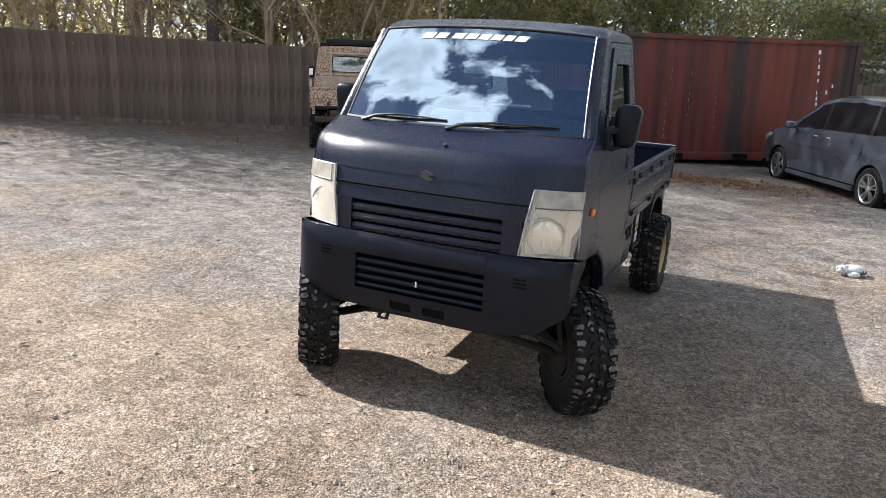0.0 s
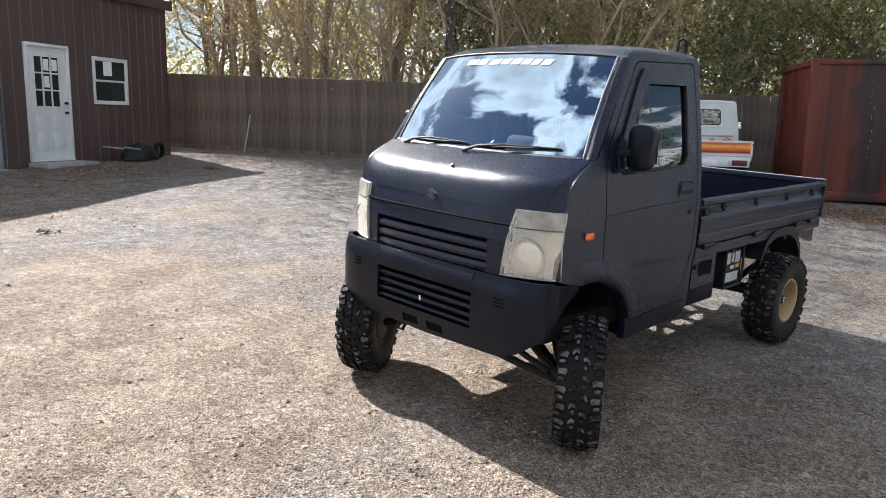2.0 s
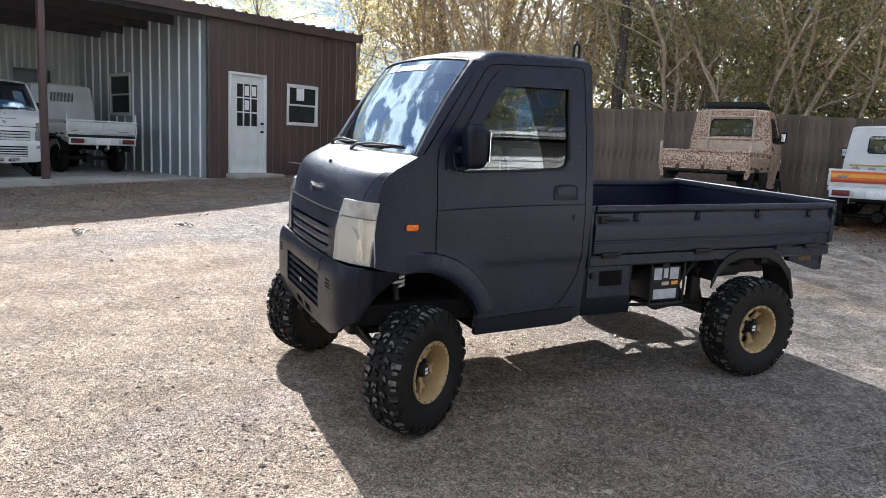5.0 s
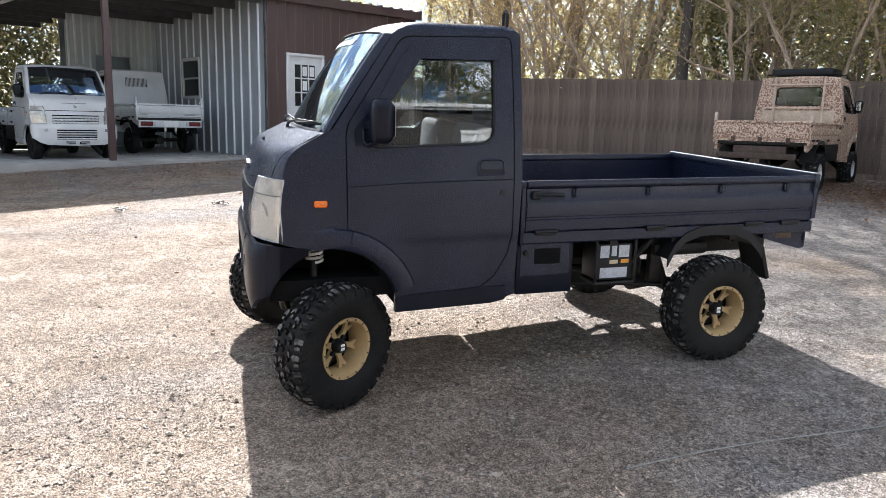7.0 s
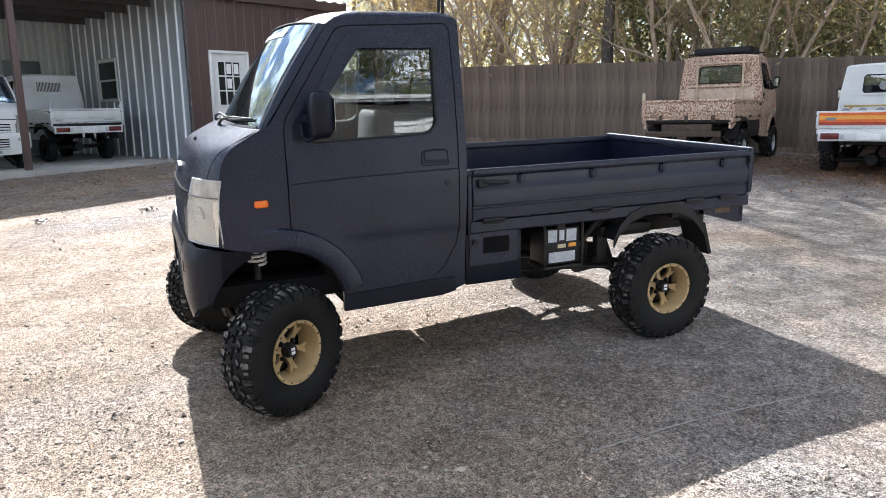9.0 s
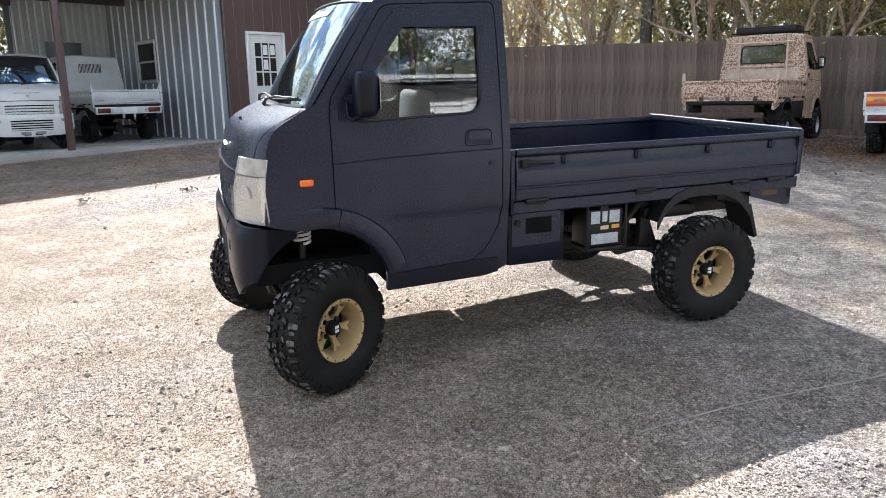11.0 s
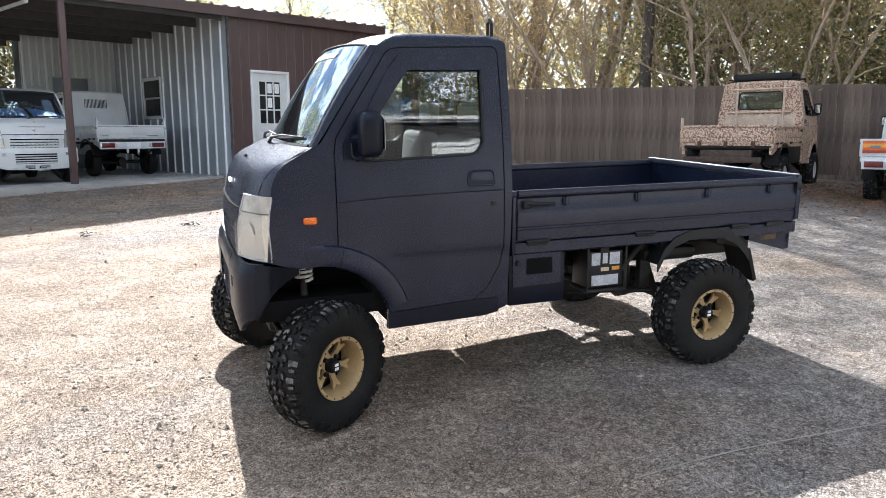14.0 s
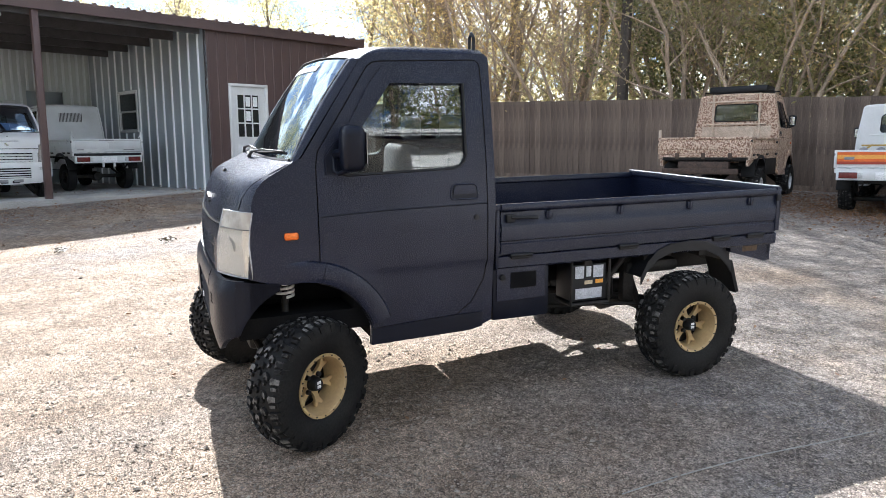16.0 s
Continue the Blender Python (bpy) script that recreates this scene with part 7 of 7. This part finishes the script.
def make_far_woods():
    rng = np.random.default_rng(5)
    n = 50000
    a = rng.uniform(0, math.tau, n)
    r = rng.uniform(34, 58, n)
    lump = 3.6 + 1.4 * np.sin(a * 9 + 1) + 1.5 * np.sin(a * 23 + 2) + 1.0 * np.sin(a * 41)
    z = rng.uniform(0, 1, n) ** 0.8 * np.maximum(lump, 2.0)
    near = np.stack([r * np.cos(a), r * np.sin(a), z], axis=1)
    me = leaves_mesh("far_woods", near, 0.19, rng)
    me.materials.append(LEAF["dark"])
    tagged(new("far_woods", me), "distant belt of autumn woods", "woods", kind="stuff")


def make_shrubs():
    """Undergrowth behind the fence, which closes the gaps between the trunks."""
    rng = np.random.default_rng(8)
    pts = []
    for u in np.arange(-1.5, 24, 0.05):
        for _ in range(22):
            off = 2.0 + abs(rng.normal()) * 1.8
            px, py = fence_side(max(u, 0.0), off)
            h = (1.6 + 1.1 * noise.noise(Vector((u * 0.5, off * 0.5, 2))) + 0.5) * rng.uniform(0.15, 1.25)
            pts.append((px, py, yard_z(px, py) + max(0.05, h)))
    # taller thicket farther back
    for _ in range(34000):
        u, off = rng.uniform(0.5, 22), 5.0 + abs(rng.normal()) * 3.0
        px, py = fence_side(u, off)
        top = 4.6 + 2.2 * noise.noise(Vector((u * 0.35, off * 0.3, 9))) + 0.8 * noise.noise(Vector((u * 1.4, off, 4)))
        pts.append((px, py, yard_z(px, py) + top * rng.uniform(0.05, 1.0) ** 0.8))
    me = leaves_mesh("undergrowth", pts, 0.075, rng)
    me.materials.append(LEAF["olive"])
    tagged(new("undergrowth", me), "tangled green and yellow undergrowth", "shrubs", kind="stuff")


def make_thicket():
    """Growth behind the carport; its dark leaf colour holds the shade it stands in."""
    rng = np.random.default_rng(18)
    pts = []
    for _ in range(36000):
        s_, v_ = rng.uniform(-14, -0.5), 10.8 + abs(rng.normal()) * 2.0
        p = B @ Vector((s_, v_, 0))
        top = 5.4 + 1.2 * noise.noise(Vector((s_ * 0.45, v_ * 0.45, 6)))
        pts.append((p.x, p.y, 0.5 + top * rng.uniform(0.02, 1) ** 0.9))
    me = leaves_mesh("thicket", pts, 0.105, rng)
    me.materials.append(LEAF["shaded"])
    tagged(new("thicket", me), "dark green thicket behind the carport, shade put into its leaf colour", "shrubs", kind="stuff")


make_trees()
make_thicket()
make_far_woods()
make_shrubs()

# white boarded house behind the camera, mirrored in the side windows
M["white_board"] = material("white_board", (0.56, 0.56, 0.55), (0.48, 0.48, 0.48), 2, 0.6)
house = thing("white_house", "white boarded house with a grey roof", "house", pose(8.2, 3.3, 0))
bm = bmesh.new()
for i in range(21):
    z = -0.5 + 0.17 * i
    prism(bm, [(0.0, z), (0.03, z + 0.165), (0.03, z + 0.17), (0.2, z + 0.17), (0.2, z)], 1, 0.0, 7.6)
part("wall", bm, M["white_board"], house)
bm = bmesh.new()
prism(bm, [(-0.45, 3.20), (3.5, 4.2), (7.4, 3.20), (7.4, 3.06), (3.5, 4.04), (-0.45, 3.06)], 1, -2.6, 8.0)
part("roof", bm, M["grey_pad"], house)
bm = bmesh.new()
box(bm, -0.49, -0.45, -2.6, 8.0, 3.13, 3.22)
part("fascia", bm, M["white_board"], house)
bm = bmesh.new()
prism(bm, [(0.2, -0.6), (6.9, -0.6), (6.9, 3.07), (3.5, 3.9), (0.2, 3.07)], 1, 0.05, 0.2)
box(bm, 6.7, 6.9, 0.2, 7.6, -0.6, 3.07)
box(bm, 0.2, 6.7, 7.4, 7.6, -0.6, 3.07)
part("gable", bm, M["white_board"], house)
bm = bmesh.new()
box(bm, -0.05, 0.05, -2.45, -2.35, -0.7, 3.06)
part("porch_post", bm, M["white_board"], house)

# pale shed that looks over the fence beyond the container
M["shed_grey"] = material("shed_grey", (0.30, 0.31, 0.28), (0.22, 0.23, 0.21), 3, 0.7)
shed = thing("shed", "pale shed with a white eave behind the fence", "shed", pose(4.6, 23.4, yard_z(4.6, 23.4), 0, 0, 42))
bm = bmesh.new()
ribbed_wall(bm, -1.6, 1.6, 0.0, 3.7, [(-1.0, -0.45, 2.75, 3.35), (-0.3, 0.25, 2.75, 3.35)])
box(bm, -1.6, -1.55, 0.05, 2.2, 0.0, 3.7)
box(bm, 1.55, 1.6, 0.05, 2.2, 0.0, 3.7)
box(bm, -1.55, 1.55, 2.15, 2.2, 0.0, 3.7)
part("wall", bm, M["shed_grey"], shed)
for x in (-1.0, -0.3):
    bm = bmesh.new()
    box(bm, x, x + 0.55, 0.01, 0.03, 2.75, 3.35)
    part("window", bm, M["dark_pane"], shed)
for z in (2.22, 2.45):
    bm = bmesh.new()
    box(bm, -1.9, 1.9, -0.35, -0.25, z, z + 0.13, 0.02)
    part("rail", bm, M["white_paint"], shed)
for x in (-1.8, 1.8):
    bm = bmesh.new()
    box(bm, x - 0.05, x + 0.05, -0.25, -0.15, 0.0, 2.6)
    part("rail_post", bm, M["shed_grey"], shed)
bm = bmesh.new()
prism(bm, [(-0.4, 3.68), (1.1, 4.15), (2.5, 3.68), (2.5, 3.76), (1.1, 4.24), (-0.4, 3.76)], 0, -1.8, 1.8)
part("roof", bm, M["grey_pad"], shed)

# ---- small things on the ground ----


def make_pebbles():
    """Loose stones over the gravel near the truck; one object."""
    rng = np.random.default_rng(12)
    base = [(-1, 0, 0), (1, 0, 0), (0, -1, 0), (0, 1, 0), (0, 0, 0.8), (0, 0, -0.5)]
    tri = [(0, 2, 4), (2, 1, 4), (1, 3, 4), (3, 0, 4), (2, 0, 5), (1, 2, 5), (3, 1, 5), (0, 3, 5)]
    base, tri = np.array(base, dtype=float), np.array(tri)
    n = 165000
    x = rng.uniform(-5.0, 4.6, n)
    y = rng.uniform(-3.0, 6.5, n)
    near = rng.uniform(0, 1, n) < np.clip(1.25 - np.hypot(x - 2.0, y - 0.2) / 5.5, 0.12, 1)
    x, y = x[near], y[near]
    n = len(x)
    s = rng.lognormal(math.log(0.0058), 0.40, n).clip(0.003, 0.026)
    th = rng.uniform(0, math.tau, n)
    sc = np.stack([s, s * rng.uniform(0.6, 1, n), s * rng.uniform(0.45, 0.8, n)], axis=1)
    jit = rng.uniform(0.75, 1.25, size=(n, 6, 1))
    v = base[None] * jit * sc[:, None, :]
    ca, sa = np.cos(th)[:, None], np.sin(th)[:, None]
    vx, vy = v[:, :, 0] * ca - v[:, :, 1] * sa, v[:, :, 0] * sa + v[:, :, 1] * ca
    gz_ = np.array([yard_z(a, b) for a, b in zip(x, y)])
    v = np.stack([vx + x[:, None], vy + y[:, None], v[:, :, 2] + gz_[:, None] + s[:, None] * 0.25], axis=2).reshape(-1, 3)
    f = (tri[None] + (np.arange(n) * 6)[:, None, None]).reshape(-1, 3)
    me = bpy.data.meshes.new("loose_gravel")
    me.from_pydata(v.tolist(), [], f.tolist())
    me.materials.append(M["pebble"])
    tagged(new("loose_gravel", me), "loose grey and tan gravel stones", "gravel", kind="stuff")


M["pebble"] = material("pebble", (0.40, 0.335, 0.265), (0.30, 0.26, 0.215), 3, 0.8, 0, 0, 200, 0.2, vary=0.55, island=True)
make_pebbles()


def litter(name, label, spots, size, seed):
    rng = np.random.default_rng(seed)
    pts = []
    for x, y, sx, sy, n in spots:
        for _ in range(n):
            px, py = x + rng.normal() * sx, y + rng.normal() * sy
            pts.append((px, py, yard_z(px, py) + abs(rng.normal()) * 0.010 + 0.012))
    me = leaves_mesh(name, pts, size, rng, 0.75)
    me.materials.append(LEAF["litter"])
    return tagged(new(name, me), label, "leaves", kind="stuff")


litter("fallen_leaves", "brown fallen leaves scattered on the gravel", [(-4.5, 9.8, 1.3, 0.9, 7000), (-2.0, 9.6, 1.2, 0.6, 4000), (0.6, 9.6, 1.0, 0.45, 4500), (-9.0, 8.2, 2.5, 0.8, 5000), (-12.5, 5.5, 1.5, 0.8, 1600), (-11.3, 2.2, 0.9, 1.0, 2200), (-9.5, -1.5, 1.2, 2.5, 3500), (-5, 3, 4, 4, 400), (-12.6, -3.2, 1.5, 2.0, 260)], 0.021, 31)
for i, (x, y) in enumerate(((-5.77, -1.60), (-6.02, -0.40), (-10.4, 3.74))):
    rng_ = np.random.default_rng(60 + i)
    pts = [(x + rng_.normal() * 0.13, y + rng_.normal() * 0.06, yard_z(x, y) + 0.012 + abs(rng_.normal()) * 0.012) for _ in range(130)]
    me = leaves_mesh("leaf_clump", pts, 0.022, rng_, 0.85)
    me.materials.append(LEAF["litter_dark"])
    tagged(new("leaf_clump", me), "dark matted clump of wet leaves on gravel", "leaves", group="leaf clumps", kind="stuff")

# stick leaning on the fence
bm = bmesh.new()
tube(bm, [(-13.35, 6.02, yard_z(-13.35, 6.02)), (-13.30, 6.10, 1.15), (-13.27, 6.17, 1.62)], 0.016, 8)
finish("broom_handle", bm, M["white_board"])
tagged(bpy.data.objects["broom_handle"], "pale wooden pole leaning against the fence", "pole")

# black wheelbarrow lying by the workshop wall
bar_root = thing("wheelbarrow", "black wheelbarrow tipped over by the workshop wall", "wheelbarrow", B @ pose(2.05, -0.60, 0.665, 0, 0, 5))
bm = bmesh.new()
rows = []
for k, (h_, sx, sy) in enumerate(((0.0, 0.46, 0.30), (0.10, 0.45, 0.29), (0.26, 0.30, 0.20), (0.31, 0.12, 0.10))):
    rows.append([(sx * math.cos(a), sy * math.sin(a), h_) for a in spread(0, math.tau, 16)])
grid(bm, rows)
part("tray", bm, M["black_plastic"], bar_root)
bm = bmesh.new()
for sgn in (1, -1):
    tube(bm, [(0.45, sgn * 0.10, 0.05), (-0.2, sgn * 0.18, 0.20), (-0.75, sgn * 0.24, 0.26)], 0.016, 6)
part("handle", bm, M["worn_edge"], bar_root)
bm = bmesh.new()
lathe(bm, [(0.10, -0.04), (0.16, -0.03), (0.17, 0), (0.16, 0.03), (0.10, 0.04)], 20, pose(0.62, 0, 0.16, 0, 0, 90))
part("wheel", bm, M["rubber"], bar_root)

# grey and white soft toy on the gravel
bm = bmesh.new()
for p, s in (((0, 0, 0.06), (0.13, 0.075, 0.065)), ((-0.13, -0.01, 0.075), (0.06, 0.055, 0.05)), ((0.12, 0.05, 0.03), (0.07, 0.03, 0.03)), ((-0.03, -0.08, 0.03), (0.07, 0.03, 0.03))):
    bmesh.ops.create_uvsphere(bm, u_segments=14, v_segments=9, radius=1.0, matrix=Matrix.LocRotScale(p, None, s))
M["plush"] = material("plush", (0.62, 0.62, 0.62), (0.10, 0.10, 0.11), 11, 0.9, 0, 0.004, 120, 0.2, contrast=(0.56, 0.60))
toy = finish("soft_toy", bm, M["plush"])
toy.matrix_world = pose(2.27, 3.99, yard_z(2.27, 3.99), 0, 0, 25) @ Matrix.Diagonal((0.85, 0.85, 0.85, 1))
tagged(toy, "grey and white soft toy lying on gravel", "toy")

# pale line of twine across the gravel
bm = bmesh.new()
pts = [(1.72 + 0.02 * math.sin(y * 3), y, yard_z(1.72, y) + 0.008) for y in spread(1.2, 2.65, 16)]
tube(bm, pts, 0.0030, 5)
finish("twine", bm, M["concrete"])
tagged(bpy.data.objects["twine"], "pale twine lying across the gravel", "twine")

make_fence()
